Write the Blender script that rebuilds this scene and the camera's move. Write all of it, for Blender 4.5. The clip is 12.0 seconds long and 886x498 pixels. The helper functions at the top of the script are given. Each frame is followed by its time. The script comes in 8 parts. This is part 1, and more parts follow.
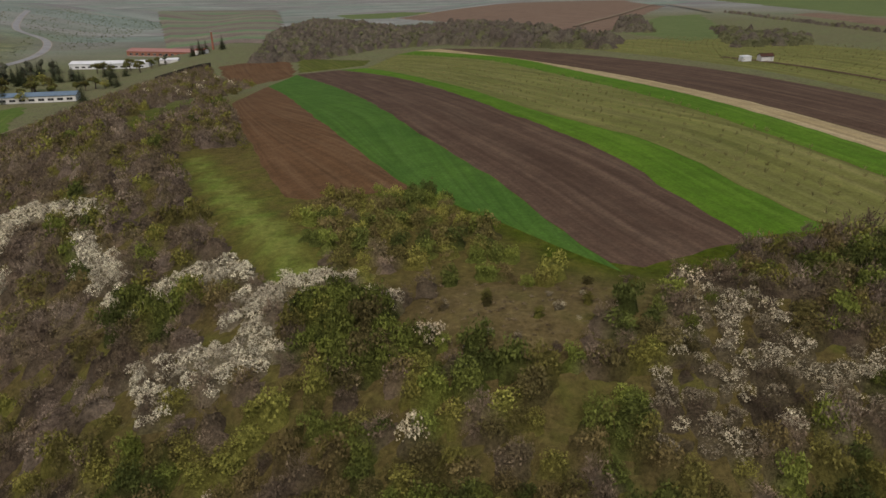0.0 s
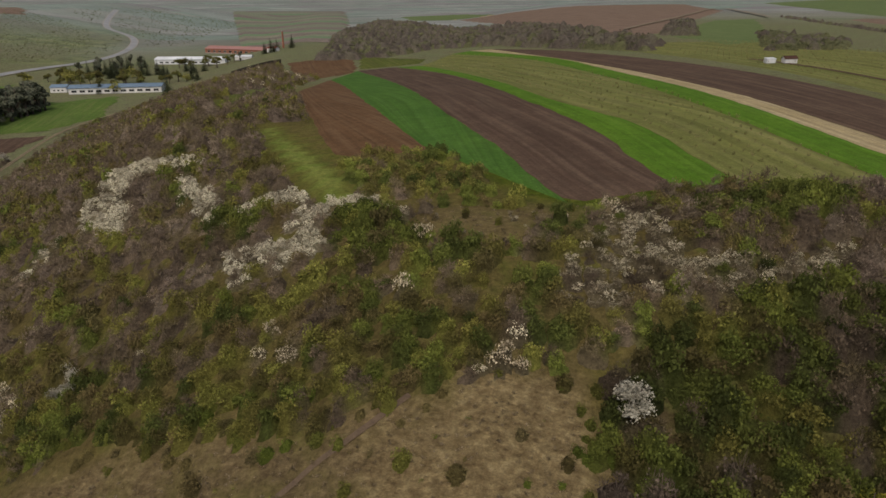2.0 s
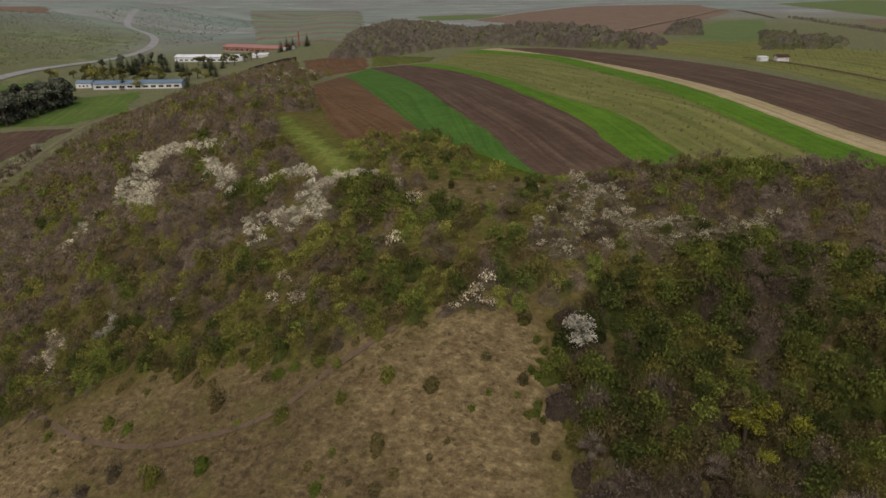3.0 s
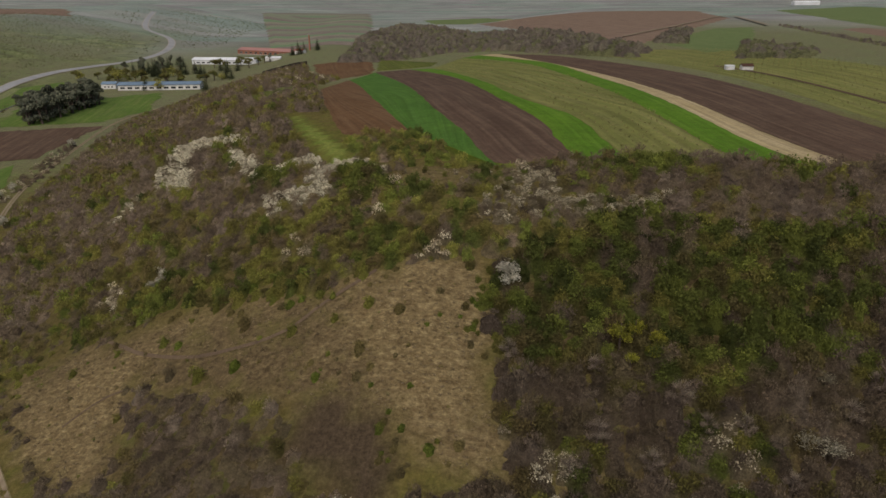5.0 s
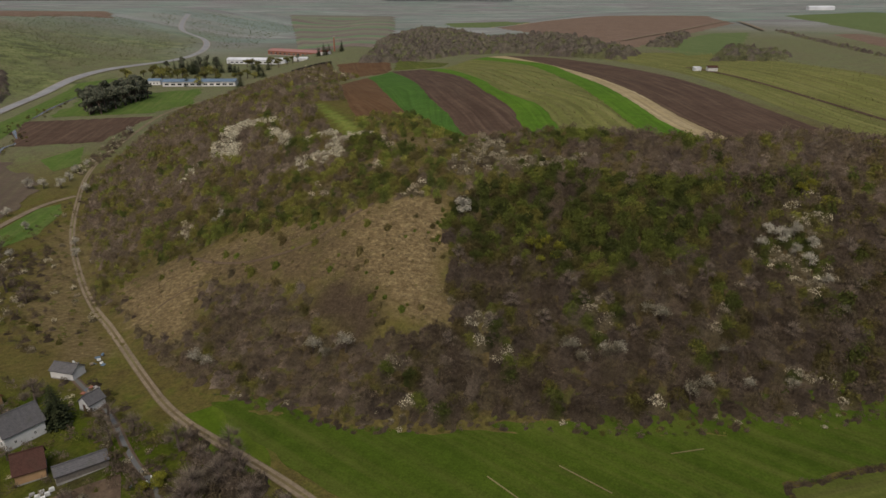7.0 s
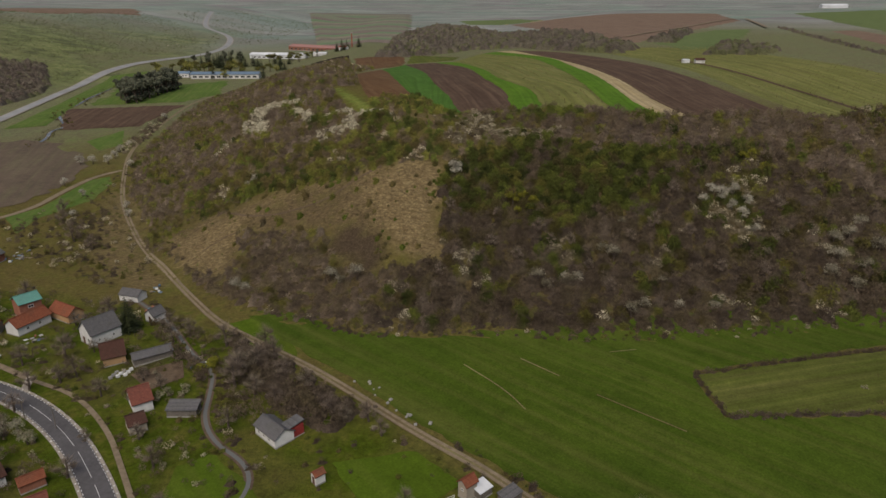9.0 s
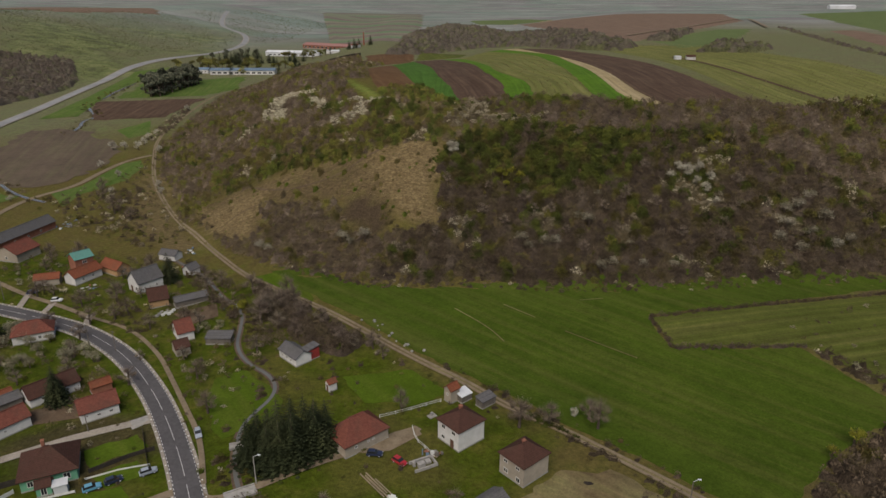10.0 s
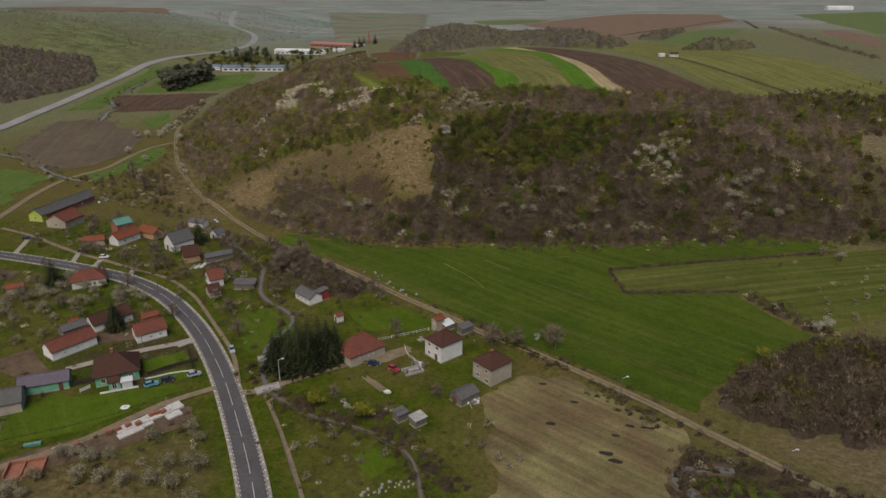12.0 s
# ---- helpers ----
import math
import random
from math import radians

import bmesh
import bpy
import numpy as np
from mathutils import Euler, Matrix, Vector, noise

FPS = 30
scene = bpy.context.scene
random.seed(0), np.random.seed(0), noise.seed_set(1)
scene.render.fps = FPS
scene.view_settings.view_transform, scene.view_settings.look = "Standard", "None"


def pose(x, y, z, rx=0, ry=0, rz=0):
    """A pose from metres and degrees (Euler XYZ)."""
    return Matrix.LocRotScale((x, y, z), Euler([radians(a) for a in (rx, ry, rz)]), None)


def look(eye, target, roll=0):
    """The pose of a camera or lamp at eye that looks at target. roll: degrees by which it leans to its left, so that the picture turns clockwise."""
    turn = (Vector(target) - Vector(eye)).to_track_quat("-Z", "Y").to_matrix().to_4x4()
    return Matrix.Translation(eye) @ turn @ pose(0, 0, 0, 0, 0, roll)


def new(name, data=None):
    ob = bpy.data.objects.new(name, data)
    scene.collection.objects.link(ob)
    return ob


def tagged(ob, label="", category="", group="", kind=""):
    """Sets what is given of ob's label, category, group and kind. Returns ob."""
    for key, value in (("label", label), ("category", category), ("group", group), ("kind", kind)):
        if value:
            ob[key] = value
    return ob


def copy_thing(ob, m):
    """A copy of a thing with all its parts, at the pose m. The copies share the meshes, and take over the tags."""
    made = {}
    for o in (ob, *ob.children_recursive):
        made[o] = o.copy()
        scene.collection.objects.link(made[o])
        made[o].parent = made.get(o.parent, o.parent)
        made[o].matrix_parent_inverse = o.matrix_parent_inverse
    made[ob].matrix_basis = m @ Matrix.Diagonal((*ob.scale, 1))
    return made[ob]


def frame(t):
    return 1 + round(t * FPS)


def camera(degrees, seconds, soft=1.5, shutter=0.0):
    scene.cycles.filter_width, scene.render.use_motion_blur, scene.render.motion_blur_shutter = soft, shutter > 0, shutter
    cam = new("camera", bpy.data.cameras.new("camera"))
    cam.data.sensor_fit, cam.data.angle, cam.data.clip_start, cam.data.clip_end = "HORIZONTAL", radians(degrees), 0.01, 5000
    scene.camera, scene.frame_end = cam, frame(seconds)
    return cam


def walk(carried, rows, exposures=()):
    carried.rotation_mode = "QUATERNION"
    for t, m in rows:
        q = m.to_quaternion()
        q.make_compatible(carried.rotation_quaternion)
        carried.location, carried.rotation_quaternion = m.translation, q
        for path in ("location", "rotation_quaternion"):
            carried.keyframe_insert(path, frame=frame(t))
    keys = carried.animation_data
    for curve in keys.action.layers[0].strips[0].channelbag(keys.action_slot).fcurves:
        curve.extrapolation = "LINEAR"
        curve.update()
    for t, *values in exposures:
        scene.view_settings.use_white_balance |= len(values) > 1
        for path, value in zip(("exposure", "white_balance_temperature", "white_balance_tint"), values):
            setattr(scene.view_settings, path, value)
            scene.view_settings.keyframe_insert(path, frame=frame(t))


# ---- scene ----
cam = camera(67.1, 12.0)
PATH = [
    (0, (-3.089, -1.748, 75.400), (-3.130, 0.116, 74.675), -1.00),
    (0.5, (-0.739, -9.765, 76.825), (-0.795, -7.902, 76.099), -0.90),
    (1, (1.728, -17.967, 76.784), (1.633, -16.104, 76.062), -0.80),
    (1.5, (4.281, -25.866, 76.595), (4.135, -24.005, 75.877), -0.80),
    (2, (7.293, -33.936, 76.403), (7.082, -32.081, 75.686), -0.70),
    (2.5, (10.313, -42.148, 76.241), (10.073, -40.297, 75.522), -0.70),
    (3, (13.477, -50.437, 76.597), (13.226, -48.586, 75.880), -0.60),
    (5, (25.558, -82.835, 82.175), (25.281, -80.987, 81.463), -0.30),
    (5.5, (28.691, -90.990, 83.984), (28.411, -89.141, 83.275), -0.30),
    (5.7, (30.361, -95.339, 85.140), (30.077, -93.491, 84.431), -0.30),
    (5.8, (31.545, -98.429, 85.887), (31.258, -96.582, 85.178), -0.30),
    (5.9, (32.843, -101.894, 85.957), (32.551, -100.046, 85.248), -0.29),
    (6.0, (34.176, -105.451, 86.029), (33.878, -103.605, 85.320), -0.28),
    (6.1, (35.537, -109.084, 86.102), (35.234, -107.238, 85.394), -0.27),
    (6.2, (36.899, -112.717, 86.175), (36.590, -110.872, 85.467), -0.25),
    (6.3, (38.260, -116.349, 86.248), (37.946, -114.505, 85.541), -0.24),
    (6.4, (39.621, -119.982, 86.322), (39.302, -118.139, 85.614), -0.23),
    (6.5, (40.982, -123.615, 86.395), (40.658, -121.772, 85.688), -0.22),
    (6.6, (42.280, -127.079, 86.465), (41.951, -125.237, 85.758), -0.21),
    (6.7, (43.472, -130.262, 86.511), (43.138, -128.422, 85.804), -0.19),
    (6.8, (44.592, -133.260, 86.497), (44.255, -131.420, 85.790), -0.16),
    (6.9, (45.607, -135.977, 86.484), (45.266, -134.137, 85.777), -0.13),
    (7.0, (46.446, -138.225, 86.474), (46.104, -136.385, 85.767), -0.10),
    (7.2, (47.647, -141.457, 86.435), (47.300, -139.618, 85.727), -0.10),
    (8.5, (55.747, -163.277, 86.155), (55.372, -161.445, 85.445), -0.10),
    (8.7, (57.209, -167.214, 86.105), (56.829, -165.383, 85.394), -0.10),
    (8.8, (58.044, -169.464, 86.076), (57.661, -167.634, 85.365), -0.10),
    (8.9, (59.019, -172.089, 86.039), (58.633, -170.259, 85.328), -0.10),
    (9.0, (60.102, -174.993, 85.989), (59.713, -173.164, 85.278), -0.10),
    (9.1, (61.429, -178.553, 85.929), (61.035, -176.725, 85.218), -0.10),
    (9.2, (62.756, -182.114, 85.868), (62.358, -180.287, 85.157), -0.10),
    (9.3, (64.082, -185.674, 85.807), (63.681, -183.848, 85.096), -0.10),
    (9.4, (65.409, -189.234, 85.746), (65.004, -187.409, 85.035), -0.10),
    (9.5, (66.736, -192.794, 85.685), (66.327, -190.971, 84.974), -0.10),
    (9.6, (67.784, -195.605, 85.637), (67.371, -193.782, 84.926), -0.10),
    (9.7, (68.703, -198.037, 85.664), (68.288, -196.214, 84.954), -0.07),
    (9.8, (69.482, -200.094, 85.699), (69.065, -198.272, 84.989), -0.05),
    (10.0, (70.849, -203.702, 85.760), (70.429, -201.880, 85.050), -0.00),
    (10.5, (73.913, -212.028, 85.718), (73.489, -210.207, 85.007), -0.00),
    (11, (77.089, -220.107, 85.673), (76.663, -218.286, 84.963), -0.00),
    (11.5, (80.063, -228.421, 85.929), (79.634, -226.600, 85.220), 0.10),
    (12, (83.020, -236.512, 86.140), (82.587, -234.693, 85.431), 0.10),
]
walk(cam, [(t, look(eye, target, roll)) for t, eye, target, roll in PATH])



# ---- the lie of the land ----
UPLAND = [(-620, 1900), (-430, 1150), (-330, 800), (-262, 450), (-226, 270), (-180, 143), (-140, 80), (-100, 32), (-75, 5), (-51, -10),
          (-30, -24), (7, -31), (34, -25), (65, -22), (100, -13), (130, -1), (200, 12), (320, 5), (520, -60), (1500, -300), (5200, -400), (5200, 1900)]
WESTHILL = [(-5200, -700), (-900, -200), (-560, 90), (-430, 265), (-395, 450), (-415, 600), (-470, 760), (-520, 1000), (-560, 1300), (-640, 1900), (-5200, 1900)]


def ease(a, b, v):
    u = np.clip((v - a) / (b - a), 0.0, 1.0)
    return u * u * (3 - 2 * u)


def inside_by(poly, x, y):
    """Metres inside (plus) or outside (minus) of a polygon."""
    best, odd = np.full(x.shape, 1e18), np.zeros(x.shape, bool)
    for (ax, ay), (bx, by) in zip(poly, poly[1:] + poly[:1]):
        dx, dy = bx - ax, by - ay
        u = np.clip(((x - ax) * dx + (y - ay) * dy) / (dx * dx + dy * dy), 0, 1)
        best = np.minimum(best, (x - ax - u * dx) ** 2 + (y - ay - u * dy) ** 2)
        if ay != by:
            odd ^= ((ay > y) != (by > y)) & (x < dx * (y - ay) / dy + ax)
    return np.where(odd, 1, -1) * np.sqrt(best)


def ripple(x, y, size, seed=0.0):
    """Smooth unevenness between about -1 and 1."""
    a, b = x / size + seed * 7.3, y / size - seed * 3.1
    return (np.sin(a * 1.7 + 1.3 * np.sin(b * 1.1 + seed)) + np.sin(b * 1.9 + 1.7 * np.sin(a * 0.8 - seed)) + np.sin((a + b) * 1.3 + seed * 2)) / 3


def height(x, y):
    """The lie of the land."""
    x, y = np.asarray(x, float), np.asarray(y, float)
    valley = 1.5 + 0.02 * np.clip(y - 150, 0, 800) + 2.8 * ease(-75, -20, y) * (1 - ease(40, 160, y)) * ease(-70, -20, x)
    d = inside_by(UPLAND, x, y)
    top = 44.5 + 3.0 * np.exp(-((x - 20) ** 2 + (y - 160) ** 2) / 7000) - 18 * ease(110, 460, y) * (1 - ease(-140, 130, x)) - 7 * ease(90, 190, x) * (1 - ease(160, 320, y))
    top = top + 9 * ease(300, 1500, y) * ease(-100, 300, x)
    u = np.clip(d / 85, 0, 1)
    z = valley + (top - valley) * (0.55 * u + 0.45 * u * u * (3 - 2 * u))
    z = z + 0.9 * ripple(x, y, 17) * ease(3, 25, d) * (1 - ease(60, 95, d))
    w = np.clip(inside_by(WESTHILL, x, y) / 340, 0, 1)
    z = z + (54 - 0.5 * valley) * (0.5 * w + 0.5 * w * w * (3 - 2 * w)) + 3 * ripple(x, y, 120, 2) * ease(0, 0.2, w)
    far = np.hypot(x, y)
    return z + (58 - 0.6 * z) * ease(2300, 4800, far)


import collections

# ---- world and light: an overcast spring day ----
world = bpy.data.worlds.new("overcast_sky")
world.use_nodes = True
scene.world = world
wn = world.node_tree.nodes
sky = wn.new("ShaderNodeTexSky")
sky.sky_type, sky.sun_disc = "NISHITA", False
sky.sun_elevation, sky.sun_rotation = radians(52), radians(200)
sky.air_density, sky.dust_density, sky.ozone_density = 1.0, 6.0, 1.0
wn["Background"].inputs["Strength"].default_value = 0.1
world.node_tree.links.new(sky.outputs["Color"], wn["Background"].inputs["Color"])
sun_data = bpy.data.lights.new("sun", "SUN")
sun_data.energy, sun_data.angle, sun_data.color = 1.5, radians(20), (1.0, 0.96, 0.9)
sun = new("sun", sun_data)
sun.matrix_world = look((0, 0, 300), (-25, 70, 195))
scene.view_settings.exposure = 0.0


# ---- materials ----
def material(name, rough=0.9):
    m = bpy.data.materials.new(name)
    m.use_nodes = True
    m.node_tree.nodes["Principled BSDF"].inputs["Roughness"].default_value = rough
    m.node_tree.nodes["Principled BSDF"].inputs["Specular IOR Level"].default_value = 0.06
    return m


class Nodes:
    """Short ways to wire a node tree."""

    def __init__(self, m):
        self.t, self.bsdf = m.node_tree, m.node_tree.nodes["Principled BSDF"]
        self.pos = self.t.nodes.new("ShaderNodeNewGeometry").outputs["Position"]

    def link(self, a, b):
        self.t.links.new(a, b)

    def noise(self, scale, detail=3.0, vector=None, rough=0.55):
        n = self.t.nodes.new("ShaderNodeTexNoise")
        n.inputs["Scale"].default_value, n.inputs["Detail"].default_value, n.inputs["Roughness"].default_value = scale, detail, rough
        self.link(vector or self.pos, n.inputs["Vector"])
        return n.outputs["Fac"]

    def ramp(self, fac, *stops):
        r = self.t.nodes.new("ShaderNodeValToRGB")
        while len(r.color_ramp.elements) < len(stops):
            r.color_ramp.elements.new(0.5)
        for e, (p, c) in zip(r.color_ramp.elements, stops):
            e.position, e.color = p, (*c, 1.0)
        self.link(fac, r.inputs["Fac"])
        return r.outputs["Color"]

    def mix(self, fac, a, b, mode="MIX"):
        n = self.t.nodes.new("ShaderNodeMix")
        n.data_type, n.blend_type = "RGBA", mode
        for socket, v in ((n.inputs[0], fac), (n.inputs[6], a), (n.inputs[7], b)):
            if isinstance(v, (int, float)):
                socket.default_value = v
            elif isinstance(v, tuple):
                socket.default_value = (*v, 1.0)
            else:
                self.link(v, socket)
        return n.outputs[2]

    def math(self, op, a, b=0.0, c=0.0):
        n = self.t.nodes.new("ShaderNodeMath")
        n.operation = op
        for socket, v in zip(n.inputs, (a, b, c)):
            if isinstance(v, (int, float)):
                socket.default_value = v
            else:
                self.link(v, socket)
        return n.outputs[0]

    def attribute(self, name):
        n = self.t.nodes.new("ShaderNodeAttribute")
        n.attribute_name = name
        s = self.t.nodes.new("ShaderNodeSeparateColor")
        self.link(n.outputs["Color"], s.inputs["Color"])
        return s.outputs

    def uv(self, sx, sy):
        n, v = self.t.nodes.new("ShaderNodeUVMap"), self.t.nodes.new("ShaderNodeMapping")
        v.inputs["Scale"].default_value = (sx, sy, 1)
        self.link(n.outputs["UV"], v.inputs["Vector"])
        return v.outputs["Vector"]

    def random(self):
        return self.t.nodes.new("ShaderNodeObjectInfo").outputs["Random"]

    def island(self):
        n = self.t.nodes.new("ShaderNodeNewGeometry")
        return n.outputs["Random Per Island"]

    def bump(self, fac, strength, metres):
        n = self.t.nodes.new("ShaderNodeBump")
        n.inputs["Strength"].default_value, n.inputs["Distance"].default_value = strength, metres
        self.link(fac, n.inputs["Height"])
        self.link(n.outputs["Normal"], self.bsdf.inputs["Normal"])

    def colour(self, c):
        self.link(c, self.bsdf.inputs["Base Color"])


def ground_material():
    m = material("rough_grassland", 0.95)
    n = Nodes(m)
    zone = n.attribute("zone")
    level = n.t.nodes.new("ShaderNodeMapping")
    level.inputs["Rotation"].default_value, level.inputs["Scale"].default_value = (0, 0, 0.12), (0.8, 1.3, 1.0)
    n.link(n.pos, level.inputs["Vector"])
    big, mid, fine, tuft, sward = n.noise(0.03, 3), n.noise(0.22, 4), n.noise(1.6, 5, rough=0.7), n.noise(0.75, 6, rough=0.75), n.noise(0.8, 6, level.outputs["Vector"], 0.75)
    base = n.ramp(mid, (0.3, (0.085, 0.066, 0.03)), (0.5, (0.1, 0.088, 0.032)), (0.7, (0.088, 0.096, 0.024)))
    # Far turf is paler: distance haze painted into its colour.
    base = n.mix(n.attribute("far_haze")[0], base, n.ramp(mid, (0.3, (0.1, 0.094, 0.052)), (0.5, (0.128, 0.126, 0.06)), (0.7, (0.12, 0.138, 0.054))))
    base = n.mix(n.ramp(big, (0.4, (0, 0, 0)), (0.65, (0.8, 0.8, 0.8))), base, n.mix(n.attribute("far_haze")[0], (0.1, 0.082, 0.036), (0.125, 0.112, 0.058)))
    dry = n.ramp(sward, (0.32, (0.08, 0.057, 0.036)), (0.46, (0.132, 0.099, 0.063)), (0.56, (0.178, 0.138, 0.09)), (0.7, (0.26, 0.21, 0.146)))
    worn = n.ramp(sward, (0.3, (0.052, 0.037, 0.025)), (0.46, (0.086, 0.064, 0.043)), (0.56, (0.118, 0.09, 0.06)), (0.7, (0.18, 0.14, 0.096)))
    worn = n.mix(n.ramp(mid, (0.48, (0, 0, 0)), (0.66, (0.6, 0.6, 0.6))), worn, (0.105, 0.094, 0.04))
    dry = n.mix(n.attribute("pale")[0], worn, dry)
    lush = n.ramp(mid, (0.3, (0.04, 0.058, 0.006)), (0.5, (0.055, 0.075, 0.008)), (0.68, (0.086, 0.088, 0.02)))
    # Far green is lightened for haze too, over its own mottling.
    lush = n.mix(n.attribute("far_haze")[0], lush, n.ramp(n.noise(0.045, 6, rough=0.7), (0.4, (0.064, 0.072, 0.03)), (0.5, (0.115, 0.13, 0.044)), (0.6, (0.175, 0.178, 0.07))))
    lush = n.mix(n.attribute("sunny")[0], lush, n.ramp(mid, (0.35, (0.11, 0.155, 0.034)), (0.62, (0.16, 0.178, 0.056))))
    soil = n.ramp(fine, (0.3, (0.044, 0.032, 0.026)), (0.7, (0.07, 0.052, 0.042)))
    litter = n.ramp(fine, (0.3, (0.045, 0.034, 0.022)), (0.7, (0.085, 0.066, 0.04)))
    base = n.mix(n.attribute("litter")[0], base, n.mix(n.ramp(mid, (0.5, (0, 0, 0)), (0.62, (0.7, 0.7, 0.7))), litter, (0.07, 0.075, 0.026)))
    c = n.mix(zone[0], base, dry)
    c = n.mix(zone[1], c, lush)
    c = n.mix(zone[2], c, soil)
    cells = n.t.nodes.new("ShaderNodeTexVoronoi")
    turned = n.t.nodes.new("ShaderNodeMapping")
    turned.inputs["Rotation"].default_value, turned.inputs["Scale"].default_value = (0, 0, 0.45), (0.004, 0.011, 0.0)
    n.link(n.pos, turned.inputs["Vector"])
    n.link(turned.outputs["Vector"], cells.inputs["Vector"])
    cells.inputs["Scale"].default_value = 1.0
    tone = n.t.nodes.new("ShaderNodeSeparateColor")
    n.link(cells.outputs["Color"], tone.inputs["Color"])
    # Plot colours are greyed and blued: distance haze put into the base colour.
    hazed_plots = n.ramp(tone.outputs[0], (0.0, (0.15, 0.17, 0.135)), (0.3, (0.18, 0.16, 0.15)), (0.5, (0.19, 0.195, 0.16)), (0.7, (0.15, 0.185, 0.145)), (0.9, (0.215, 0.21, 0.185)))
    hazed_plots = n.mix(0.5, hazed_plots, n.ramp(n.noise(0.012, 4), (0.35, (0.7, 0.7, 0.7)), (0.65, (1.2, 1.2, 1.2))), "MULTIPLY")
    c = n.mix(n.attribute("plain")[0], c, hazed_plots)
    c = n.mix(0.55, c, n.ramp(fine, (0.25, (0.45, 0.45, 0.45)), (0.75, (1.45, 1.45, 1.45))), "MULTIPLY")
    c = n.mix(n.math("MULTIPLY_ADD", zone[0], -0.4, 0.6), c, n.ramp(tuft, (0.34, (0.55, 0.55, 0.55)), (0.5, (1.0, 1.0, 1.0)), (0.66, (1.45, 1.45, 1.45))), "MULTIPLY")
    # Near ground loses blue, far ground gains it as a painted haze tint.
    c = n.mix(1.0, c, n.mix(n.attribute("far_haze")[0], (1.03, 1.0, 0.76), (1.04, 1.08, 1.12)), "MULTIPLY")
    n.colour(c)
    n.bump(fine, 0.9, 0.5)
    return m


def crop_material(name, low, high, pale, row=0.8, strength=0.35, along=0.02, sharp=0.2):
    """A field with drill rows or furrows along its length (uv in metres: across, along)."""
    m = material(name, 0.95)
    n = Nodes(m)
    patch, fine = n.noise(0.06, 4), n.noise(2.2, 4, rough=0.7)
    streak = n.noise(1.0, 4, n.uv(0.32, along), 0.6)
    rows = n.noise(1.0, 2, n.uv(row, along * 0.4), 0.5)
    c = n.ramp(patch, (0.5 - sharp, low), (0.5 + sharp, high))
    c = n.mix(n.ramp(streak, (0.45, (0, 0, 0)), (0.75, (0.75, 0.75, 0.75))), c, pale)
    c = n.mix(strength, c, n.ramp(rows, (0.3, (0.45, 0.45, 0.45)), (0.7, (1.5, 1.5, 1.5))), "MULTIPLY")
    c = n.mix(0.5, c, n.ramp(fine, (0.28, (0.5, 0.5, 0.5)), (0.72, (1.5, 1.5, 1.5))), "MULTIPLY")
    c = n.mix(0.5, c, n.ramp(n.noise(0.35, 5, rough=0.7), (0.32, (0.7, 0.7, 0.7)), (0.68, (1.3, 1.28, 1.2))), "MULTIPLY")
    n.colour(c)
    n.bump(rows, 0.5, 0.12)
    return m


def plant_material(name, dark, light, accent, rough=0.8, spread=0.3):
    """Leaves, blossom or twigs: tone by plant, by clump and by leaf."""
    m = material(name, rough)
    n = Nodes(m)
    plant, clump, fine, leaf = n.noise(0.21, 2), n.noise(1.1, 3), n.noise(4.5, 3, rough=0.7), n.island()
    c = n.ramp(plant, (0.36, dark), (0.5, light), (0.64, accent))
    c = n.mix(0.6, c, n.ramp(clump, (0.3, (0.6, 0.6, 0.6)), (0.7, (1.4, 1.4, 1.4))), "MULTIPLY")
    c = n.mix(0.7, c, n.ramp(fine, (0.3, (0.45, 0.45, 0.45)), (0.7, (1.5, 1.5, 1.5))), "MULTIPLY")
    c = n.mix(0.7, c, n.ramp(leaf, (0.0, (1 - spread,) * 3), (1.0, (1 + spread,) * 3)), "MULTIPLY")
    n.colour(c)
    n.bump(fine, 1.0, 0.35)
    return m


def stone_material(name, low, high, scale=1.5, rough=0.85, bump=0.2):
    m = material(name, rough)
    n = Nodes(m)
    f, g = n.noise(scale, 5, rough=0.65), n.noise(scale * 0.15, 3)
    c = n.mix(0.5, n.ramp(f, (0.3, low), (0.7, high)), n.ramp(g, (0.3, (0.75, 0.75, 0.75)), (0.7, (1.25, 1.25, 1.25))), "MULTIPLY")
    n.colour(c)
    n.bump(f, bump, 0.03)
    return m


def canopy_material():
    """A closed mass of twigs and leaves: the tones set for each plant, with clumps and fine mottling."""
    m = material("mixed_thicket", 0.85)
    n = Nodes(m)
    a = n.t.nodes.new("ShaderNodeAttribute")
    a.attribute_name = "tone"
    clump, fine, grain = n.noise(0.9, 4, rough=0.6), n.noise(3.2, 4, rough=0.75), n.noise(9.0, 2)
    c = n.mix(0.6, a.outputs["Color"], n.ramp(clump, (0.32, (0.55, 0.55, 0.55)), (0.68, (1.45, 1.45, 1.45))), "MULTIPLY")
    c = n.mix(0.6, c, n.ramp(fine, (0.32, (0.4, 0.4, 0.4)), (0.68, (1.55, 1.55, 1.55))), "MULTIPLY")
    n.colour(c)
    n.bump(n.math("ADD", fine, n.math("MULTIPLY", grain, 0.4)), 1.0, 0.6)
    return m


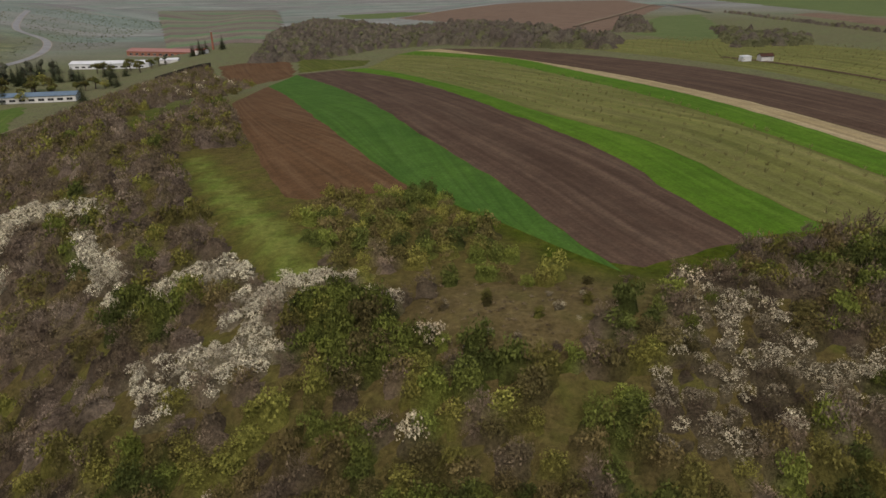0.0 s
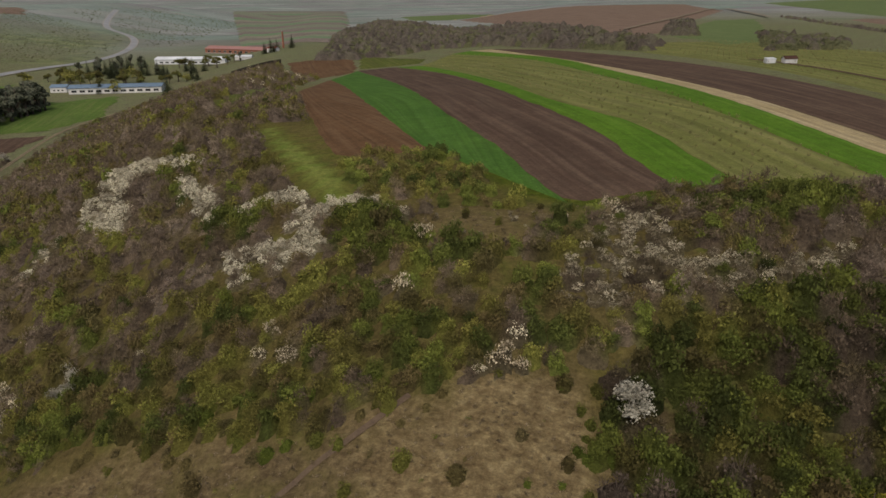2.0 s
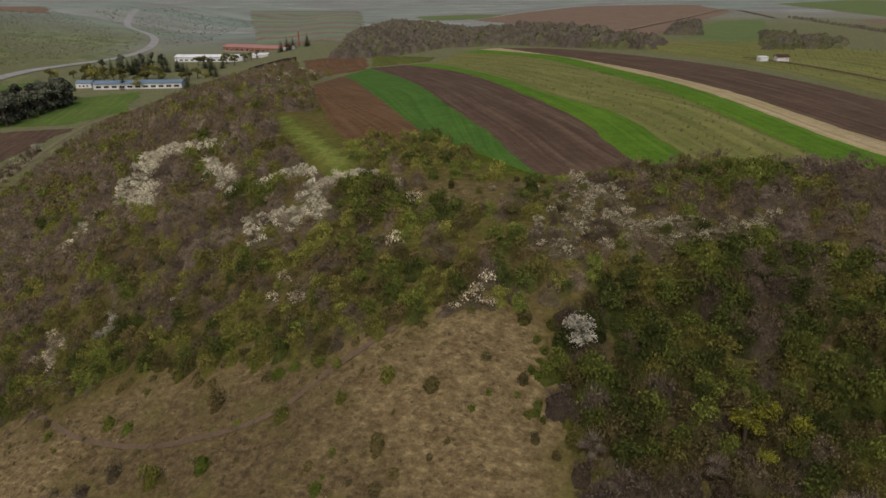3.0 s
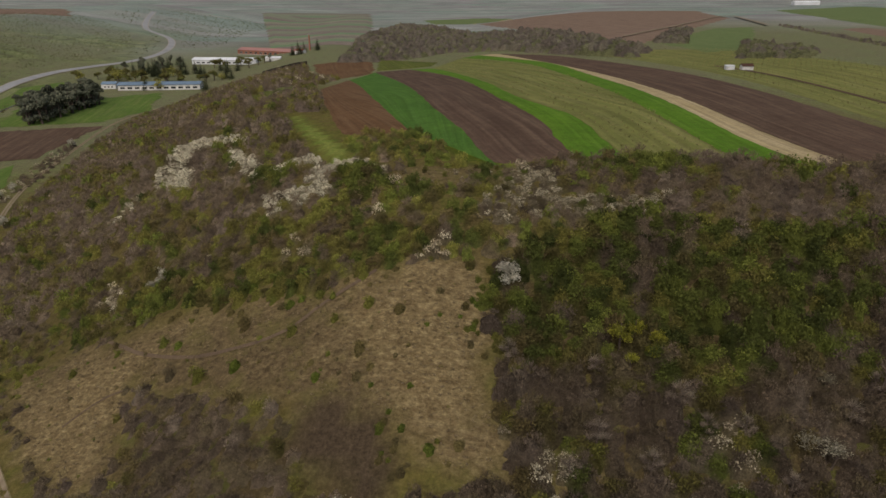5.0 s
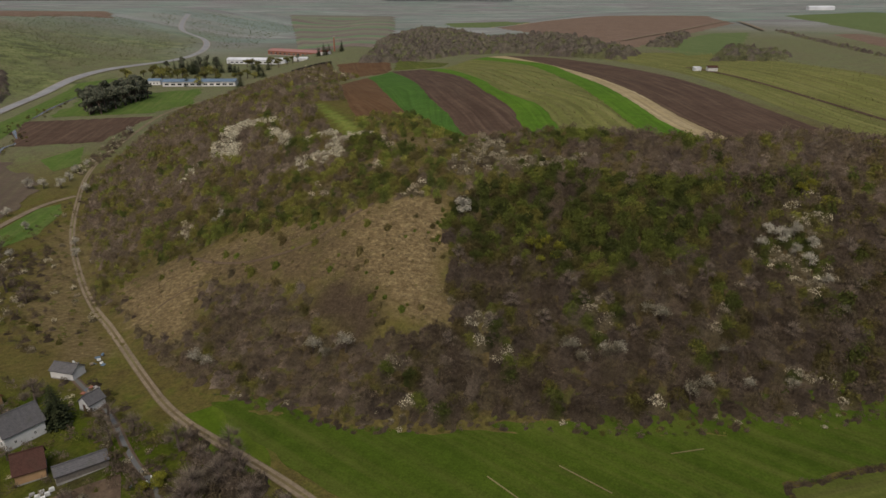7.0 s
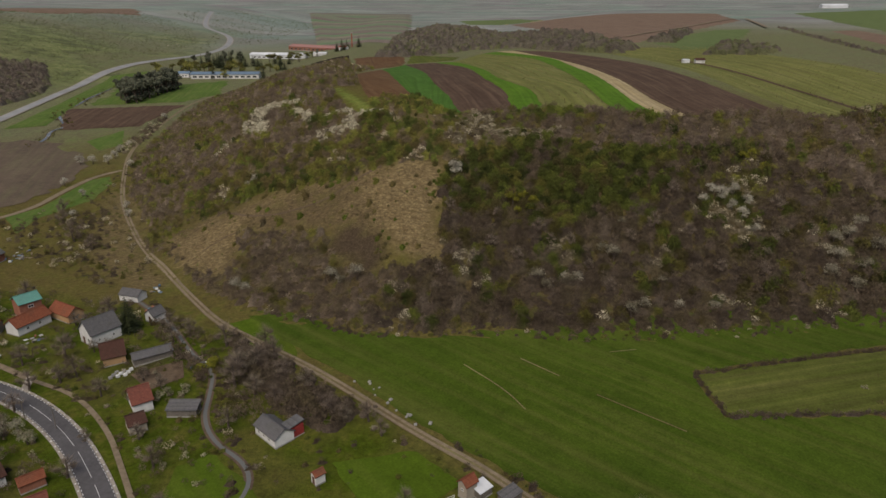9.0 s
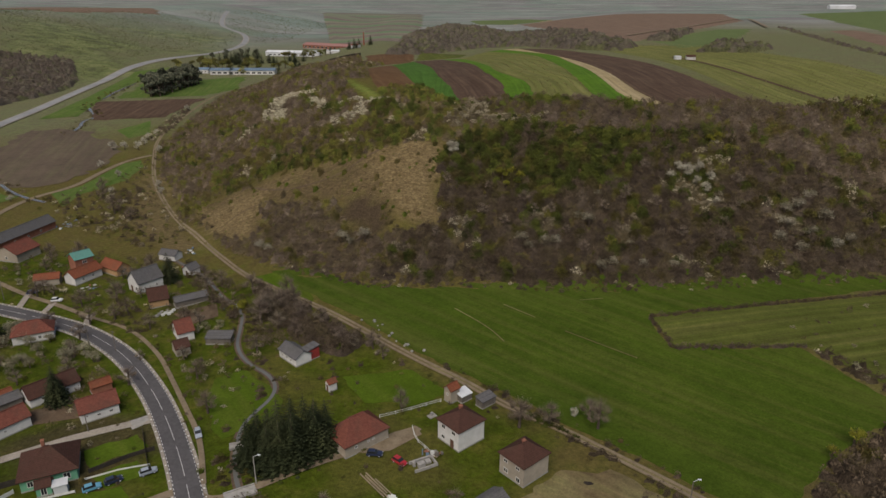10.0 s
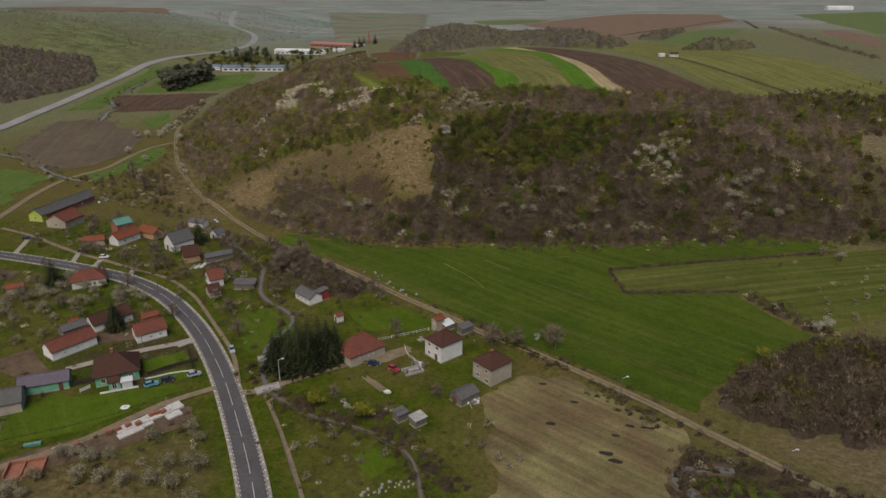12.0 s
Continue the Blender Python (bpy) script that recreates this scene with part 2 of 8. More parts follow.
def shrub_material(name, rough, contrast):
    """Leaves, twigs or petals in the tone of their own plant."""
    m = material(name, rough)
    n = Nodes(m)
    a = n.t.nodes.new("ShaderNodeAttribute")
    a.attribute_name = "tone"
    clump, fine = n.noise(1.3, 3), n.noise(4.5, 3, rough=0.7)
    c = n.mix(0.6, a.outputs["Color"], n.ramp(clump, (0.3, (0.6, 0.6, 0.6)), (0.7, (1.4, 1.4, 1.4))), "MULTIPLY")
    c = n.mix(0.3, c, n.ramp(fine, (0.3, (0.5, 0.5, 0.5)), (0.7, (1.5, 1.5, 1.5))), "MULTIPLY")
    c = n.mix(1.0, c, n.ramp(n.island(), (0.0, (1 - contrast,) * 3), (1.0, (1 + contrast,) * 3)), "MULTIPLY")
    n.colour(c)
    return m


SHRUB = shrub_material("leaves_and_twigs", 0.8, 0.18)
PETALS = shrub_material("blossom_petals", 0.8, 0.3)
CANOPY = canopy_material()
GROUND = ground_material()
PLOUGH = crop_material("ploughed_brown_soil", (0.082, 0.046, 0.022), (0.106, 0.06, 0.03), (0.135, 0.086, 0.048))
PLOUGH_DARK = crop_material("moist_ploughed_soil", (0.06, 0.038, 0.026), (0.08, 0.052, 0.036), (0.112, 0.079, 0.055))
WHEAT_BLUE = crop_material("young_bluish_green_wheat", (0.04, 0.088, 0.015), (0.054, 0.11, 0.018), (0.064, 0.12, 0.026), strength=0.25)
WHEAT = crop_material("young_bright_green_wheat", (0.054, 0.11, 0.01), (0.072, 0.138, 0.012), (0.088, 0.146, 0.02), strength=0.2)
ORCHARD_GRASS = crop_material("yellowish_orchard_grass", (0.1, 0.108, 0.03), (0.128, 0.13, 0.038), (0.18, 0.165, 0.068), row=0.3, strength=0.4)
STUBBLE = crop_material("pale_tan_stubble", (0.24, 0.19, 0.10), (0.30, 0.24, 0.135), (0.34, 0.28, 0.18))
MEADOW = crop_material("low_green_meadow", (0.036, 0.058, 0.006), (0.048, 0.072, 0.008), (0.082, 0.086, 0.02), row=0.2, strength=0.18, along=0.012)
PLOT = crop_material("olive_grass_plot", (0.058, 0.07, 0.014), (0.072, 0.083, 0.017), (0.105, 0.1, 0.032), row=0.5, strength=0.5)
HAY = crop_material("faded_garden_stubble", (0.108, 0.078, 0.042), (0.168, 0.144, 0.07), (0.125, 0.124, 0.048), row=0.5, strength=0.5, along=0.05, sharp=0.12)
PASTURE = crop_material("fresh_valley_pasture", (0.06, 0.1, 0.02), (0.08, 0.12, 0.025), (0.115, 0.125, 0.044), strength=0.15)
LAWN = crop_material("mown_lawn", (0.05, 0.08, 0.006), (0.062, 0.096, 0.008), (0.085, 0.1, 0.016), row=0.4, strength=0.2)
SOIL_BED = crop_material("trodden_brown_earth", (0.075, 0.052, 0.036), (0.105, 0.075, 0.05), (0.15, 0.115, 0.08), row=0.5, strength=0.2, along=0.2)
CHAR = stone_material("burnt_ground", (0.022, 0.018, 0.016), (0.045, 0.036, 0.03), 2.0)
PLANK_DARK = stone_material("dark_stained_boards", (0.03, 0.026, 0.022), (0.055, 0.048, 0.04), 2.5)
TIMBER = stone_material("pale_sawn_timber", (0.2, 0.16, 0.11), (0.3, 0.24, 0.17), 2.0)
FALLOW = crop_material("weedy_fallow_soil", (0.088, 0.067, 0.05), (0.108, 0.083, 0.06), (0.112, 0.104, 0.058), row=0.3, strength=0.2)
PALE_ASPHALT = stone_material("dry_pale_asphalt", (0.2, 0.2, 0.2), (0.26, 0.26, 0.255), 0.5, 0.85, 0.05)
# Plateau and far valley crops, with distance haze mixed into their colours.
PLATEAU_SOIL = crop_material("hazed_plateau_soil", (0.13, 0.088, 0.062), (0.155, 0.108, 0.078), (0.19, 0.14, 0.105), strength=0.2)
PLATEAU_GREEN = crop_material("hazed_olive_wheat", (0.082, 0.112, 0.04), (0.1, 0.13, 0.048), (0.13, 0.145, 0.062), strength=0.15)
FAR_BROWN = crop_material("hazed_ploughland", (0.125, 0.102, 0.088), (0.145, 0.12, 0.104), (0.16, 0.138, 0.118), strength=0.1)
FAR_GREEN = crop_material("hazed_wheat", (0.1, 0.15, 0.08), (0.115, 0.165, 0.09), (0.135, 0.17, 0.1), strength=0.1)
FAR_OLIVE = crop_material("hazed_valley_grass", (0.13, 0.142, 0.095), (0.148, 0.158, 0.108), (0.165, 0.17, 0.12), strength=0.1)
FAR_TAN = crop_material("hazed_valley_stubble", (0.15, 0.142, 0.105), (0.168, 0.16, 0.12), (0.185, 0.175, 0.135), strength=0.1)
TRACK = stone_material("pale_dirt_track", (0.14, 0.108, 0.07), (0.22, 0.175, 0.12), 0.9)
ASPHALT = stone_material("worn_grey_asphalt", (0.07, 0.066, 0.067), (0.094, 0.089, 0.09), 1.2, 0.85, 0.1)
GRAVEL = stone_material("pale_gravel_shoulder", (0.22, 0.19, 0.155), (0.32, 0.285, 0.24), 2.5)
PAINT_LINE = stone_material("white_road_paint", (0.5, 0.5, 0.48), (0.65, 0.65, 0.62), 2.0)
WATER = material("shallow_stream_water", 0.12)
WATER.node_tree.nodes["Principled BSDF"].inputs["Base Color"].default_value = (0.12, 0.118, 0.105, 1)
WATER.node_tree.nodes["Principled BSDF"].inputs["Specular IOR Level"].default_value = 0.5
LEAF = plant_material("fresh_green_leaves", (0.055, 0.072, 0.016), (0.08, 0.105, 0.018), (0.11, 0.138, 0.024))
LEAF_OLIVE = plant_material("olive_budding_leaves", (0.095, 0.082, 0.03), (0.115, 0.108, 0.032), (0.125, 0.132, 0.036))
TWIG = plant_material("bare_brown_twigs", (0.095, 0.07, 0.048), (0.13, 0.096, 0.066), (0.135, 0.112, 0.064))
TWIG_GREY = plant_material("bare_grey_twigs", (0.11, 0.085, 0.07), (0.145, 0.114, 0.094), (0.15, 0.124, 0.088))
BLOSSOM = plant_material("white_blossom", (0.31, 0.285, 0.22), (0.43, 0.4, 0.315), (0.52, 0.49, 0.39))
BLOSSOM_DULL = plant_material("creamy_blossom_over_twigs", (0.14, 0.122, 0.08), (0.25, 0.225, 0.16), (0.36, 0.33, 0.25), spread=0.6)
FRUIT = plant_material("pale_opening_blossom_and_leaf", (0.19, 0.168, 0.105), (0.27, 0.245, 0.16), (0.36, 0.335, 0.23))
TWIG_TREE = plant_material("bare_pale_branches", (0.18, 0.14, 0.108), (0.23, 0.182, 0.142), (0.245, 0.205, 0.15), spread=0.15)
SAPLING = plant_material("pale_budding_saplings", (0.15, 0.135, 0.06), (0.19, 0.17, 0.075), (0.22, 0.2, 0.09))
YELLOW = plant_material("yellow_green_leaves", (0.13, 0.13, 0.02), (0.19, 0.18, 0.025), (0.22, 0.22, 0.03))
WILLOW = plant_material("pale_yellow_willow_leaves", (0.19, 0.18, 0.045), (0.25, 0.235, 0.06), (0.29, 0.275, 0.08))
PINE = plant_material("grey_green_pine_needles", (0.088, 0.095, 0.064), (0.11, 0.116, 0.078), (0.13, 0.134, 0.09), spread=0.15)
NEEDLE = plant_material("dark_conifer_needles", (0.024, 0.03, 0.014), (0.034, 0.041, 0.018), (0.046, 0.052, 0.023))
STRAW = plant_material("dry_straw", (0.11, 0.082, 0.05), (0.17, 0.13, 0.08), (0.23, 0.18, 0.118))
SCRUB_FAR = plant_material("far_olive_scrub", (0.08, 0.08, 0.038), (0.1, 0.104, 0.046), (0.125, 0.124, 0.058))
SCRUB_GREEN = plant_material("far_green_scrub", (0.085, 0.098, 0.034), (0.105, 0.122, 0.042), (0.125, 0.14, 0.05))
WOOD_FAR = plant_material("far_bare_wood", (0.09, 0.076, 0.06), (0.115, 0.098, 0.075), (0.13, 0.118, 0.08), spread=0.15)
BARK = stone_material("grey_brown_bark", (0.06, 0.045, 0.035), (0.12, 0.095, 0.075), 6.0)


# ---- building helpers ----
def mesh_of(name, verts, faces, mats=(), uv=None):
    me = bpy.data.meshes.new(name)
    verts, faces = np.asarray(verts, np.float32), np.asarray(faces, np.int32)
    k = faces.shape[1]
    me.vertices.add(len(verts))
    me.vertices.foreach_set("co", verts.ravel())
    me.loops.add(faces.size)
    me.loops.foreach_set("vertex_index", faces.ravel())
    me.polygons.add(len(faces))
    me.polygons.foreach_set("loop_start", np.arange(len(faces), dtype=np.int32) * k)
    for m in mats:
        me.materials.append(m)
    if uv is not None:
        me.uv_layers.new(name="UVMap").data.foreach_set("uv", np.asarray(uv, np.float32)[faces.ravel()].ravel())
    me.update(calc_edges=True)
    return me


def part(name, bm, mat, parent=None, label=""):
    me = bpy.data.meshes.new(name)
    bm.to_mesh(me)
    bm.free()
    me.materials.append(mat)
    ob = new(name, me)
    ob.parent = parent
    return tagged(ob, label)


def along(line, n):
    """A line through the given places, cut into n even steps, with its corners eased."""
    p = np.array(line, float)
    for _ in range(2):
        q = np.empty((2 * len(p) - 2, p.shape[1]))
        q[0::2], q[1::2] = 0.75 * p[:-1] + 0.25 * p[1:], 0.25 * p[:-1] + 0.75 * p[1:]
        p = np.vstack([p[:1], q, p[-1:]])
    s = np.concatenate([[0], np.cumsum(np.linalg.norm(np.diff(p, axis=0), axis=1))])
    t = np.linspace(0, s[-1], n + 1)
    return np.stack([np.interp(t, s, p[:, k]) for k in range(p.shape[1])], 1)


def sheet(name, rows, mat, lift, label, category, uv=None):
    """A draped sheet from rows of plan places of equal length."""
    rows = np.asarray(rows)
    n, m, _ = rows.shape
    flat = rows.reshape(-1, 2)
    v = np.column_stack([flat, height(flat[:, 0], flat[:, 1]) + lift])
    i = np.arange(n * m).reshape(n, m)
    if category == "field":
        v[np.unique(np.concatenate([i[0], i[-1], i[:, 0], i[:, -1]])), 2] -= lift * 0.9 + 0.02
    f = np.stack([i[:-1, :-1], i[1:, :-1], i[1:, 1:], i[:-1, 1:]], -1).reshape(-1, 4)
    a, b, c = v[f[0, 0]], v[f[0, 1]], v[f[0, 2]]
    if np.cross(b - a, c - a)[2] < 0:
        f = f[:, ::-1]
    me = mesh_of(name, v, f, (mat,), uv)
    me.polygons.foreach_set("use_smooth", np.ones(len(f), bool))
    return tagged(new(name, me), label, category, kind="structure")


def strip_field(name, left, right, mat, lift, label, step=3.0, across=8, wobble=0.35):
    """A field between two edge lines that run the same way."""
    n = int(np.linalg.norm(np.diff(np.array(left, float), axis=0), axis=1).sum() / step) + 2
    a, b = along(left, n), along(right, n)
    t = np.linspace(0, 1, across + 1)[None, :, None]
    rows = a[:, None] * (1 - t) + b[:, None] * t
    edge = np.zeros((1, across + 1, 1))
    edge[0, [0, -1]] = 1
    rows = rows + edge * wobble * np.stack([ripple(rows[..., 0], rows[..., 1], 3.1, 1), ripple(rows[..., 0], rows[..., 1], 2.7, 4)], -1)
    ends = np.zeros((n + 1, 1, 1))
    ends[[0, -1]] = 1
    rows = rows + ends * wobble * np.stack([ripple(rows[..., 0], rows[..., 1], 2.3, 3), ripple(rows[..., 0], rows[..., 1], 2.9, 5)], -1)
    width = np.linalg.norm(a - b, axis=1)
    length = np.concatenate([[0], np.cumsum(np.linalg.norm(np.diff(a, axis=0), axis=1))])
    uv = np.stack([width[:, None] * t[:, :, 0], np.repeat(length[:, None], across + 1, 1)], -1).reshape(-1, 2)
    return sheet(name, rows, mat, lift, label, "field", uv)


def ribbon(name, line, width, mat, lift, label, category, step=2.0, cross=4, camber=0.0):
    line = np.array(line, float)
    n = int(np.linalg.norm(np.diff(line, axis=0), axis=1).sum() / step) + 2
    c = along(line, n)
    d = np.gradient(c, axis=0)
    d /= np.linalg.norm(d, axis=1)[:, None]
    side = np.stack([d[:, 1], -d[:, 0]], 1)
    t = np.linspace(-0.5, 0.5, cross + 1)
    rows = c[:, None] + side[:, None] * t[None, :, None] * width
    return sheet(name, rows, mat, lift, label, category)


def region(name, poly, mat, lift, label, step=3.0, turn=0.0, category="field", fray=0.0):
    """A draped field of any outline; its rows run at turn degrees."""
    from mathutils.geometry import delaunay_2d_cdt
    pts, n = [], len(poly)
    for k in range(n):
        a, b = np.array(poly[k], float), np.array(poly[(k + 1) % n], float)
        m = max(1, int(np.linalg.norm(b - a) / step))
        pts += [tuple(a + (b - a) * j / m) for j in range(m)]
    edge = np.array(pts)
    edge = edge + 0.25 * step * 0.5 * np.stack([ripple(edge[:, 0], edge[:, 1], 4.1, 2), ripple(edge[:, 0], edge[:, 1], 3.7, 6)], 1)
    edge = edge + fray * np.stack([ripple(edge[:, 0], edge[:, 1], 2.1, 3) + ripple(edge[:, 0], edge[:, 1], 6.0, 8), ripple(edge[:, 0], edge[:, 1], 2.3, 5) + ripple(edge[:, 0], edge[:, 1], 6.5, 9)], 1)
    x0, y0, x1, y1 = *edge.min(0), *edge.max(0)
    gx, gy = np.meshgrid(np.arange(x0, x1, step), np.arange(y0, y1, step))
    gx, gy = gx.ravel(), gy.ravel()
    keep = inside_by([tuple(p) for p in edge], gx, gy) > 0.45 * step
    co = [Vector(p) for p in edge] + [Vector(p) for p in zip(gx[keep], gy[keep])]
    k = len(edge)
    v2, _, faces, *_ = delaunay_2d_cdt(co, [(i, (i + 1) % k) for i in range(k)], [], 1, 1e-4)
    v2 = np.array([tuple(v) for v in v2])
    f = np.array([f for f in faces if len(f) == 3])
    a, b, c = v2[f[:, 0]], v2[f[:, 1]], v2[f[:, 2]]
    area = (b[:, 0] - a[:, 0]) * (c[:, 1] - a[:, 1]) - (b[:, 1] - a[:, 1]) * (c[:, 0] - a[:, 0])
    f[area < 0] = f[area < 0][:, ::-1]
    s, q = math.sin(radians(turn)), math.cos(radians(turn))
    uv = np.stack([v2[:, 0] * q + v2[:, 1] * s, -v2[:, 0] * s + v2[:, 1] * q], 1)
    rim = np.abs(inside_by([tuple(p) for p in edge], v2[:, 0], v2[:, 1])) < 0.02
    me = mesh_of(name, np.column_stack([v2, height(v2[:, 0], v2[:, 1]) + np.where(rim, -0.5 if lift > 0.4 else 0.5 * lift, lift)]), f, (mat,), uv)
    me.polygons.foreach_set("use_smooth", np.ones(len(f), bool))
    return tagged(new(name, me), label, category, kind="structure")


# ---- plan: zones of the land ----
BARE = [(-66, 7), (-82, 24), (-80, 32), (-56, 28), (-44, 31), (-33, 29), (-12, 26), (0, 30), (9, 35), (15, 33), (17.5, 17), (15.5, 12), (21, 5),
        (20.5, -1), (12, -2.5), (6.5, 4.5), (-13, 6), (-22, 9), (-51, 18), (-45, 3), (-45, -5)]
SOIL = [(-14.6, 6), (-6, 6), (2.6, 4.3), (6, -3), (4.4, -8), (-8, -5)]
TOP_GRASS = [(-9, 62), (-3, 66), (5, 65), (17, 67), (21, 63), (8, 55), (5, 51), (-4, 53)]
GRASS_TRACK = [(-57, 127), (-53, 127), (-40, 106), (-30, 91), (-16, 66), (-23, 67), (-34, 84), (-45, 104)]
GREEN_WOOD = [(19, 16), (13.6, 23), (18, 31), (20, 37), (30, 42), (44, 48), (67, 50), (89, 54), (106, 62), (122, 67), (92, 43), (83, 29), (72, 21), (56, 15), (33, 15)]
GREEN_TOP = [(-26, 85), (-24, 93), (-15, 96), (-5, 94), (0, 82), (4, 71), (-6, 70), (-12, 66), (-19, 70)]
CREST_GREEN = [(33, 68), (52, 78), (62, 74), (58, 66), (42, 60), (33, 62)]
BLOSSOM_WEST = [[(-89, 97), (-93, 108), (-93, 120), (-83, 117), (-79, 110), (-80, 102), (-71, 90), (-73, 85)], [(-83, 117), (-61, 105), (-57, 99), (-79, 110)], [(-65, 99.5), (-57, 84), (-47, 73), (-42, 72.5), (-48, 81), (-56, 90), (-61, 98)]]
BLOSSOM_MID = [[(-43, 69), (-42, 73), (-36, 77), (-30, 75), (-27, 69), (-35, 72)], [(-35, 52), (-38, 61), (-28, 61), (-23, 62), (-20, 59), (-23, 56)], [(-25, 64), (-25, 69), (-18, 69), (-10, 63), (-9, 60), (-17, 65.5), (-22, 64.5)], [(-29, 62), (-23, 61), (-23, 67), (-28, 69)]]
BLOSSOM_SLOPE = [(-102, 88), (-99, 93), (-97, 97), (-93, 96), (-92, 90), (-96, 85)]
BLOSSOM_RIGHT = [(11, 42), (18, 56), (25, 65), (31, 71), (29, 54), (38, 53), (53, 56), (53, 50), (43, 46), (29, 46), (20, 43)]
BLOSSOM_FAR_RIGHT = [(91, 31), (102, 43), (113, 44), (116, 33), (110, 25), (96, 28)]
LEFT_SLOPE_GREEN = [(-62, 45), (-40, 52), (-20, 48), (0, 42), (10, 38), (0, 31), (-12, 27), (-33, 30), (-50, 33), (-75, 34), (-90, 50), (-80, 62)]
MEADOW_EDGE = [(-30, -23), (-15, -24), (4, -29), (17, -29), (36, -24), (55, -18), (74, -12), (93, -5), (113, 2), (152, 11), (166, 6), (118, -18), (88.5, -31),
               (93, -47), (124, -40), (137, -56), (143, -62), (124, -78), (113, -93), (108, -104), (90, -94), (68, -82), (46, -69), (23.5, -56.5), (12, -49), (-9.5, -37)]
PLOT_EDGE = [(89.5, -32), (118, -19.5), (165, 1), (182, 9), (190, -20), (165, -45), (145, -58), (126, -39), (94, -46)]
HAY_EDGE = [(70, -98), (64, -104), (62, -110), (66, -118), (65, -126), (70, -134), (69, -146), (84, -150), (97, -142), (98, -134), (106, -118), (106, -113.5), (97, -108), (90, -102.5), (79, -96)]
MAIN_ROAD = [(-190, -70), (-150, -61), (-117, -61.5), (-92, -63.5), (-67, -67.5), (-53.7, -71.5), (-38, -79.5), (-23, -91), (-11.8, -101.5), (-2, -112), (4.4, -119.5), (12, -129),
             (19.8, -139.2), (28.2, -150.8), (41, -172), (56, -205), (76, -260)]
NW_ROAD = [(-290, 20), (-300, 90), (-313, 134), (-330, 175), (-346, 221), (-370, 281), (-400, 357), (-430, 443), (-450, 525), (-447, 582), (-440, 641), (-456, 735), (-501, 843), (-548, 923),
           (-592, 956), (-633, 992), (-724, 1158), (-782, 1282)]
TRACK_FOOT = [(-180, 476), (-189, 460), (-202, 451), (-216, 436), (-230, 411), (-245, 394), (-251, 372), (-252, 331), (-246, 299), (-226, 240), (-207, 185), (-190, 150), (-169, 118), (-138, 73), (-108, 38.6), (-87, 17), (-68, 1.6), (-49.5, -15.4), (-32, -31), (-15, -39),
              (0.5, -46), (13, -53), (24.5, -60), (35, -66), (46.5, -72), (56, -79), (69, -85), (79, -91), (90, -97.5), (99.6, -103.6), (108, -110), (117, -116), (125, -122), (140, -132), (170, -152)]
TRACK_WEST = [(-172, 120), (-177, 105), (-172.5, 78), (-166, 53), (-172, 32), (-165, 4), (-152, -27), (-140, -60)]
STREAM = [(62, -160), (55.5, -138.5), (50.6, -131), (42, -127), (34, -125.6), (26, -124.6), (19, -121), (13, -117.5), (7, -108.4), (4, -100.7), (3.5, -96), (5.2, -86), (1, -79.5),
          (-8.5, -75), (-15, -68), (-18, -60), (-22, -51), (-31, -46), (-46, -31.5), (-58, -23.5), (-70.6, -15)]
STREAM_WEST = [(-80, -8), (-110, 8), (-140, 18), (-150, 23), (-160, 29), (-181, 35), (-212, 54.5), (-225, 62), (-262, 72)]
STREAM_NORTH = [(-262, 160), (-270, 182), (-284, 200), (-283, 215), (-310, 240), (-330, 262), (-336, 290), (-350, 320), (-369, 376)]

FIELDS = [(-77, 225), (-59, 168), (-44, 131), (-34, 106), (-28, 95), (-10, 99), (4, 90), (15.5, 67), (34, 76), (45.5, 80), (72, 80), (96.5, 79), (138, 116), (150, 117), (235, 165), (235, 600), (-120, 600)]
SLOPE_RIGHT = [(8, -27), (36, -21), (65, -18), (100, -9), (130, 3), (175, 14), (178, 40), (120, 66), (90, 54), (83, 29), (72, 21), (56, 15), (33, 15), (19, 16), (22, 0), (12, -8)]
SLOPE_FOOT_LEFT = [(8, -28), (-30, -21), (-50, -9), (-66, 5), (-45, -5), (-45, 3), (-51, 17), (-22, 8), (-14, 5), (-8, -5), (5, -8), (14, -5), (21, -4)]
RIM_RIGHT = [(30, 42), (44, 48), (89, 54), (121, 67), (178, 42), (190, 80), (150, 114), (136, 112), (98, 77), (72, 78), (46, 78), (34, 74), (22, 64), (24, 55)]
WEST_SLOPE = [(-66, 6), (-82, 25), (-80, 33), (-52, 30), (-60, 46), (-80, 62), (-92, 52), (-100, 38), (-90, 20)]
NORTH_WEST = [(-100, 38), (-138, 80), (-183, 146), (-229, 268), (-247, 340), (-240, 392), (-222, 425), (-212, 430), (-200, 300), (-120, 240), (-82, 226), (-59, 168), (-44, 131), (-58, 134), (-59, 127), (-46, 100),
              (-37, 84), (-28, 70), (-19, 67), (-20, 48), (-60, 46), (-80, 62)]
NORTH_GLADE = [(-84, 150), (-88, 158), (-100, 206), (-104, 249), (-96, 247), (-86, 217), (-80, 169)]
MID_TOP = [(-22, 66), (-8, 64), (4, 68), (15, 66), (24, 66), (34, 70), (46, 60), (44, 48), (20, 38), (14, 34), (0, 31), (10, 38), (0, 42), (-20, 48)]
VALLEY_THICKET = [(-26, -35), (-11, -43), (2, -50), (19, -60), (13, -68), (-2, -62), (-18, -47)]
ROADSIDE_WOOD = [(112, -102), (119, -85), (131, -73), (141, -64), (160, -58), (200, -45), (205, -114), (165, -116), (145, -110), (126, -107)]
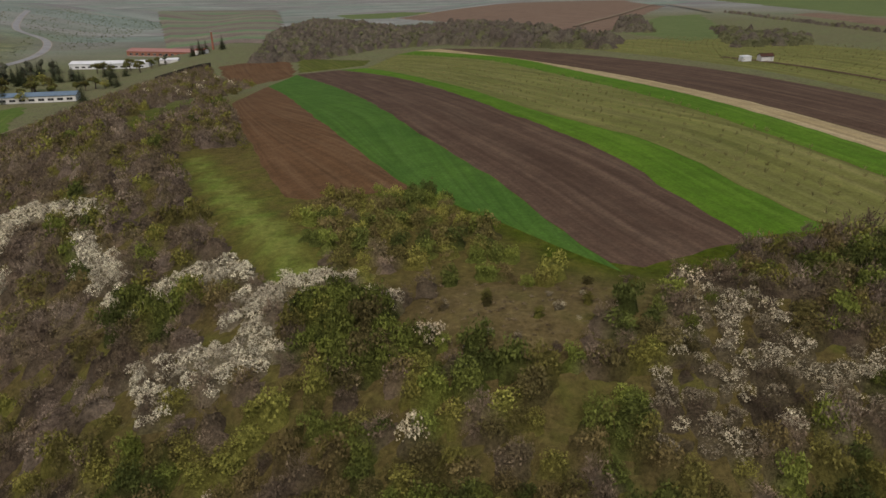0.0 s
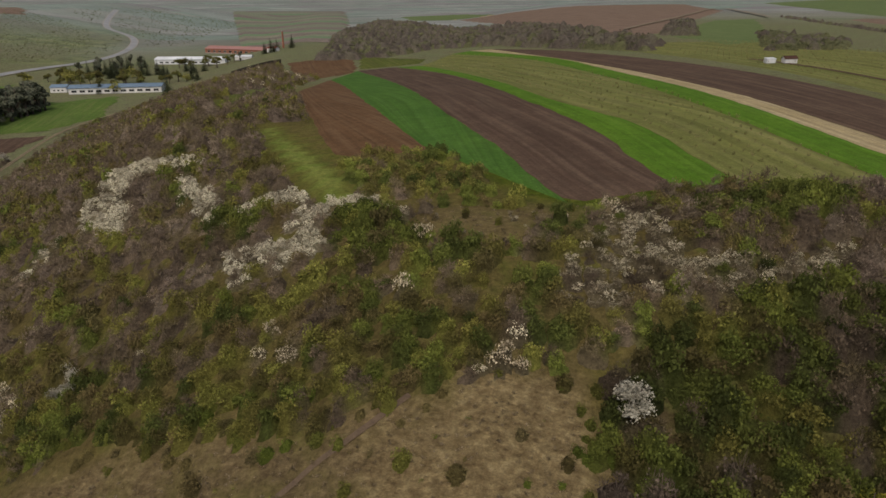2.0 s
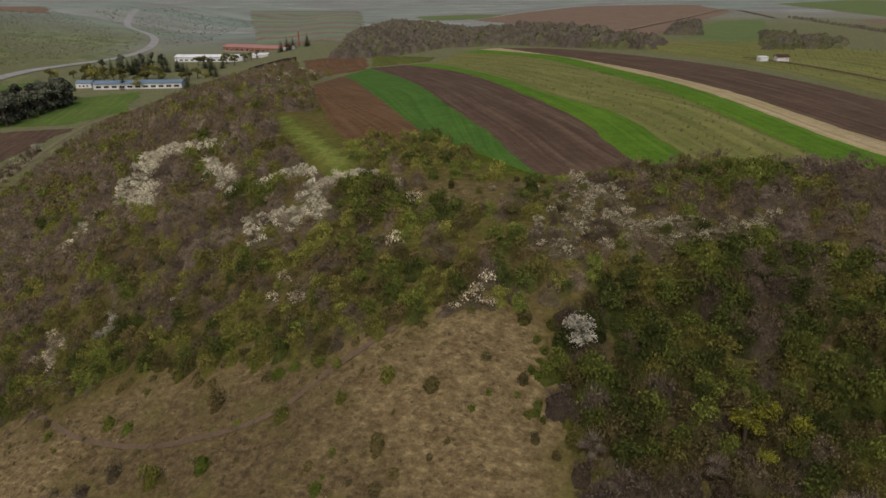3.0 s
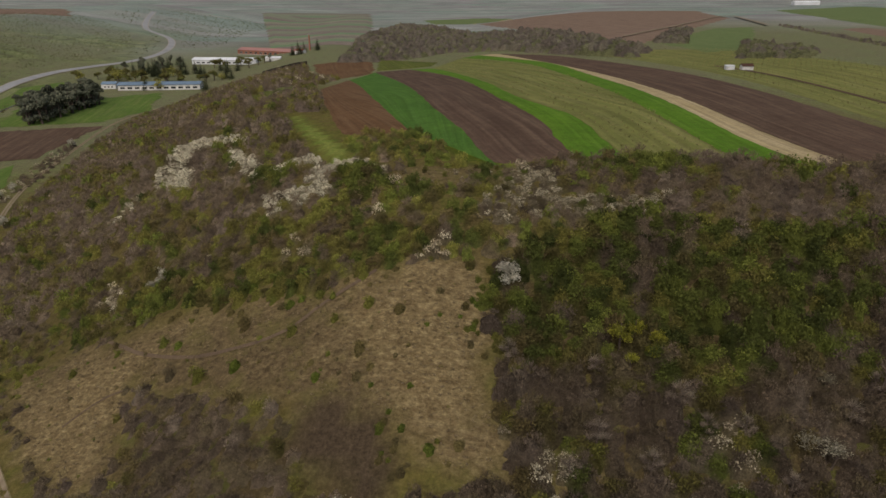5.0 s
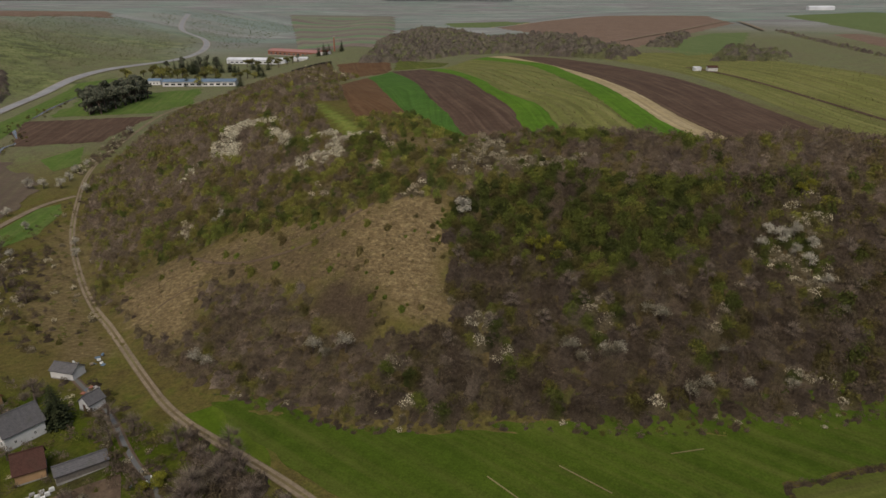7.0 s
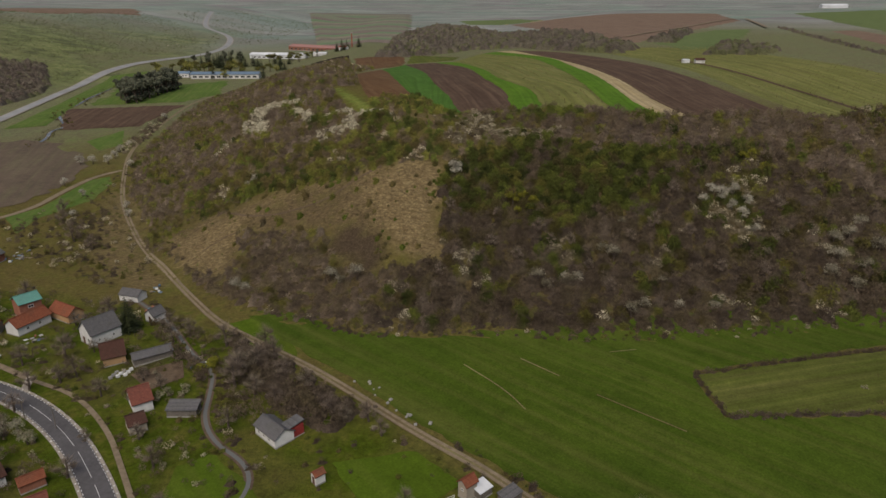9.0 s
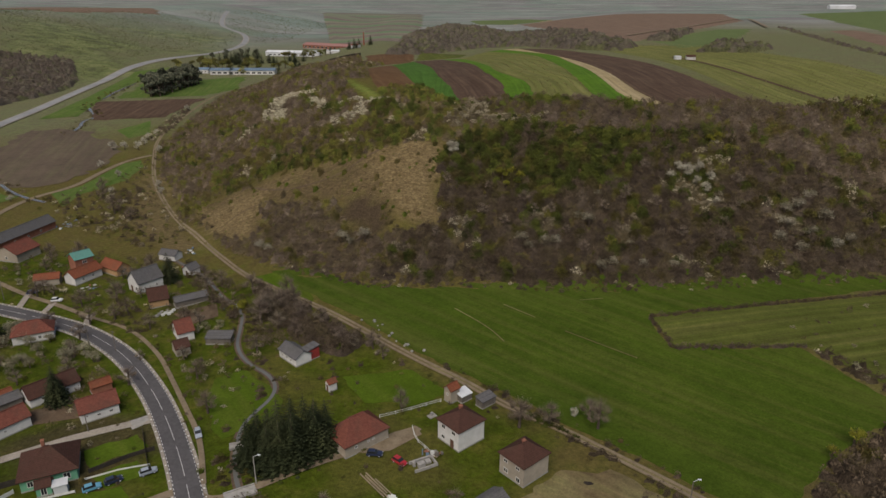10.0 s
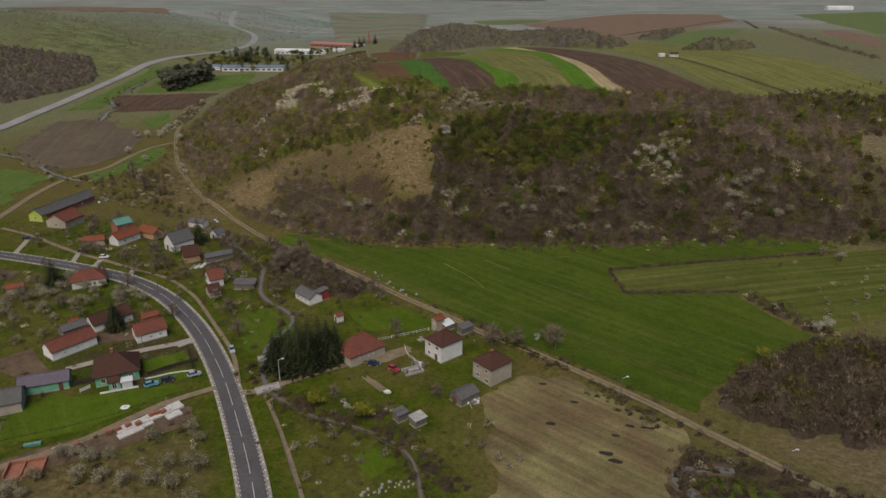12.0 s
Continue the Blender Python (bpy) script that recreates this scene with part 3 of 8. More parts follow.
VALLEY_MOUTH = [(-180, 140), (-130, 75), (-95, 30), (-70, 0), (-80, -12), (-120, 0), (-160, 30), (-160, 80), (-170, 120)]
EAST_SLOPE = [(170, 10), (240, 20), (300, 60), (260, 150), (190, 165), (150, 116), (190, 80), (178, 42)]
RAVINE = [(-150, 500), (-230, 880), (-250, 1240), (-157, 1130), (-76, 885), (18, 798), (98, 420), (80, 375), (30, 460), (-10, 540), (-70, 580), (-100, 520)]
SCRUB = [GREEN_WOOD, SLOPE_RIGHT, SLOPE_FOOT_LEFT, RIM_RIGHT, LEFT_SLOPE_GREEN, WEST_SLOPE, NORTH_WEST, MID_TOP, VALLEY_THICKET, ROADSIDE_WOOD, EAST_SLOPE, RAVINE]


# ---- ground ----
def lines(lo, hi, step, grow, ends):
    core = list(np.arange(lo, hi + 0.1, step))
    for sign, end in ((-1, ends[0]), (1, ends[1])):
        s, v, out = step, (lo if sign < 0 else hi), []
        while (v - end) * sign < 0:
            s *= grow
            v += sign * s
            out.append(v)
        core = out[::-1] + core if sign < 0 else core + out
    return np.array(core)


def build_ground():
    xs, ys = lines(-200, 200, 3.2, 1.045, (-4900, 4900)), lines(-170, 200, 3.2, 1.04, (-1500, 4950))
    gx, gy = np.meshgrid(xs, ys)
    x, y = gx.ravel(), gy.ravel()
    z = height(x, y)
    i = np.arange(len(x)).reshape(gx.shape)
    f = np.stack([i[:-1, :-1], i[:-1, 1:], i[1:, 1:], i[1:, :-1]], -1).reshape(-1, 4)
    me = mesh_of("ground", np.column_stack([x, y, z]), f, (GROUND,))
    me.polygons.foreach_set("use_smooth", np.ones(len(f), bool))
    wob = 2.2 * ripple(x, y, 4.0, 1) + 1.2 * ripple(x, y, 1.7, 3)
    dry = ease(-2.5, 2.5, inside_by(BARE, x, y) + wob + 1.2)
    dry = np.maximum(dry, 0.55 * ease(-4, 4, inside_by(TOP_GRASS, x, y) + wob))
    for poly in ([(-95, 25), (-75, 2), (-60, -5), (-72, -12), (-100, 5), (-125, 40), (-150, 85), (-130, 75)], [(150, 85), (180, 84), (230, 60), (200, 58), (165, 72)],
                 [(118, -108), (140, -106), (165, -100), (175, -130), (140, -128)], [(22, 4), (40, -2), (44, -8), (24, -4)], [(-34, -170), (-14, -148), (0, -140), (9, -134), (18, -148), (26, -175), (-30, -185)]):
        dry = np.maximum(dry, 0.8 * ease(-4, 4, inside_by(poly, x, y) + wob))
    lush = np.maximum(ease(-1.5, 1.5, inside_by(GRASS_TRACK, x, y) + 0.5 * wob), 0.9 * ease(-3, 3, inside_by(NORTH_GLADE, x, y) + wob))
    village = ease(-4, 4, inside_by([(-160, -20), (-70, -22), (-30, -34), (12, -55), (45, -74), (68, -88), (60, -112), (66, -150), (60, -230), (-160, -230)], x, y) + wob)
    lush = np.maximum(lush, village * (0.4 + 0.6 * ease(-0.5, 0.3, ripple(x, y, 11, 5) + 0.6 * ripple(x, y, 4, 9))))
    way = along(MAIN_ROAD, 120)
    beside = np.full(len(x), 99.0)
    close = (y < 0) & (np.abs(x) < 200)
    beside[close] = np.min(np.hypot(x[close][:, None] - way[None, :, 0], y[close][:, None] - way[None, :, 1]), axis=1)
    lush = np.maximum(lush, 1 - ease(7, 12, beside + wob))
    track = np.maximum(lush * 0, ease(-1.5, 1.5, inside_by(GRASS_TRACK, x, y) + 0.5 * wob))
    west = ease(-10, 30, inside_by(WESTHILL, x, y)) * ease(-0.7, 0.6, ripple(x, y, 60, 2) + 0.5 * ripple(x, y, 17, 8))
    lush = np.maximum(lush, 0.85 * west)
    edge = ease(-3, 1, inside_by([(-30, 100), (-12, 97), (-8, 97), (10, 70), (16, 65), (34, 72), (46, 80), (48, 84), (20, 78), (10, 90), (-8, 104), (-30, 108)], x, y) + 0.5 * wob)
    lush = np.maximum(lush, edge)
    soil = ease(-2, 2, inside_by(SOIL, x, y) + wob)
    for poly in ([(-36, -105), (-18, -98), (-8, -108), (-14, -125), (-40, -118)], [(-48, -44), (-38, -47), (-30, -55), (-40, -58)], [(100, -118), (125, -122), (130, -132), (98, -135)]):
        soil = np.maximum(soil, 0.7 * ease(-3, 3, inside_by(poly, x, y) + wob))
    pale = np.maximum(ease(-5, 5, inside_by([(-10, 24), (-2, 31), (10, 37), (18, 34), (20, 14), (16, -4), (9, -2), (3, 5), (-6, 13)], x, y) + 2 * wob), 1.0 * ease(-4, 4, inside_by([(-64, 28), (-46, 23), (-48, 8), (-42, -8), (-68, 4), (-84, 22)], x, y) + 2 * wob))
    pale = np.maximum(pale, 0.7 * ease(0, 6, -inside_by(BARE, x, y)))
    pale = np.maximum(pale, 0.5 * ease(-3, 3, inside_by([(-70, 36), (-50, 26), (-30, 26), (-12, 27), (-10, 30), (-50, 33)], x, y) + wob))
    me.color_attributes.new("sunny", "FLOAT_COLOR", "POINT").data.foreach_set("color", np.repeat(track[:, None], 4, 1).astype(np.float32).ravel())
    me.color_attributes.new("pale", "FLOAT_COLOR", "POINT").data.foreach_set("color", np.repeat(pale[:, None], 4, 1).astype(np.float32).ravel())
    col = np.column_stack([dry, lush * (1 - 0.8 * dry), soil, np.ones(len(x))]).astype(np.float32)
    me.color_attributes.new("zone", "FLOAT_COLOR", "POINT").data.foreach_set("color", col.ravel())
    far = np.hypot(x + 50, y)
    # Share of the far plot colours that carry the haze.
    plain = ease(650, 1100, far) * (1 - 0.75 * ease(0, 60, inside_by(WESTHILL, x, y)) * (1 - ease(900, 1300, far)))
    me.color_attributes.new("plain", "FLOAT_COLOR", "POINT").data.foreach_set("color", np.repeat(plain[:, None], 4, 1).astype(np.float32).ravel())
    # Strength of the painted haze, by distance from the hill.
    far_haze = ease(150, 320, far)
    me.color_attributes.new("far_haze", "FLOAT_COLOR", "POINT").data.foreach_set("color", np.repeat(far_haze[:, None], 4, 1).astype(np.float32).ravel())
    litter = np.zeros(len(x))
    for poly in SCRUB:
        litter = np.maximum(litter, ease(-2, 3, inside_by(poly, x, y) + wob))
    for poly in (NORTH_WEST, WEST_SLOPE, MID_TOP, LEFT_SLOPE_GREEN):
        litter *= 1 - 0.6 * ease(-3, 6, inside_by(poly, x, y) + 2 * wob)
    litter *= (1 - dry) * (1 - lush)
    me.color_attributes.new("litter", "FLOAT_COLOR", "POINT").data.foreach_set("color", np.repeat(litter[:, None], 4, 1).astype(np.float32).ravel())
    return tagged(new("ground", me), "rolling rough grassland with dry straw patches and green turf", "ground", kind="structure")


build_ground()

# ---- fields on the upland ----
E1 = [(-77, 220), (-59, 168), (-44, 131), (-34, 106), (-28, 95)]
E12 = [(-92, 320), (-66, 250), (-44, 182), (-25, 133), (-15, 110), (-10, 100)]
E23 = [(-100, 416), (-70, 335), (-42, 247), (-12, 141), (2, 108), (7, 93), (11.2, 78.5), (15.8, 67.5)]
E34 = [(-75, 425), (-52, 380), (-19, 287), (6, 172), (19.7, 135.5), (26.5, 115), (29.6, 95.5), (34, 77.5)]
E45 = [(-58, 420), (-40, 380), (-3, 254), (13, 172), (27, 143), (34.3, 131), (38.5, 116), (41.5, 98), (45.5, 81)]
E56 = [(-45, 500), (-20, 462), (14, 391), (36, 288), (51, 195), (58.5, 149), (64, 120), (68, 97), (72, 81)]
E67 = [(-32, 515), (-8, 470), (31, 378), (48, 284), (62.5, 207), (69.5, 162), (75, 128), (80, 100), (87, 80)]
E78 = [(-15, 510), (6.5, 452), (44, 325), (61, 259), (71, 202), (78, 167), (83, 132), (89, 105), (96.5, 80)]
E8 = [(25, 450), (38, 425), (73, 338), (98, 275), (115, 212), (121, 186), (129, 150), (138, 117)]
strip_field("ploughed_field", E1, E12, PLOUGH, 0.16, "bare brown ploughed field on the hilltop", wobble=0.5)
strip_field("wheat_field", E12, E23, WHEAT_BLUE, 0.22, "narrow field of bluish green young wheat", wobble=0.4)
strip_field("ploughed_field", E23, E34, PLOUGH_DARK, 0.16, "dark brown ploughed strip between green fields", wobble=0.4)
strip_field("wheat_field", E34, E45, WHEAT, 0.22, "narrow bright green wheat field", wobble=0.4)
strip_field("orchard_field", E45, E56, ORCHARD_GRASS, 0.14, "yellowish grass strip with rows of young fruit trees", wobble=0.4)
strip_field("wheat_field", E56, E67, WHEAT, 0.22, "long bright green wheat strip", wobble=0.4)
strip_field("stubble_strip", E67, E78, STUBBLE, 0.17, "pale tan stubble strip along the fields", across=4)
strip_field("ploughed_field", E78, E8, PLOUGH_DARK, 0.16, "wide dark ploughed field", wobble=0.4)
ORCHARD_RIGHT = [[(42, 450), (60, 415), (90, 340), (112, 275), (128, 212), (138, 160), (150, 118)], [(170, 420), (185, 380), (205, 330), (222, 290), (235, 240), (240, 200), (235, 165)]]
strip_field("orchard_field", *ORCHARD_RIGHT, ORCHARD_GRASS, 0.14, "wide yellowish orchard grass with thin rows of saplings", across=16)
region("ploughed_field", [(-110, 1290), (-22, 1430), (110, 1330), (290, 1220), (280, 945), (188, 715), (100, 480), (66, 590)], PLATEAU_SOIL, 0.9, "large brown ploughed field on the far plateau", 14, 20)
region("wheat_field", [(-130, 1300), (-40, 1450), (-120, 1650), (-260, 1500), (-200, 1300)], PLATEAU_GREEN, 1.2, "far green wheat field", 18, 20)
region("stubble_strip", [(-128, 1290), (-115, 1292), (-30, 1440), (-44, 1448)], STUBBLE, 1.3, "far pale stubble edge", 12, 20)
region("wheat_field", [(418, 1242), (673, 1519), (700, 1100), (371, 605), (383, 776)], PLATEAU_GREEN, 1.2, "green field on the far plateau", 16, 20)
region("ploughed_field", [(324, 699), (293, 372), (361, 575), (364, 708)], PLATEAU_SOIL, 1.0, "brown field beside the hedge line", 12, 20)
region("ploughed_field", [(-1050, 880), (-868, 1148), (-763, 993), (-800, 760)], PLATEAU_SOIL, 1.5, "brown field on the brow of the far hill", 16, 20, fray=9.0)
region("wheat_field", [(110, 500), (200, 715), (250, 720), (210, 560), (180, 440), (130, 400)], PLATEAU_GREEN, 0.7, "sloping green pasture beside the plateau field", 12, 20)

# ---- fields of the valley ----
region("meadow", MEADOW_EDGE, MEADOW, 0.12, "smooth green meadow at the foot of the hill", 2.2, 62, fray=0.8)
region("grass_plot", PLOT_EDGE, PLOT, 0.18, "olive grass plot with drill lines and a dark hedge border", 2.4, -65)
region("garden_stubble", HAY_EDGE, HAY, 0.14, "faded tan garden plot with mown rows", 1.6, 62, fray=1.3)
region("ploughed_field", [(-332, 272), (-251, 307), (-236, 224), (-279, 203)], PLOUGH_DARK, 0.3, "dark ploughed valley field", 4, 20, fray=1.5)
region("ploughed_field", [(-297, 165), (-269, 177), (-216, 145), (-195, 120), (-180, 88), (-176, 60), (-184, 46), (-204, 48), (-250, 78), (-269, 110)], FALLOW, 0.3, "weedy brown fallow field beside the stream", 4, 30, fray=3.5)
region("pasture", [(-325, 291), (-379, 420), (-318, 410), (-288, 440), (-252, 361), (-262, 318)], PASTURE, 0.3, "bright green valley pasture around the conifers", 5, 20, fray=3.0)
region("ploughed_field", [(-174, 486), (-133, 544), (-104, 440), (-96, 397), (-102, 335), (-126, 362)], PLOUGH, 0.6, "brown ploughed field below the upland strips", 6, 20)
region("grass_plot", [(-130, 546), (-60, 475), (-60, 440), (-103, 425)], PLOT, 0.6, "olive grass field below the upland strips", 6, 20)
region("pasture", [(-168, 41), (-164, 56), (-171, 84), (-174, 99), (-170, 108), (-160, 96), (-150, 70), (-154, 44), (-148, 25)], PASTURE, 0.25, "green turf between the two valley tracks", 4, 20)
region("pasture", [(-239, 178), (-237, 212), (-212, 175), (-214, 158)], PASTURE, 0.3, "green turf beside the brown field", 4, 20)
region("pasture", [(-219, 40), (-181, 34), (-175, 8), (-163, -17), (-200, -10), (-230, 20)], PASTURE, 0.3, "green pasture by the stream", 5, 20, fray=3.0)
region("pasture", [(-320, 200), (-300, 215), (-352, 320), (-382, 420), (-408, 492), (-416, 440), (-352, 285)], PASTURE, 0.35, "green verge between road and stream", 5, 20)


def valley_strips():
    """The drilled strips of the far valley floor, one beyond the other."""
    rnd = random.Random(4)
    # Crop colours that already hold the haze of the far valley.
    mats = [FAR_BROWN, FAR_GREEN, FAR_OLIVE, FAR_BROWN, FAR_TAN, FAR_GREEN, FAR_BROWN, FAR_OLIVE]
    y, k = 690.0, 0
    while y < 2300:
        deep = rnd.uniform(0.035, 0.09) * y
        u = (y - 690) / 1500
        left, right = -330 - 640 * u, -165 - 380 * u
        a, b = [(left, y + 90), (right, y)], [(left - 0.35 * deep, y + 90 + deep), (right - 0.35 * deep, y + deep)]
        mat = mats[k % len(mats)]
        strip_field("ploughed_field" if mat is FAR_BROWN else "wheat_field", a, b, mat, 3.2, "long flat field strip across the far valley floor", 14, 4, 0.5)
        y, k = y + deep * 1.06, k + 1


valley_strips()
lake = sheet("lake", np.stack(np.meshgrid(np.linspace(-1150, -330, 12), np.linspace(4150, 4330, 5)), -1), WATER, 3.0, "pale distant lake near the horizon", "water")

# ---- roads, tracks and water ----
ribbon("road_shoulder", MAIN_ROAD, 6.2, GRAVEL, 0.16, "pale gravel shoulder of the village road", "road", cross=6)
ribbon("road", MAIN_ROAD, 4.9, ASPHALT, 0.22, "grey asphalt village road with a sweeping bend", "road", cross=6)
ribbon("road_shoulder", NW_ROAD, 10, GRAVEL, 0.5, "pale shoulder of the valley road", "road", 5)
ribbon("road", NW_ROAD, 8, PALE_ASPHALT, 0.62, "grey asphalt road winding up the far hillside", "road", 5)
ribbon("dirt_track", TRACK_FOOT, 2.3, HAY, 0.18, "rutted dirt track with a grassy middle along the foot of the hill", "track")
for side in (-0.62, 0.62):
    way = along(TRACK_FOOT, 260)
    way = way + side * np.stack([-np.gradient(way[:, 1]), np.gradient(way[:, 0])], 1) / np.linalg.norm(np.gradient(way, axis=0), axis=1)[:, None]
    ribbon("wheel_rut", [tuple(p) for p in way], 0.7, TRACK, 0.23, "pale wheel rut of the dirt track", "track", 2.0, 2)
ribbon("dirt_track", TRACK_WEST, 3.0, TRACK, 0.2, "pale dirt track through the valley", "track")
ribbon("footpath", [(-80.5, 44), (-67, 33.6), (-54.4, 25), (-45, 21.8), (-37, 20), (-29.5, 19.8), (-22.5, 19.7), (-17, 21), (-13.6, 23.7), (-9.9, 25.4), (-4, 30)], 0.7, SOIL_BED, 0.1, "thin trodden footpath across the dry slope", "track", 1.2, 2)
ribbon("footpath", [(-61, 10.8), (-57.6, 13.7), (-54, 15.7), (-49.7, 16.4)], 0.45, SOIL_BED, 0.1, "short faint footpath on the dry slope", "track", 1.2, 2)
for line, wide, bank in ((STREAM[:7], 0.4, 0.6), (STREAM[6:], 0.85, 1.0), (STREAM_WEST[4:], 1.7, 0.8), (STREAM_NORTH, 2.2, 1.1)):
    ribbon("stream_bank", line, wide + bank, SOIL_BED, 0.1, "muddy brown bank of the stream", "bank", cross=4)
    ribbon("stream", line, wide, WATER, 0.16, "narrow shallow grey stream", "water", cross=2)
ribbon("dirt_track", [(118, 315), (138, 273), (157, 222), (175, 180), (182, 134)], 3.5, PLOUGH_DARK, 0.3, "dark earth strip beside the orchard", "track")
ribbon("dirt_track", [(95, 573), (170, 741), (296, 1053), (280, 860), (269, 751)], 5, TRACK, 1.6, "pale farm track across the plateau", "track", 6)


for line in ([(67, -44), (76, -48.5), (85, -53)], [(49, -33), (58.5, -38.5)], [(70, -26), (76.5, -23.4)], [(36, -38), (47, -46), (52, -52)]):
    ribbon("meadow_rut", line, 0.3, HAY, 0.16, "faint pale mowing mark on the meadow", "track", 1.5, 2)


POOL = [(112, -140), (106, -132.5), (101.5, -128.5), (102.5, -124.8), (107, -123.4), (113, -122.6)]
ribbon("stream_bank", POOL, 3.4, SOIL_BED, 0.12, "muddy brown bank of the ditch", "bank", cross=4)
ribbon("stream", POOL, 1.7, WATER, 0.18, "curved grey ditch full of water", "water", cross=2)
region("lawn", [(106, -131), (104.5, -128), (107, -126), (114, -124.5), (122, -128), (118, -136), (111, -136)], LAWN, 0.16, "small green lawn inside the ditch", 1.5, 50, "lawn")


# ---- plants as templates ----
def cloud(rng, count, size, lobes, reach=(0.75, 1.1), up=0.25, flat=0.8):
    """Small leaf clumps over a few lobes."""
    c = np.array([l[0] for l in lobes])
    r = np.array([l[1] for l in lobes])
    k = rng.integers(len(lobes), size=count)
    d = rng.normal(size=(count, 3))
    d[:, 2] = np.abs(d[:, 2]) * 1.1 - up
    d /= np.linalg.norm(d, axis=1)[:, None]
    p = c[k] + d * (r[k] * rng.uniform(*reach, count))[:, None]
    p[:, 2] = np.maximum(p[:, 2], 0.03)
    n = d + flat * rng.normal(size=(count, 3))
    n /= np.linalg.norm(n, axis=1)[:, None]
    a = np.cross(n, rng.normal(size=(count, 3)))
    a /= np.linalg.norm(a, axis=1)[:, None]
    b = np.cross(n, a)
    s = (size * rng.uniform(0.6, 1.4, count))[:, None]
    v = np.stack([p - a * s - b * s * 0.45, p + a * s - b * s * 0.45 + n * s * 0.2, p + b * s * 1.1], 1).reshape(-1, 3)
    return v, np.arange(count * 3).reshape(-1, 3)


def twigs(rng, count, lobes, thick, rise=0.35, reach=(1.0, 1.3)):
    """Thin tapering twigs that stand out of the lobes."""
    c = np.array([l[0] for l in lobes])
    r = np.array([l[1] for l in lobes])
    k = rng.integers(len(lobes), size=count)
    d = rng.normal(size=(count, 3))
    d[:, 2] = np.abs(d[:, 2]) + rise
    d /= np.linalg.norm(d, axis=1)[:, None]
    a = np.cross(d, rng.normal(size=(count, 3)))
    a /= np.linalg.norm(a, axis=1)[:, None]
    p = c[k] + d * (r[k] * rng.uniform(0.1, 0.6, count))[:, None]
    q = c[k] + d * (r[k] * rng.uniform(*reach, count))[:, None] + 0.08 * rng.normal(size=(count, 3))
    v = np.stack([p - a * thick, p + a * thick, q], 1).reshape(-1, 3)
    return v, np.arange(count * 3).reshape(-1, 3)


def joined(*pieces):
    V, F, M, o = [], [], [], 0
    for v, f, m in pieces:
        V.append(v), F.append(f + o), M.append(np.full(len(f), m))
        o += len(v)
    return np.vstack(V), np.vstack(F), np.concatenate(M)


def shrub_kinds(kind, seed, leaves=60, variants=6, grow=1.0):
    """Templates about one metre in radius standing on z = 0; material 0 leaves or blossom, 1 twigs."""
    rng, out = np.random.default_rng(seed), []
    for k in range(variants):
        lobes = [(np.array([rng.uniform(-0.15, 0.15), rng.uniform(-0.15, 0.15), rng.uniform(0.5, 0.7)]), rng.uniform(0.46, 0.58))]
        lobes += [(np.array([math.cos(t) * 0.52, math.sin(t) * 0.52, rng.uniform(0.2, 0.75)]), rng.uniform(0.24, 0.42)) for t in np.arange(6) * 1.047 + rng.uniform(0, 0.7, 6)]
        if kind == "twig":
            pieces = [(*twigs(rng, leaves, lobes, 0.015 * grow, 0.8, (0.95, 1.4)), 1), (*cloud(rng, int(leaves * 0.9), 0.055 * grow, lobes, (0.6, 1.3), 0.1, 0.9), 1)]
        elif kind == "blossom":
            pieces = [(*cloud(rng, leaves, 0.06 * grow, lobes, (0.8, 1.28), 0.0, 0.8), 0), (*twigs(rng, leaves // 3, lobes, 0.016 * grow), 1)]
        else:
            pieces = [(*cloud(rng, leaves, 0.066 * grow, lobes, (0.7, 1.25), 0.2, 0.7), 0), (*twigs(rng, leaves // 6, lobes, 0.012 * grow, 0.8, (1.0, 1.4)), 1)]
        out.append(joined(*pieces))
    return out


def scatter(name, templates, places, sizes, mats, label, category="shrubs", tall=1.0, seed=1, sink=0.1, rise=None, tones=None):
    """One thicket: many plants in one mesh."""
    rng = np.random.default_rng(seed)
    V, F, M, C, o = [], [], [], [], 0
    z = height(places[:, 0], places[:, 1])
    for k, ((x, y), h, s) in enumerate(zip(places, z, sizes)):
        v, f, m = templates[rng.integers(len(templates))]
        a = rng.uniform(0, 6.283)
        q, r = math.cos(a) * s, math.sin(a) * s
        w = np.empty_like(v)
        w[:, 0], w[:, 1] = v[:, 0] * q - v[:, 1] * r + x, v[:, 0] * r + v[:, 1] * q + y
        w[:, 2] = v[:, 2] * s * tall * (rng.uniform(0.8, 1.25) if rise is None else rise[k]) + h - sink
        V.append(w), F.append(f + o), M.append(m)
        if tones is not None:
            C.append(np.broadcast_to(tones[k], (len(v), 3)))
        o += len(v)
    me = mesh_of(name, np.vstack(V), np.vstack(F), mats)
    me.polygons.foreach_set("material_index", np.concatenate(M).astype(np.int32))
    me.polygons.foreach_set("use_smooth", np.ones(sum(map(len, F)), bool))
    if tones is not None:
        col = np.column_stack([np.vstack(C), np.ones(o)]).astype(np.float32)
        me.color_attributes.new("tone", "FLOAT_COLOR", "POINT").data.foreach_set("color", col.ravel())
    return tagged(new(name, me), label, category, kind="stuff")


def sow(poly, spacing, seed, jitter=0.48):
    """Uneven places inside a polygon."""
    rng = np.random.default_rng(seed)
    p = np.array(poly, float)
    gx, gy = np.meshgrid(np.arange(p[:, 0].min(), p[:, 0].max(), spacing), np.arange(p[:, 1].min(), p[:, 1].max(), spacing))
    q = np.stack([gx.ravel(), gy.ravel()], 1) + rng.uniform(-jitter, jitter, (gx.size, 2)) * spacing
    return q[inside_by([tuple(v) for v in p], q[:, 0], q[:, 1]) > 0]


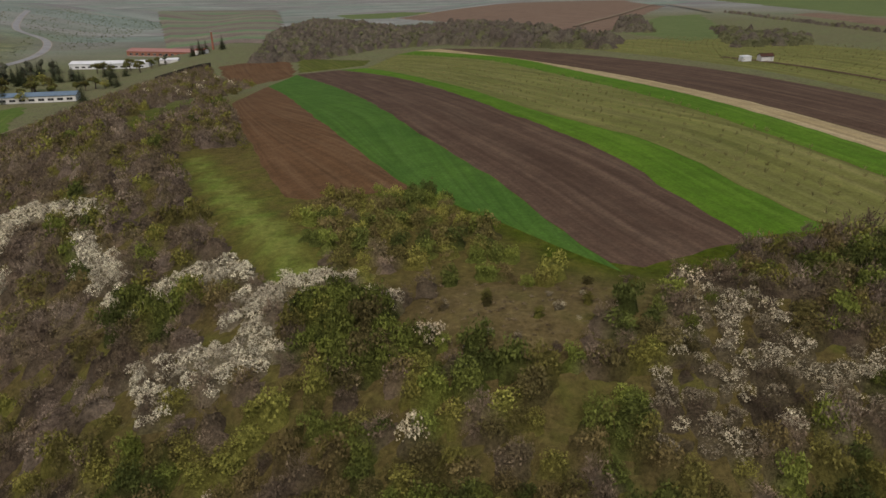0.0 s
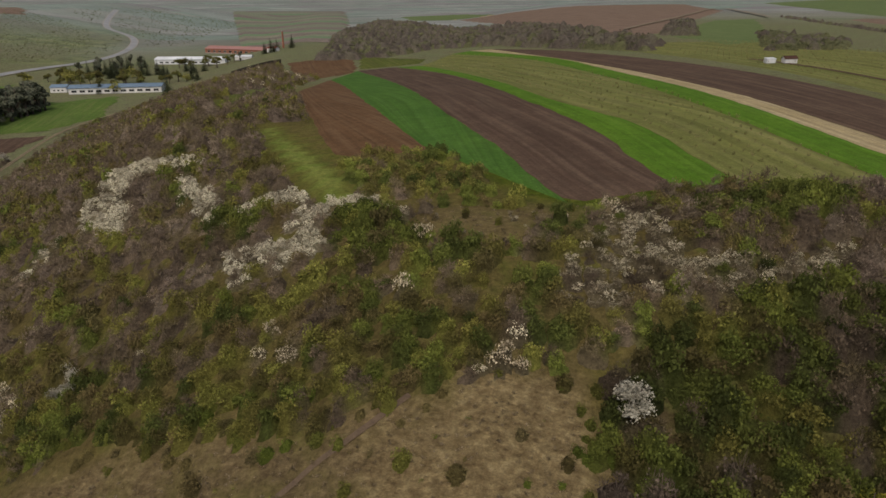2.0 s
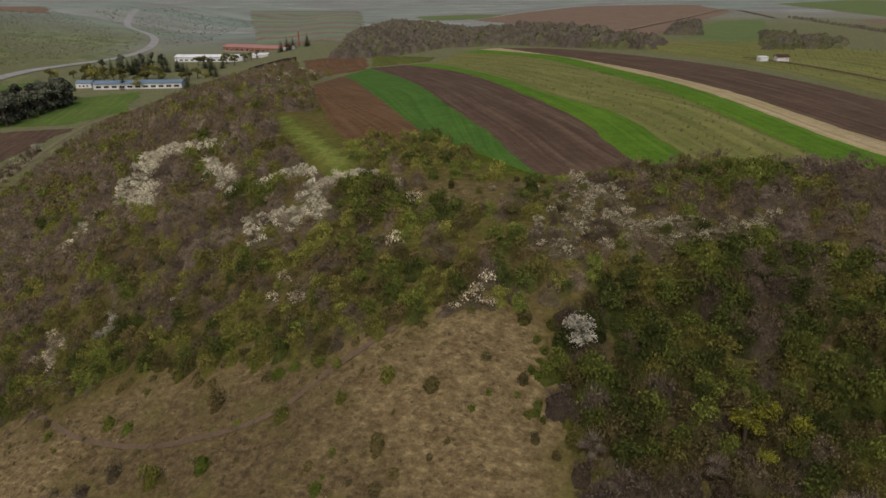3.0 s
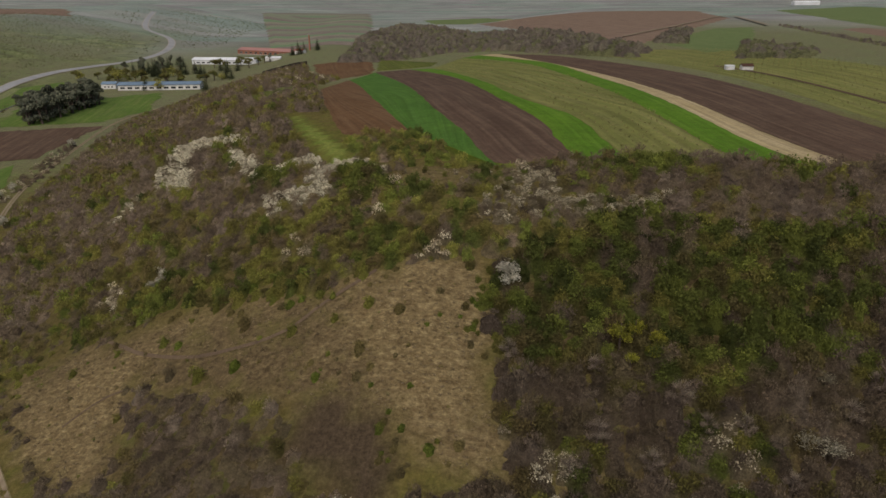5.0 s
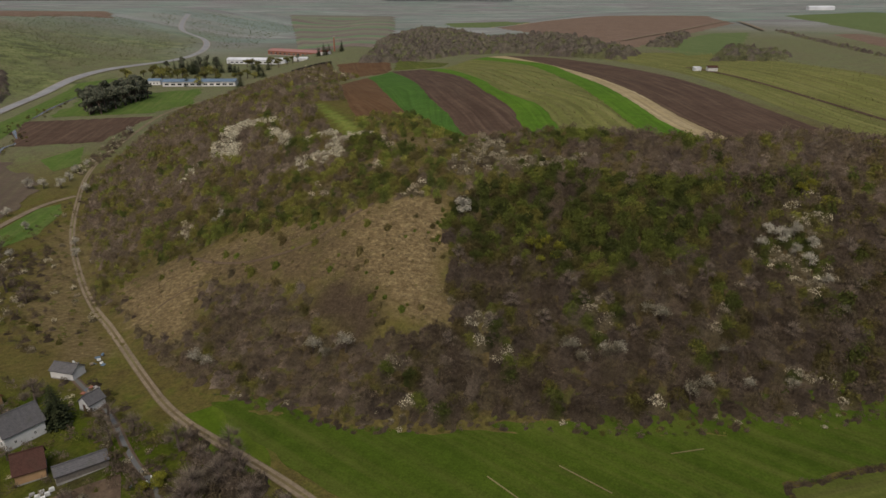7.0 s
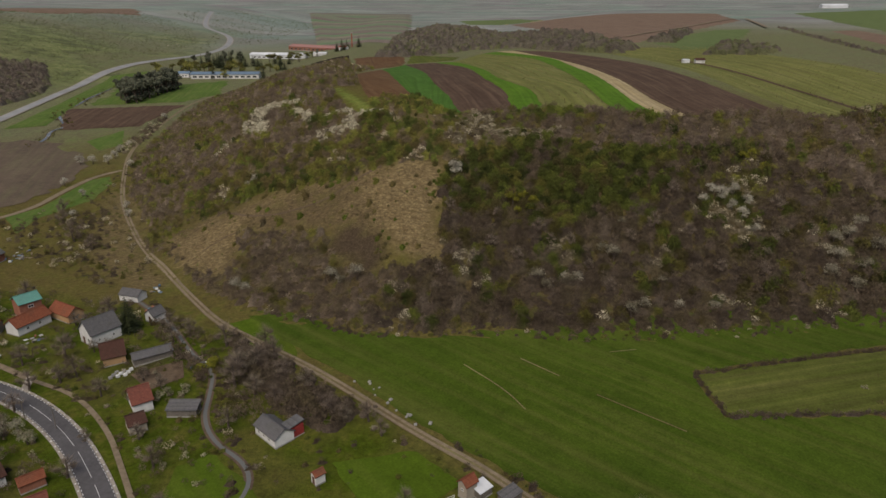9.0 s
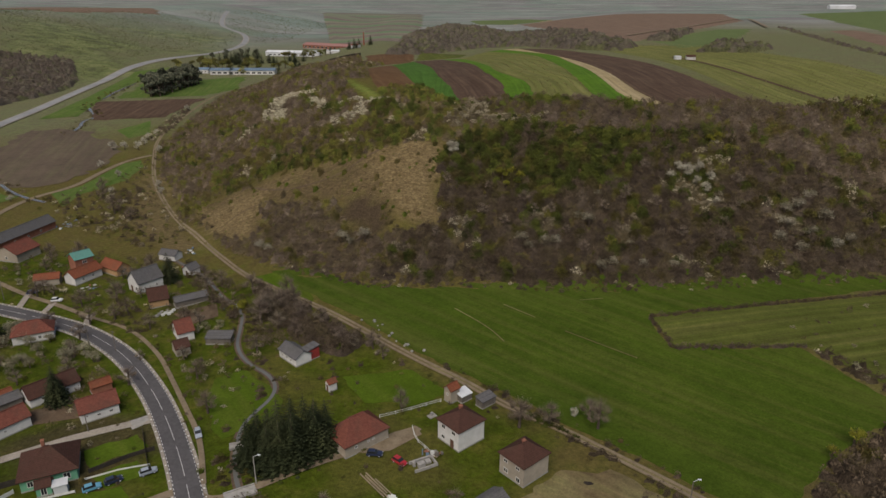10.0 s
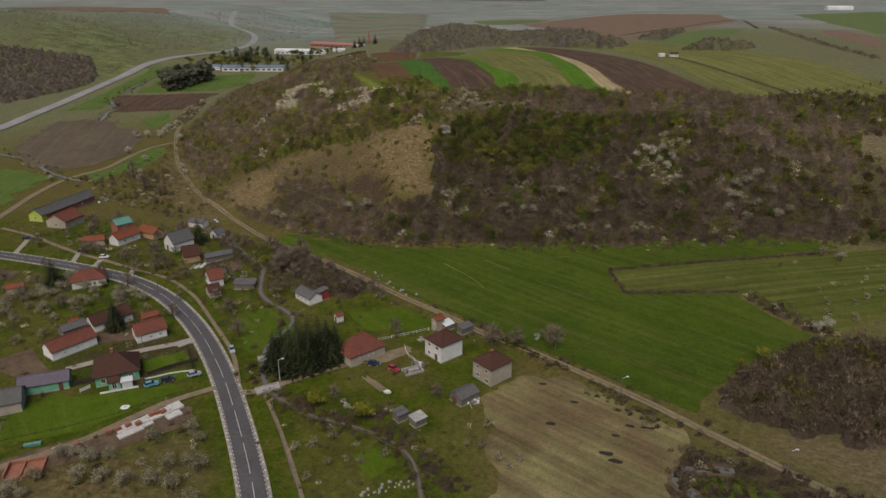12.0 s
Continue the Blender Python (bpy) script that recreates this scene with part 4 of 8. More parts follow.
# species: the tones that its plants take, and the height of its heads
TONES = {"leaf": ((0.034, 0.04, 0.014), (0.048, 0.056, 0.018), (0.062, 0.07, 0.021), (0.074, 0.086, 0.024), (0.092, 0.104, 0.028), (0.064, 0.054, 0.028)),
         "olive": ((0.058, 0.05, 0.022), (0.078, 0.07, 0.026), (0.098, 0.09, 0.029), (0.108, 0.106, 0.032), (0.08, 0.062, 0.034)),
         "bush": ((0.085, 0.083, 0.026), (0.1, 0.106, 0.03), (0.07, 0.086, 0.02), (0.1, 0.08, 0.04), (0.09, 0.072, 0.042)),
         "twig": ((0.068, 0.051, 0.038), (0.088, 0.066, 0.049), (0.11, 0.083, 0.062), (0.096, 0.076, 0.047), (0.078, 0.06, 0.042)),
         "grey": ((0.084, 0.064, 0.052), (0.11, 0.084, 0.068), (0.135, 0.106, 0.084), (0.096, 0.074, 0.054)),
         "blossom": ((0.42, 0.375, 0.36), (0.52, 0.475, 0.455), (0.6, 0.555, 0.535)), "dull": ((0.22, 0.185, 0.165), (0.31, 0.27, 0.24), (0.4, 0.355, 0.325)),
         "wood": ((0.088, 0.072, 0.057), (0.105, 0.088, 0.07), (0.118, 0.104, 0.074)), "scrub": ((0.088, 0.088, 0.043), (0.105, 0.107, 0.05), (0.12, 0.12, 0.06))}
RISE = {"bush": 0.7, "leaf": 1.15, "olive": 1.0, "twig": 0.85, "grey": 0.9, "blossom": 0.8, "dull": 0.7, "wood": 1.2, "scrub": 0.95}
# Shell colours beneath blossom, darker than the petals.
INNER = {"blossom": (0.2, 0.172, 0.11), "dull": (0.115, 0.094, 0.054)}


def canopy(name, plants, cell, label, seed=0, wide=0.72, rough=0.09, inner=0.8):
    """The closed surface of a thicket: every plant a rounded head, run together where they touch."""
    rng = np.random.default_rng(seed)
    p = np.array([row[:3] for row in plants])
    x0, y0 = p[:, 0].min() - 6 * cell, p[:, 1].min() - 6 * cell
    nx, ny = int((p[:, 0].max() - x0) / cell) + 12, int((p[:, 1].max() - y0) / cell) + 12
    top, tone = np.zeros((ny, nx), np.float32), np.zeros((ny, nx, 3), np.float32)
    for (x, y, r), row in zip(p, plants):
        kind = row[3]
        R = r * wide
        i0, i1, j0, j1 = int((x - R - x0) / cell), int((x + R - x0) / cell) + 2, int((y - R - y0) / cell), int((y + R - y0) / cell) + 2
        gx, gy = x0 + np.arange(i0, i1) * cell - x, y0 + np.arange(j0, j1) * cell - y
        a, e = rng.uniform(0, 6.283), rng.uniform(0.8, 1.0)
        u, v = gx[None, :] * math.cos(a) + gy[:, None] * math.sin(a), -gx[None, :] * math.sin(a) + gy[:, None] * math.cos(a)
        q = np.clip(1 - (u * u + v * v / (e * e)) / (R * R), 0, 1)
        h = RISE[kind] * r * (row[4] if len(row) > 4 else rng.uniform(0.75, 1.3)) * q ** 0.6
        old = top[j0:j1, i0:i1]
        win = h > old
        # Shell of a planted shrub: its leaf tone times inner, or INNER for blossom.
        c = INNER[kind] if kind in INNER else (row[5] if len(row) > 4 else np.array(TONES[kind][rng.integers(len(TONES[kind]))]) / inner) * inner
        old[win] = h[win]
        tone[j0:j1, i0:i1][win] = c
    soft = sum(np.roll(np.roll(top, dx, 0), dy, 1) for dx in (-1, 0, 1) for dy in (-1, 0, 1)) / 9
    weight = (top > 0).astype(np.float32)
    near = sum(np.roll(np.roll(tone, dx, 0), dy, 1) for dx in (-1, 0, 1) for dy in (-1, 0, 1)) / np.maximum(sum(np.roll(np.roll(weight, dx, 0), dy, 1) for dx in (-1, 0, 1) for dy in (-1, 0, 1)), 1)[..., None]
    lift = 0.9 * top + 0.1 * soft
    gx, gy = np.meshgrid(x0 + np.arange(nx) * cell, y0 + np.arange(ny) * cell)
    gx, gy = gx + rng.uniform(-0.3, 0.3, gx.shape) * cell, gy + rng.uniform(-0.3, 0.3, gx.shape) * cell
    knob = rng.normal(size=lift.shape)
    knob = (knob + np.roll(knob, 1, 0) + np.roll(knob, 1, 1) + np.roll(np.roll(knob, 1, 0), 1, 1)) / 2
    lift = lift * (1 + 0.1 * knob + rough * rng.normal(size=lift.shape))
    used = soft > 0.02
    z = np.zeros_like(gx)
    z[used] = height(gx[used], gy[used]) + lift[used] - 0.12
    face = used[:-1, :-1] & used[1:, :-1] & used[:-1, 1:] & used[1:, 1:] & (top[:-1, :-1] + top[1:, 1:] + top[1:, :-1] + top[:-1, 1:] > 0.25)
    i = np.arange(nx * ny).reshape(ny, nx)
    f = np.stack([i[:-1, :-1][face], i[:-1, 1:][face], i[1:, 1:][face], i[1:, :-1][face]], 1)
    keep = np.unique(f)
    f = np.searchsorted(keep, f)
    me = mesh_of(name, np.stack([gx.ravel()[keep], gy.ravel()[keep], z.ravel()[keep]], 1), f, (CANOPY,))
    col = np.column_stack([near.reshape(-1, 3)[keep], np.ones(len(keep))]).astype(np.float32)
    me.color_attributes.new("tone", "FLOAT_COLOR", "POINT").data.foreach_set("color", col.ravel())
    me.polygons.foreach_set("use_smooth", np.ones(len(f), bool))
    return tagged(new(name, me), label, "shrubs", kind="stuff")


# ---- the scrub on the hill ----
SPECIES = {"leaf": [], "olive": [], "twig": [], "grey": [], "blossom": [], "dull": [], "bush": []}


def place_shrub(kind, x, y, r, rng, bright=1.0):
    """A shrub with a height and a tone of its own."""
    tone = np.array(TONES[kind][rng.integers(len(TONES[kind]))]) * bright * rng.uniform(0.84, 1.18) * np.array((1.0, 1.0, 0.92 if kind in ("twig", "grey") else 0.76))
    SPECIES[kind].append((x, y, r, kind, rng.uniform(0.75, 1.35), tone))


def plant_zone(poly, spacing, mix, size, seed, keep_out=(), thin=0.0, bright=1.0):
    """Share the places of a zone among the species, in drifts."""
    p = sow(poly, spacing, seed)
    for out in keep_out:
        p = p[inside_by(out, p[:, 0], p[:, 1]) < 0.6 + (2.4 * ripple(p[:, 0], p[:, 1], 5.0, 2) + 1.6 * ripple(p[:, 0], p[:, 1], 1.6, 4)) * (1.0 if out is BARE else 0.5)]
    rng = np.random.default_rng(seed + 50)
    if thin:
        p = p[rng.uniform(size=len(p)) > thin]
    drift = 0.5 + 0.42 * ripple(p[:, 0], p[:, 1], 7.0, seed) + rng.uniform(-0.36, 0.36, len(p))
    names, share = list(mix), np.cumsum(list(mix.values()))
    pick = np.searchsorted(share / share[-1], np.clip(drift, 0, 0.999))
    for (x, y), k in zip(p, pick):
        place_shrub(names[k], x, y, rng.uniform(*size), rng, bright)


OPEN = [BARE, SOIL, TOP_GRASS, GRASS_TRACK]
DOME = [(-21, 59), (-22, 63), (-17, 65), (-10, 60), (-6, 54), (-13, 52)]
BLOOM = BLOSSOM_WEST + BLOSSOM_MID + [BLOSSOM_FAR_RIGHT, BLOSSOM_SLOPE, DOME]
plant_zone(GREEN_WOOD, 2.45, {"twig": 1.8, "leaf": 6, "olive": 2.8, "grey": 0.8}, (1.5, 2.6), 1, OPEN, 0.0, 1.1)
plant_zone(SLOPE_RIGHT, 2.55, {"twig": 5, "grey": 2.2, "olive": 1.5, "leaf": 1.4, "dull": 0.3}, (1.5, 2.5), 2, OPEN + [BLOSSOM_FAR_RIGHT], 0.0, 1.0)
plant_zone(SLOPE_FOOT_LEFT, 2.1, {"twig": 7, "grey": 2, "olive": 1.2}, (0.9, 1.8), 3, OPEN, 0.06, 1.5)
plant_zone(RIM_RIGHT, 2.6, {"grey": 4, "twig": 3.4, "olive": 2, "leaf": 0.8}, (1.4, 2.3), 4, OPEN + [FIELDS, BLOSSOM_RIGHT, CREST_GREEN], 0.0, 1.42)
plant_zone(LEFT_SLOPE_GREEN, 2.1, {"leaf": 3.6, "olive": 4.8, "twig": 2.6, "dull": 0.2}, (1.0, 1.9), 5, OPEN + BLOOM, 0.05, 1.5)
plant_zone(WEST_SLOPE, 2.1, {"olive": 5, "twig": 3, "leaf": 1.2}, (0.7, 1.4), 6, OPEN, 0.45, 1.6)
plant_zone(NORTH_WEST, 2.7, {"grey": 2.8, "twig": 4.2, "olive": 3.4, "leaf": 1.2}, (1.3, 2.2), 7, OPEN + BLOOM + [FIELDS, GREEN_TOP, LEFT_SLOPE_GREEN, NORTH_GLADE], 0.14, 1.62)
plant_zone(MID_TOP, 2.2, {"olive": 4, "leaf": 2, "twig": 3, "dull": 0.8}, (1.0, 2.0), 26, OPEN + BLOOM + [FIELDS, GREEN_TOP, BLOSSOM_RIGHT], 0.15, 1.8)
plant_zone(GREEN_TOP, 2.3, {"leaf": 3, "olive": 4, "twig": 1}, (1.1, 1.9), 8, [FIELDS, GRASS_TRACK], 0.0, 2.0)
plant_zone(CREST_GREEN, 2.5, {"leaf": 6, "olive": 2}, (1.4, 2.2), 9, [FIELDS], 0.0, 1.35)
for k, poly in enumerate(BLOSSOM_WEST):
    plant_zone(poly, 1.4, {"blossom": 8, "twig": 0.5}, (0.9, 1.5), 10 + k)
for k, poly in enumerate(BLOSSOM_MID):
    plant_zone(poly, 1.35, {"blossom": 7, "dull": 1.5, "twig": 0.4}, (0.8, 1.4), 14 + k)
plant_zone(BLOSSOM_SLOPE, 1.9, {"dull": 3, "blossom": 3, "twig": 2}, (0.7, 1.2), 117)
plant_zone(DOME, 1.8, {"leaf": 6, "olive": 0.6}, (1.5, 2.2), 119, [], 0.0, 1.3)
plant_zone(BLOSSOM_RIGHT, 1.6, {"twig": 1.6, "dull": 5, "leaf": 0.8}, (0.8, 1.4), 16, [TOP_GRASS])
plant_zone(BLOSSOM_FAR_RIGHT, 2.1, {"leaf": 3.5, "dull": 3.6, "twig": 1, "blossom": 0.5}, (1.0, 1.7), 17)
plant_zone(BARE, 4.0, {"bush": 3}, (0.25, 0.8), 18, [SOIL], 0.25, 1.3)
plant_zone(BARE, 7.0, {"bush": 3, "olive": 1.5, "twig": 1}, (0.8, 1.8), 118, [SOIL], 0.4, 1.3)
plant_zone([(-68, 38), (-50, 30), (-33, 27), (-12, 24), (0, 28), (8, 33), (0, 36), (-20, 33), (-45, 36)], 2.2, {"bush": 3}, (0.7, 1.5), 120, [], 0.3, 1.25)
plant_zone([(14, 30), (18, 33), (20, 17), (16, 14), (13, 22)], 2.0, {"bush": 3}, (0.6, 1.4), 121, [], 0.35)
plant_zone([(2, 5), (7, 4), (9, -4), (5, -8), (3, -2)], 1.8, {"bush": 3}, (0.6, 1.2), 122, [], 0.25)
plant_zone(WEST_SLOPE, 3.0, {"bush": 3}, (0.6, 1.2), 123, [], 0.4, 1.25)
plant_zone(TOP_GRASS, 3.0, {"olive": 2, "dull": 1, "twig": 1}, (0.4, 0.9), 19, [], 0.4)
# valley scrub
plant_zone(VALLEY_THICKET, 2.0, {"twig": 6, "grey": 3}, (1.3, 2.4), 20, [], 0.1, 1.1)
plant_zone([(-200, 300), (-120, 240), (-85, 226), (-100, 330), (-128, 362), (-175, 480), (-215, 440)], 3.6, {"grey": 2, "twig": 4, "olive": 3, "dull": 0.3}, (1.3, 2.3), 132, [NORTH_GLADE, FIELDS], 0.1, 1.6)
plant_zone([(98, 48), (108, 60), (122, 66), (134, 56), (122, 44), (108, 42)], 3.2, {"olive": 3}, (1.5, 2.3), 133, [], 0.45, 1.5)
plant_zone(ROADSIDE_WOOD, 2.7, {"twig": 6, "grey": 2, "olive": 2}, (1.6, 2.6), 21, [], 0.0, 1.05)
plant_zone([(126, -41), (144, -61), (150, -60), (132, -40)], 1.7, {"twig": 4, "dull": 2, "grey": 2}, (0.8, 1.4), 22)
plant_zone(VALLEY_MOUTH, 3.2, {"twig": 3, "bush": 6, "dull": 0.6}, (0.5, 1.4), 23, [], 0.25, 1.15)
plant_zone([(104, -117), (126, -121), (165, -140), (160, -155), (120, -140), (100, -136)], 1.8, {"twig": 6, "grey": 2, "dull": 0.4}, (0.8, 1.4), 24, [], 0.15)
plant_zone(EAST_SLOPE, 3.8, {"twig": 4, "olive": 4, "leaf": 1.2, "dull": 1}, (1.4, 2.4), 25, [[(150, 85), (180, 84), (230, 60), (200, 58), (165, 72)]], 0.12)
plant_zone([(-140, -20), (-75, -20), (-32, -36), (12, -58), (45, -76), (66, -90), (58, -112), (64, -150), (-30, -165), (-140, -110)], 4.6, {"twig": 2.5, "bush": 6, "dull": 1.5, "grey": 1}, (0.3, 1.1), 27, [
    [(-118, -58), (-60, -64), (-36, -77), (-10, -99), (6, -118), (36, -158), (24, -160), (-4, -120), (-22, -98), (-45, -80), (-70, -72), (-118, -67)], [(-35, -130), (-15, -122), (-5, -121), (-12, -135), (-35, -152)],
    [(22, -102), (32, -88), (55, -84), (72, -100), (58, -116), (40, -100)]], 0.25)
for x, y in ((22, -121), (24, -122), (31, -125), (34, -124), (37, -123), (40, -120), (52, -130), (56, -134), (58, -136), (62, -139), (45, -125), (48, -127), (88, -100.5), (91, -103), (94, -105.5), (96, -107), (99, -110)):
    plant_zone([(x - 3, y - 2), (x + 3, y - 3), (x + 3, y + 2), (x - 2, y + 3)], 1.7, {"twig": 4, "bush": 2, "dull": 0.3}, (0.6, 1.2), 200 + x)
plant_zone([(-72, -58), (-60, -50), (-50, -60), (-40, -64), (-24, -76), (-17, -84), (-24, -81), (-44, -70), (-60, -62)], 2.6, {"twig": 4, "bush": 3, "dull": 1}, (0.5, 1.2), 130, [], 0.35)
plant_zone([(-40, -40), (-20, -50), (-10, -42), (-2, -52), (-10, -62), (-22, -58), (-34, -47)], 2.4, {"twig": 5, "bush": 3, "dull": 0.6}, (0.6, 1.4), 131, [], 0.3)
plant_zone([(-152, 45), (-134, 61), (-119, 32), (-100, 18), (-115, 12), (-135, 28)], 2.6, {"twig": 5, "bush": 2, "dull": 0.6}, (0.8, 1.6), 134, [], 0.25, 1.1)
plant_zone([(-233, 258), (-205, 190), (-198, 165), (-192, 150), (-204, 158), (-216, 190), (-240, 250)], 2.8, {"twig": 5, "dull": 2, "bush": 1}, (0.9, 1.8), 135, [], 0.25, 1.2)
plant_zone([(-28, -24), (8, -31), (36, -25), (65, -22), (100, -13), (130, -1), (175, 10), (175, 16), (130, 5), (100, -7), (65, -16), (36, -19), (8, -25), (-26, -19)], 1.55, {"twig": 4, "bush": 1.2, "dull": 0.5, "grey": 1}, (0.5, 1.1), 136, [], 0.2, 1.1)
# stream banks, garden edges and the hedge round the plot
for k, (line, wide, mix, size) in enumerate(((STREAM[:8], 5.0, {"twig": 4, "olive": 2.5, "bush": 3}, (0.5, 1.1)), (STREAM[4:], 5.5, {"twig": 4, "olive": 2.5, "grey": 1, "dull": 0.5}, (0.5, 1.2)), (STREAM_WEST, 7, {"twig": 3, "olive": 3, "dull": 1}, (0.7, 1.5)),
                                             (STREAM_NORTH, 8, {"twig": 3, "olive": 3}, (0.7, 1.4)), (TRACK_FOOT[23:32], 6, {"twig": 5, "bush": 2, "dull": 0.4}, (0.5, 1.1)))):
    rng = np.random.default_rng(70 + k)
    c = along(line, int(len(line) * 20))
    p = c + rng.normal(size=c.shape) * wide * 0.3
    c2 = np.min(np.hypot(p[:, None, 0] - c[None, :, 0], p[:, None, 1] - c[None, :, 1]), axis=1)
    for (x, y), far in zip(p, c2):
        if far > (0.45 if k == 0 else 1.6):
            place_shrub(str(rng.choice(list(mix), p=np.array(list(mix.values())) / sum(mix.values()))), x, y, rng.uniform(*size), rng)
rng = np.random.default_rng(80)
for a, b, name in (((89, -32), (118, -19), "twig"), ((118, -19), (165, 2), "twig"), ((89, -32), (94, -46.5), "twig"), ((94, -46.5), (126, -39.5), "grey"), ((60, -81), (72, -87), "leaf"), ((70, -87.5), (80, -92.5), "twig"), ((106, -129), (108, -127), "leaf"), ((108, -127), (116, -125.5), "leaf")):
    n = int(math.dist(a, b) / 0.42)
    for t in np.linspace(0, 1, n):
        place_shrub(name, a[0] + (b[0] - a[0]) * t + rng.normal() * 0.25, a[1] + (b[1] - a[1]) * t + rng.normal() * 0.25, rng.uniform(0.45, 0.85), rng)

KINDS = {"leaf": ("leaf", 1, 430, (SHRUB, SHRUB), 1.4, "dense shrubs in fresh green leaf on the hillside"),
         "olive": ("leaf", 2, 300, (SHRUB, SHRUB), 1.25, "olive brown shrubs just coming into leaf"),
         "bush": ("leaf", 7, 150, (SHRUB, SHRUB), 0.85, "low fluffy bushes scattered over the dry slope"),
         "twig": ("twig", 3, 135, (SHRUB, SHRUB), 1.35, "thicket of bare brown shrubs on the slope"),
         "grey": ("twig", 4, 150, (SHRUB, SHRUB), 1.4, "thicket of bare grey shrubs on the slope"),
         "blossom": ("blossom", 5, 420, (PETALS, TWIG), 1.0, "blackthorn thicket covered in white blossom"),
         "dull": ("blossom", 6, 240, (PETALS, TWIG), 1.1, "shrubs with sparse creamy blossom over bare twigs")}
closed = np.array([row[:2] for rows in SPECIES.values() for row in rows])
cells = collections.Counter((int(x // 3.5), int(y // 3.5)) for x, y in closed)
crowd = np.array([sum(cells[int(x // 3.5) + i, int(y // 3.5) + j] for i in (-1, 0, 1) for j in (-1, 0, 1)) for x, y in closed])
closed = np.maximum(inside_by(BARE, closed[:, 0], closed[:, 1]), inside_by(TOP_GRASS, closed[:, 0], closed[:, 1])) < 0
closed &= crowd > 4
every = [row for rows in SPECIES.values() for row in rows]
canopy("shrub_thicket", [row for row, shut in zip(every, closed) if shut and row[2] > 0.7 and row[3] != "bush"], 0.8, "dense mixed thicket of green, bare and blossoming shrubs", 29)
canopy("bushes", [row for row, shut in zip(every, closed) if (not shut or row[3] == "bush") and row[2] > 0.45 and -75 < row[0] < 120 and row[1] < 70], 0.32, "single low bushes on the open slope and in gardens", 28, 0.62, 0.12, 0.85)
def grow_species(tiers):
    """Set the planted shrubs, in fewer and larger clumps the farther they stand."""
    for tier, (low, high, share, grow) in enumerate(tiers):
        for k, (name, rows) in enumerate(SPECIES.items()):
            rows = [row for row in rows if low <= math.hypot(row[0], row[1]) + (60 if row[1] < -20 else 0) < high]
            if rows:
                kind, seed, leaves, mats, tall, label = KINDS[name]
                at = np.array([row[:3] for row in rows])
                scatter("shrub_thicket", shrub_kinds(kind, seed, int(leaves * share), 6, grow), at[:, :2], at[:, 2], mats, label, "shrubs", tall, 30 + k + 10 * tier, rise=[row[4] for row in rows], tones=[row[5] for row in rows])
    for rows in SPECIES.values():
        rows.clear()


grow_species(((0, 100, 1.0, 1.0), (100, 175, 0.5, 1.35), (175, 9999, 0.2, 2.0)))


def dry_tufts():
    """Straw tufts over the bare patches."""
    rng = np.random.default_rng(90)
    kinds = []
    for k in range(3):
        kinds.append(joined((*twigs(rng, 16, [(np.array([0, 0, 0.0]), 0.8)], 0.09, 0.25), 0)))
    p = np.vstack([sow(BARE, 0.95, 91), sow(TOP_GRASS, 1.2, 92)])
    p = p[ripple(p[:, 0], p[:, 1], 2.6, 3) + rng.uniform(-0.6, 0.6, len(p)) > -0.1]
    scatter("dry_grass", kinds, p, rng.uniform(0.25, 0.6, len(p)), (STRAW,), "pale dry grass tufts on the open slope", "grass", 0.8, 93, 0.02)


dry_tufts()


# ---- far scrub and woods ----
def far_scrub(name, poly, spacing, size, kind, mat, label, seed, tall=1.0, keep=1.0, leaves=30, closed=0.0):
    rng = np.random.default_rng(seed)
    out = []
    for k in range(3):
        lobes = [(np.array([rng.uniform(-0.5, 0.5), rng.uniform(-0.5, 0.5), rng.uniform(0.3, 0.8)]), rng.uniform(0.4, 0.6)) for _ in range(4)]
        out.append(joined((*cloud(rng, leaves, 0.14 if leaves > 20 else 0.23, lobes, (0.8, 1.2), 0.0), 0)))
    p = sow(poly, spacing, seed)
    p = p[(ripple(p[:, 0], p[:, 1], 40, seed) + rng.uniform(-0.5, 0.5, len(p))) < keep]
    way = along(NW_ROAD, 160)
    p = p[np.min(np.hypot(p[:, None, 0] - way[None, :, 0], p[:, None, 1] - way[None, :, 1]), axis=1) > 13]
    r = rng.uniform(*size, len(p))
    if closed >= 0:
        canopy(name, [(x, y, q, kind if rng.uniform() < 0.7 else ("scrub" if kind == "wood" else "wood")) for (x, y), q in zip(p, r)], closed or size[0] * 0.5, label, seed, 1.0, 0.07, 0.9)
    return scatter(name, out, p, r, (mat,), label, "shrubs", tall, seed)


WEST_SLOPE_FAR = [(-335, 60), (-400, 250), (-435, 420), (-475, 530), (-480, 640), (-520, 780), (-620, 930), (-800, 1050), (-1050, 900), (-900, 500), (-800, 200), (-600, 40)]
far_scrub("hill_scrub", WEST_SLOPE_FAR, 6.5, (1.0, 2.3), "scrub", SCRUB_FAR, "low olive bushes over the far hillside", 60, 0.6, 0.5, 8, -1)
far_scrub("hill_scrub", WEST_SLOPE_FAR, 9, (1.0, 2.4), "leaf", SCRUB_GREEN, "low green bushes over the far hillside", 61, 0.6, 0.4, 8, -1)
far_scrub("hill_scrub", WEST_SLOPE_FAR, 34, (1.0, 2.0), "dull", BLOSSOM_DULL, "scattered pale blossoming bushes over the far hillside", 69, 0.7, 0.2, 7, -1)
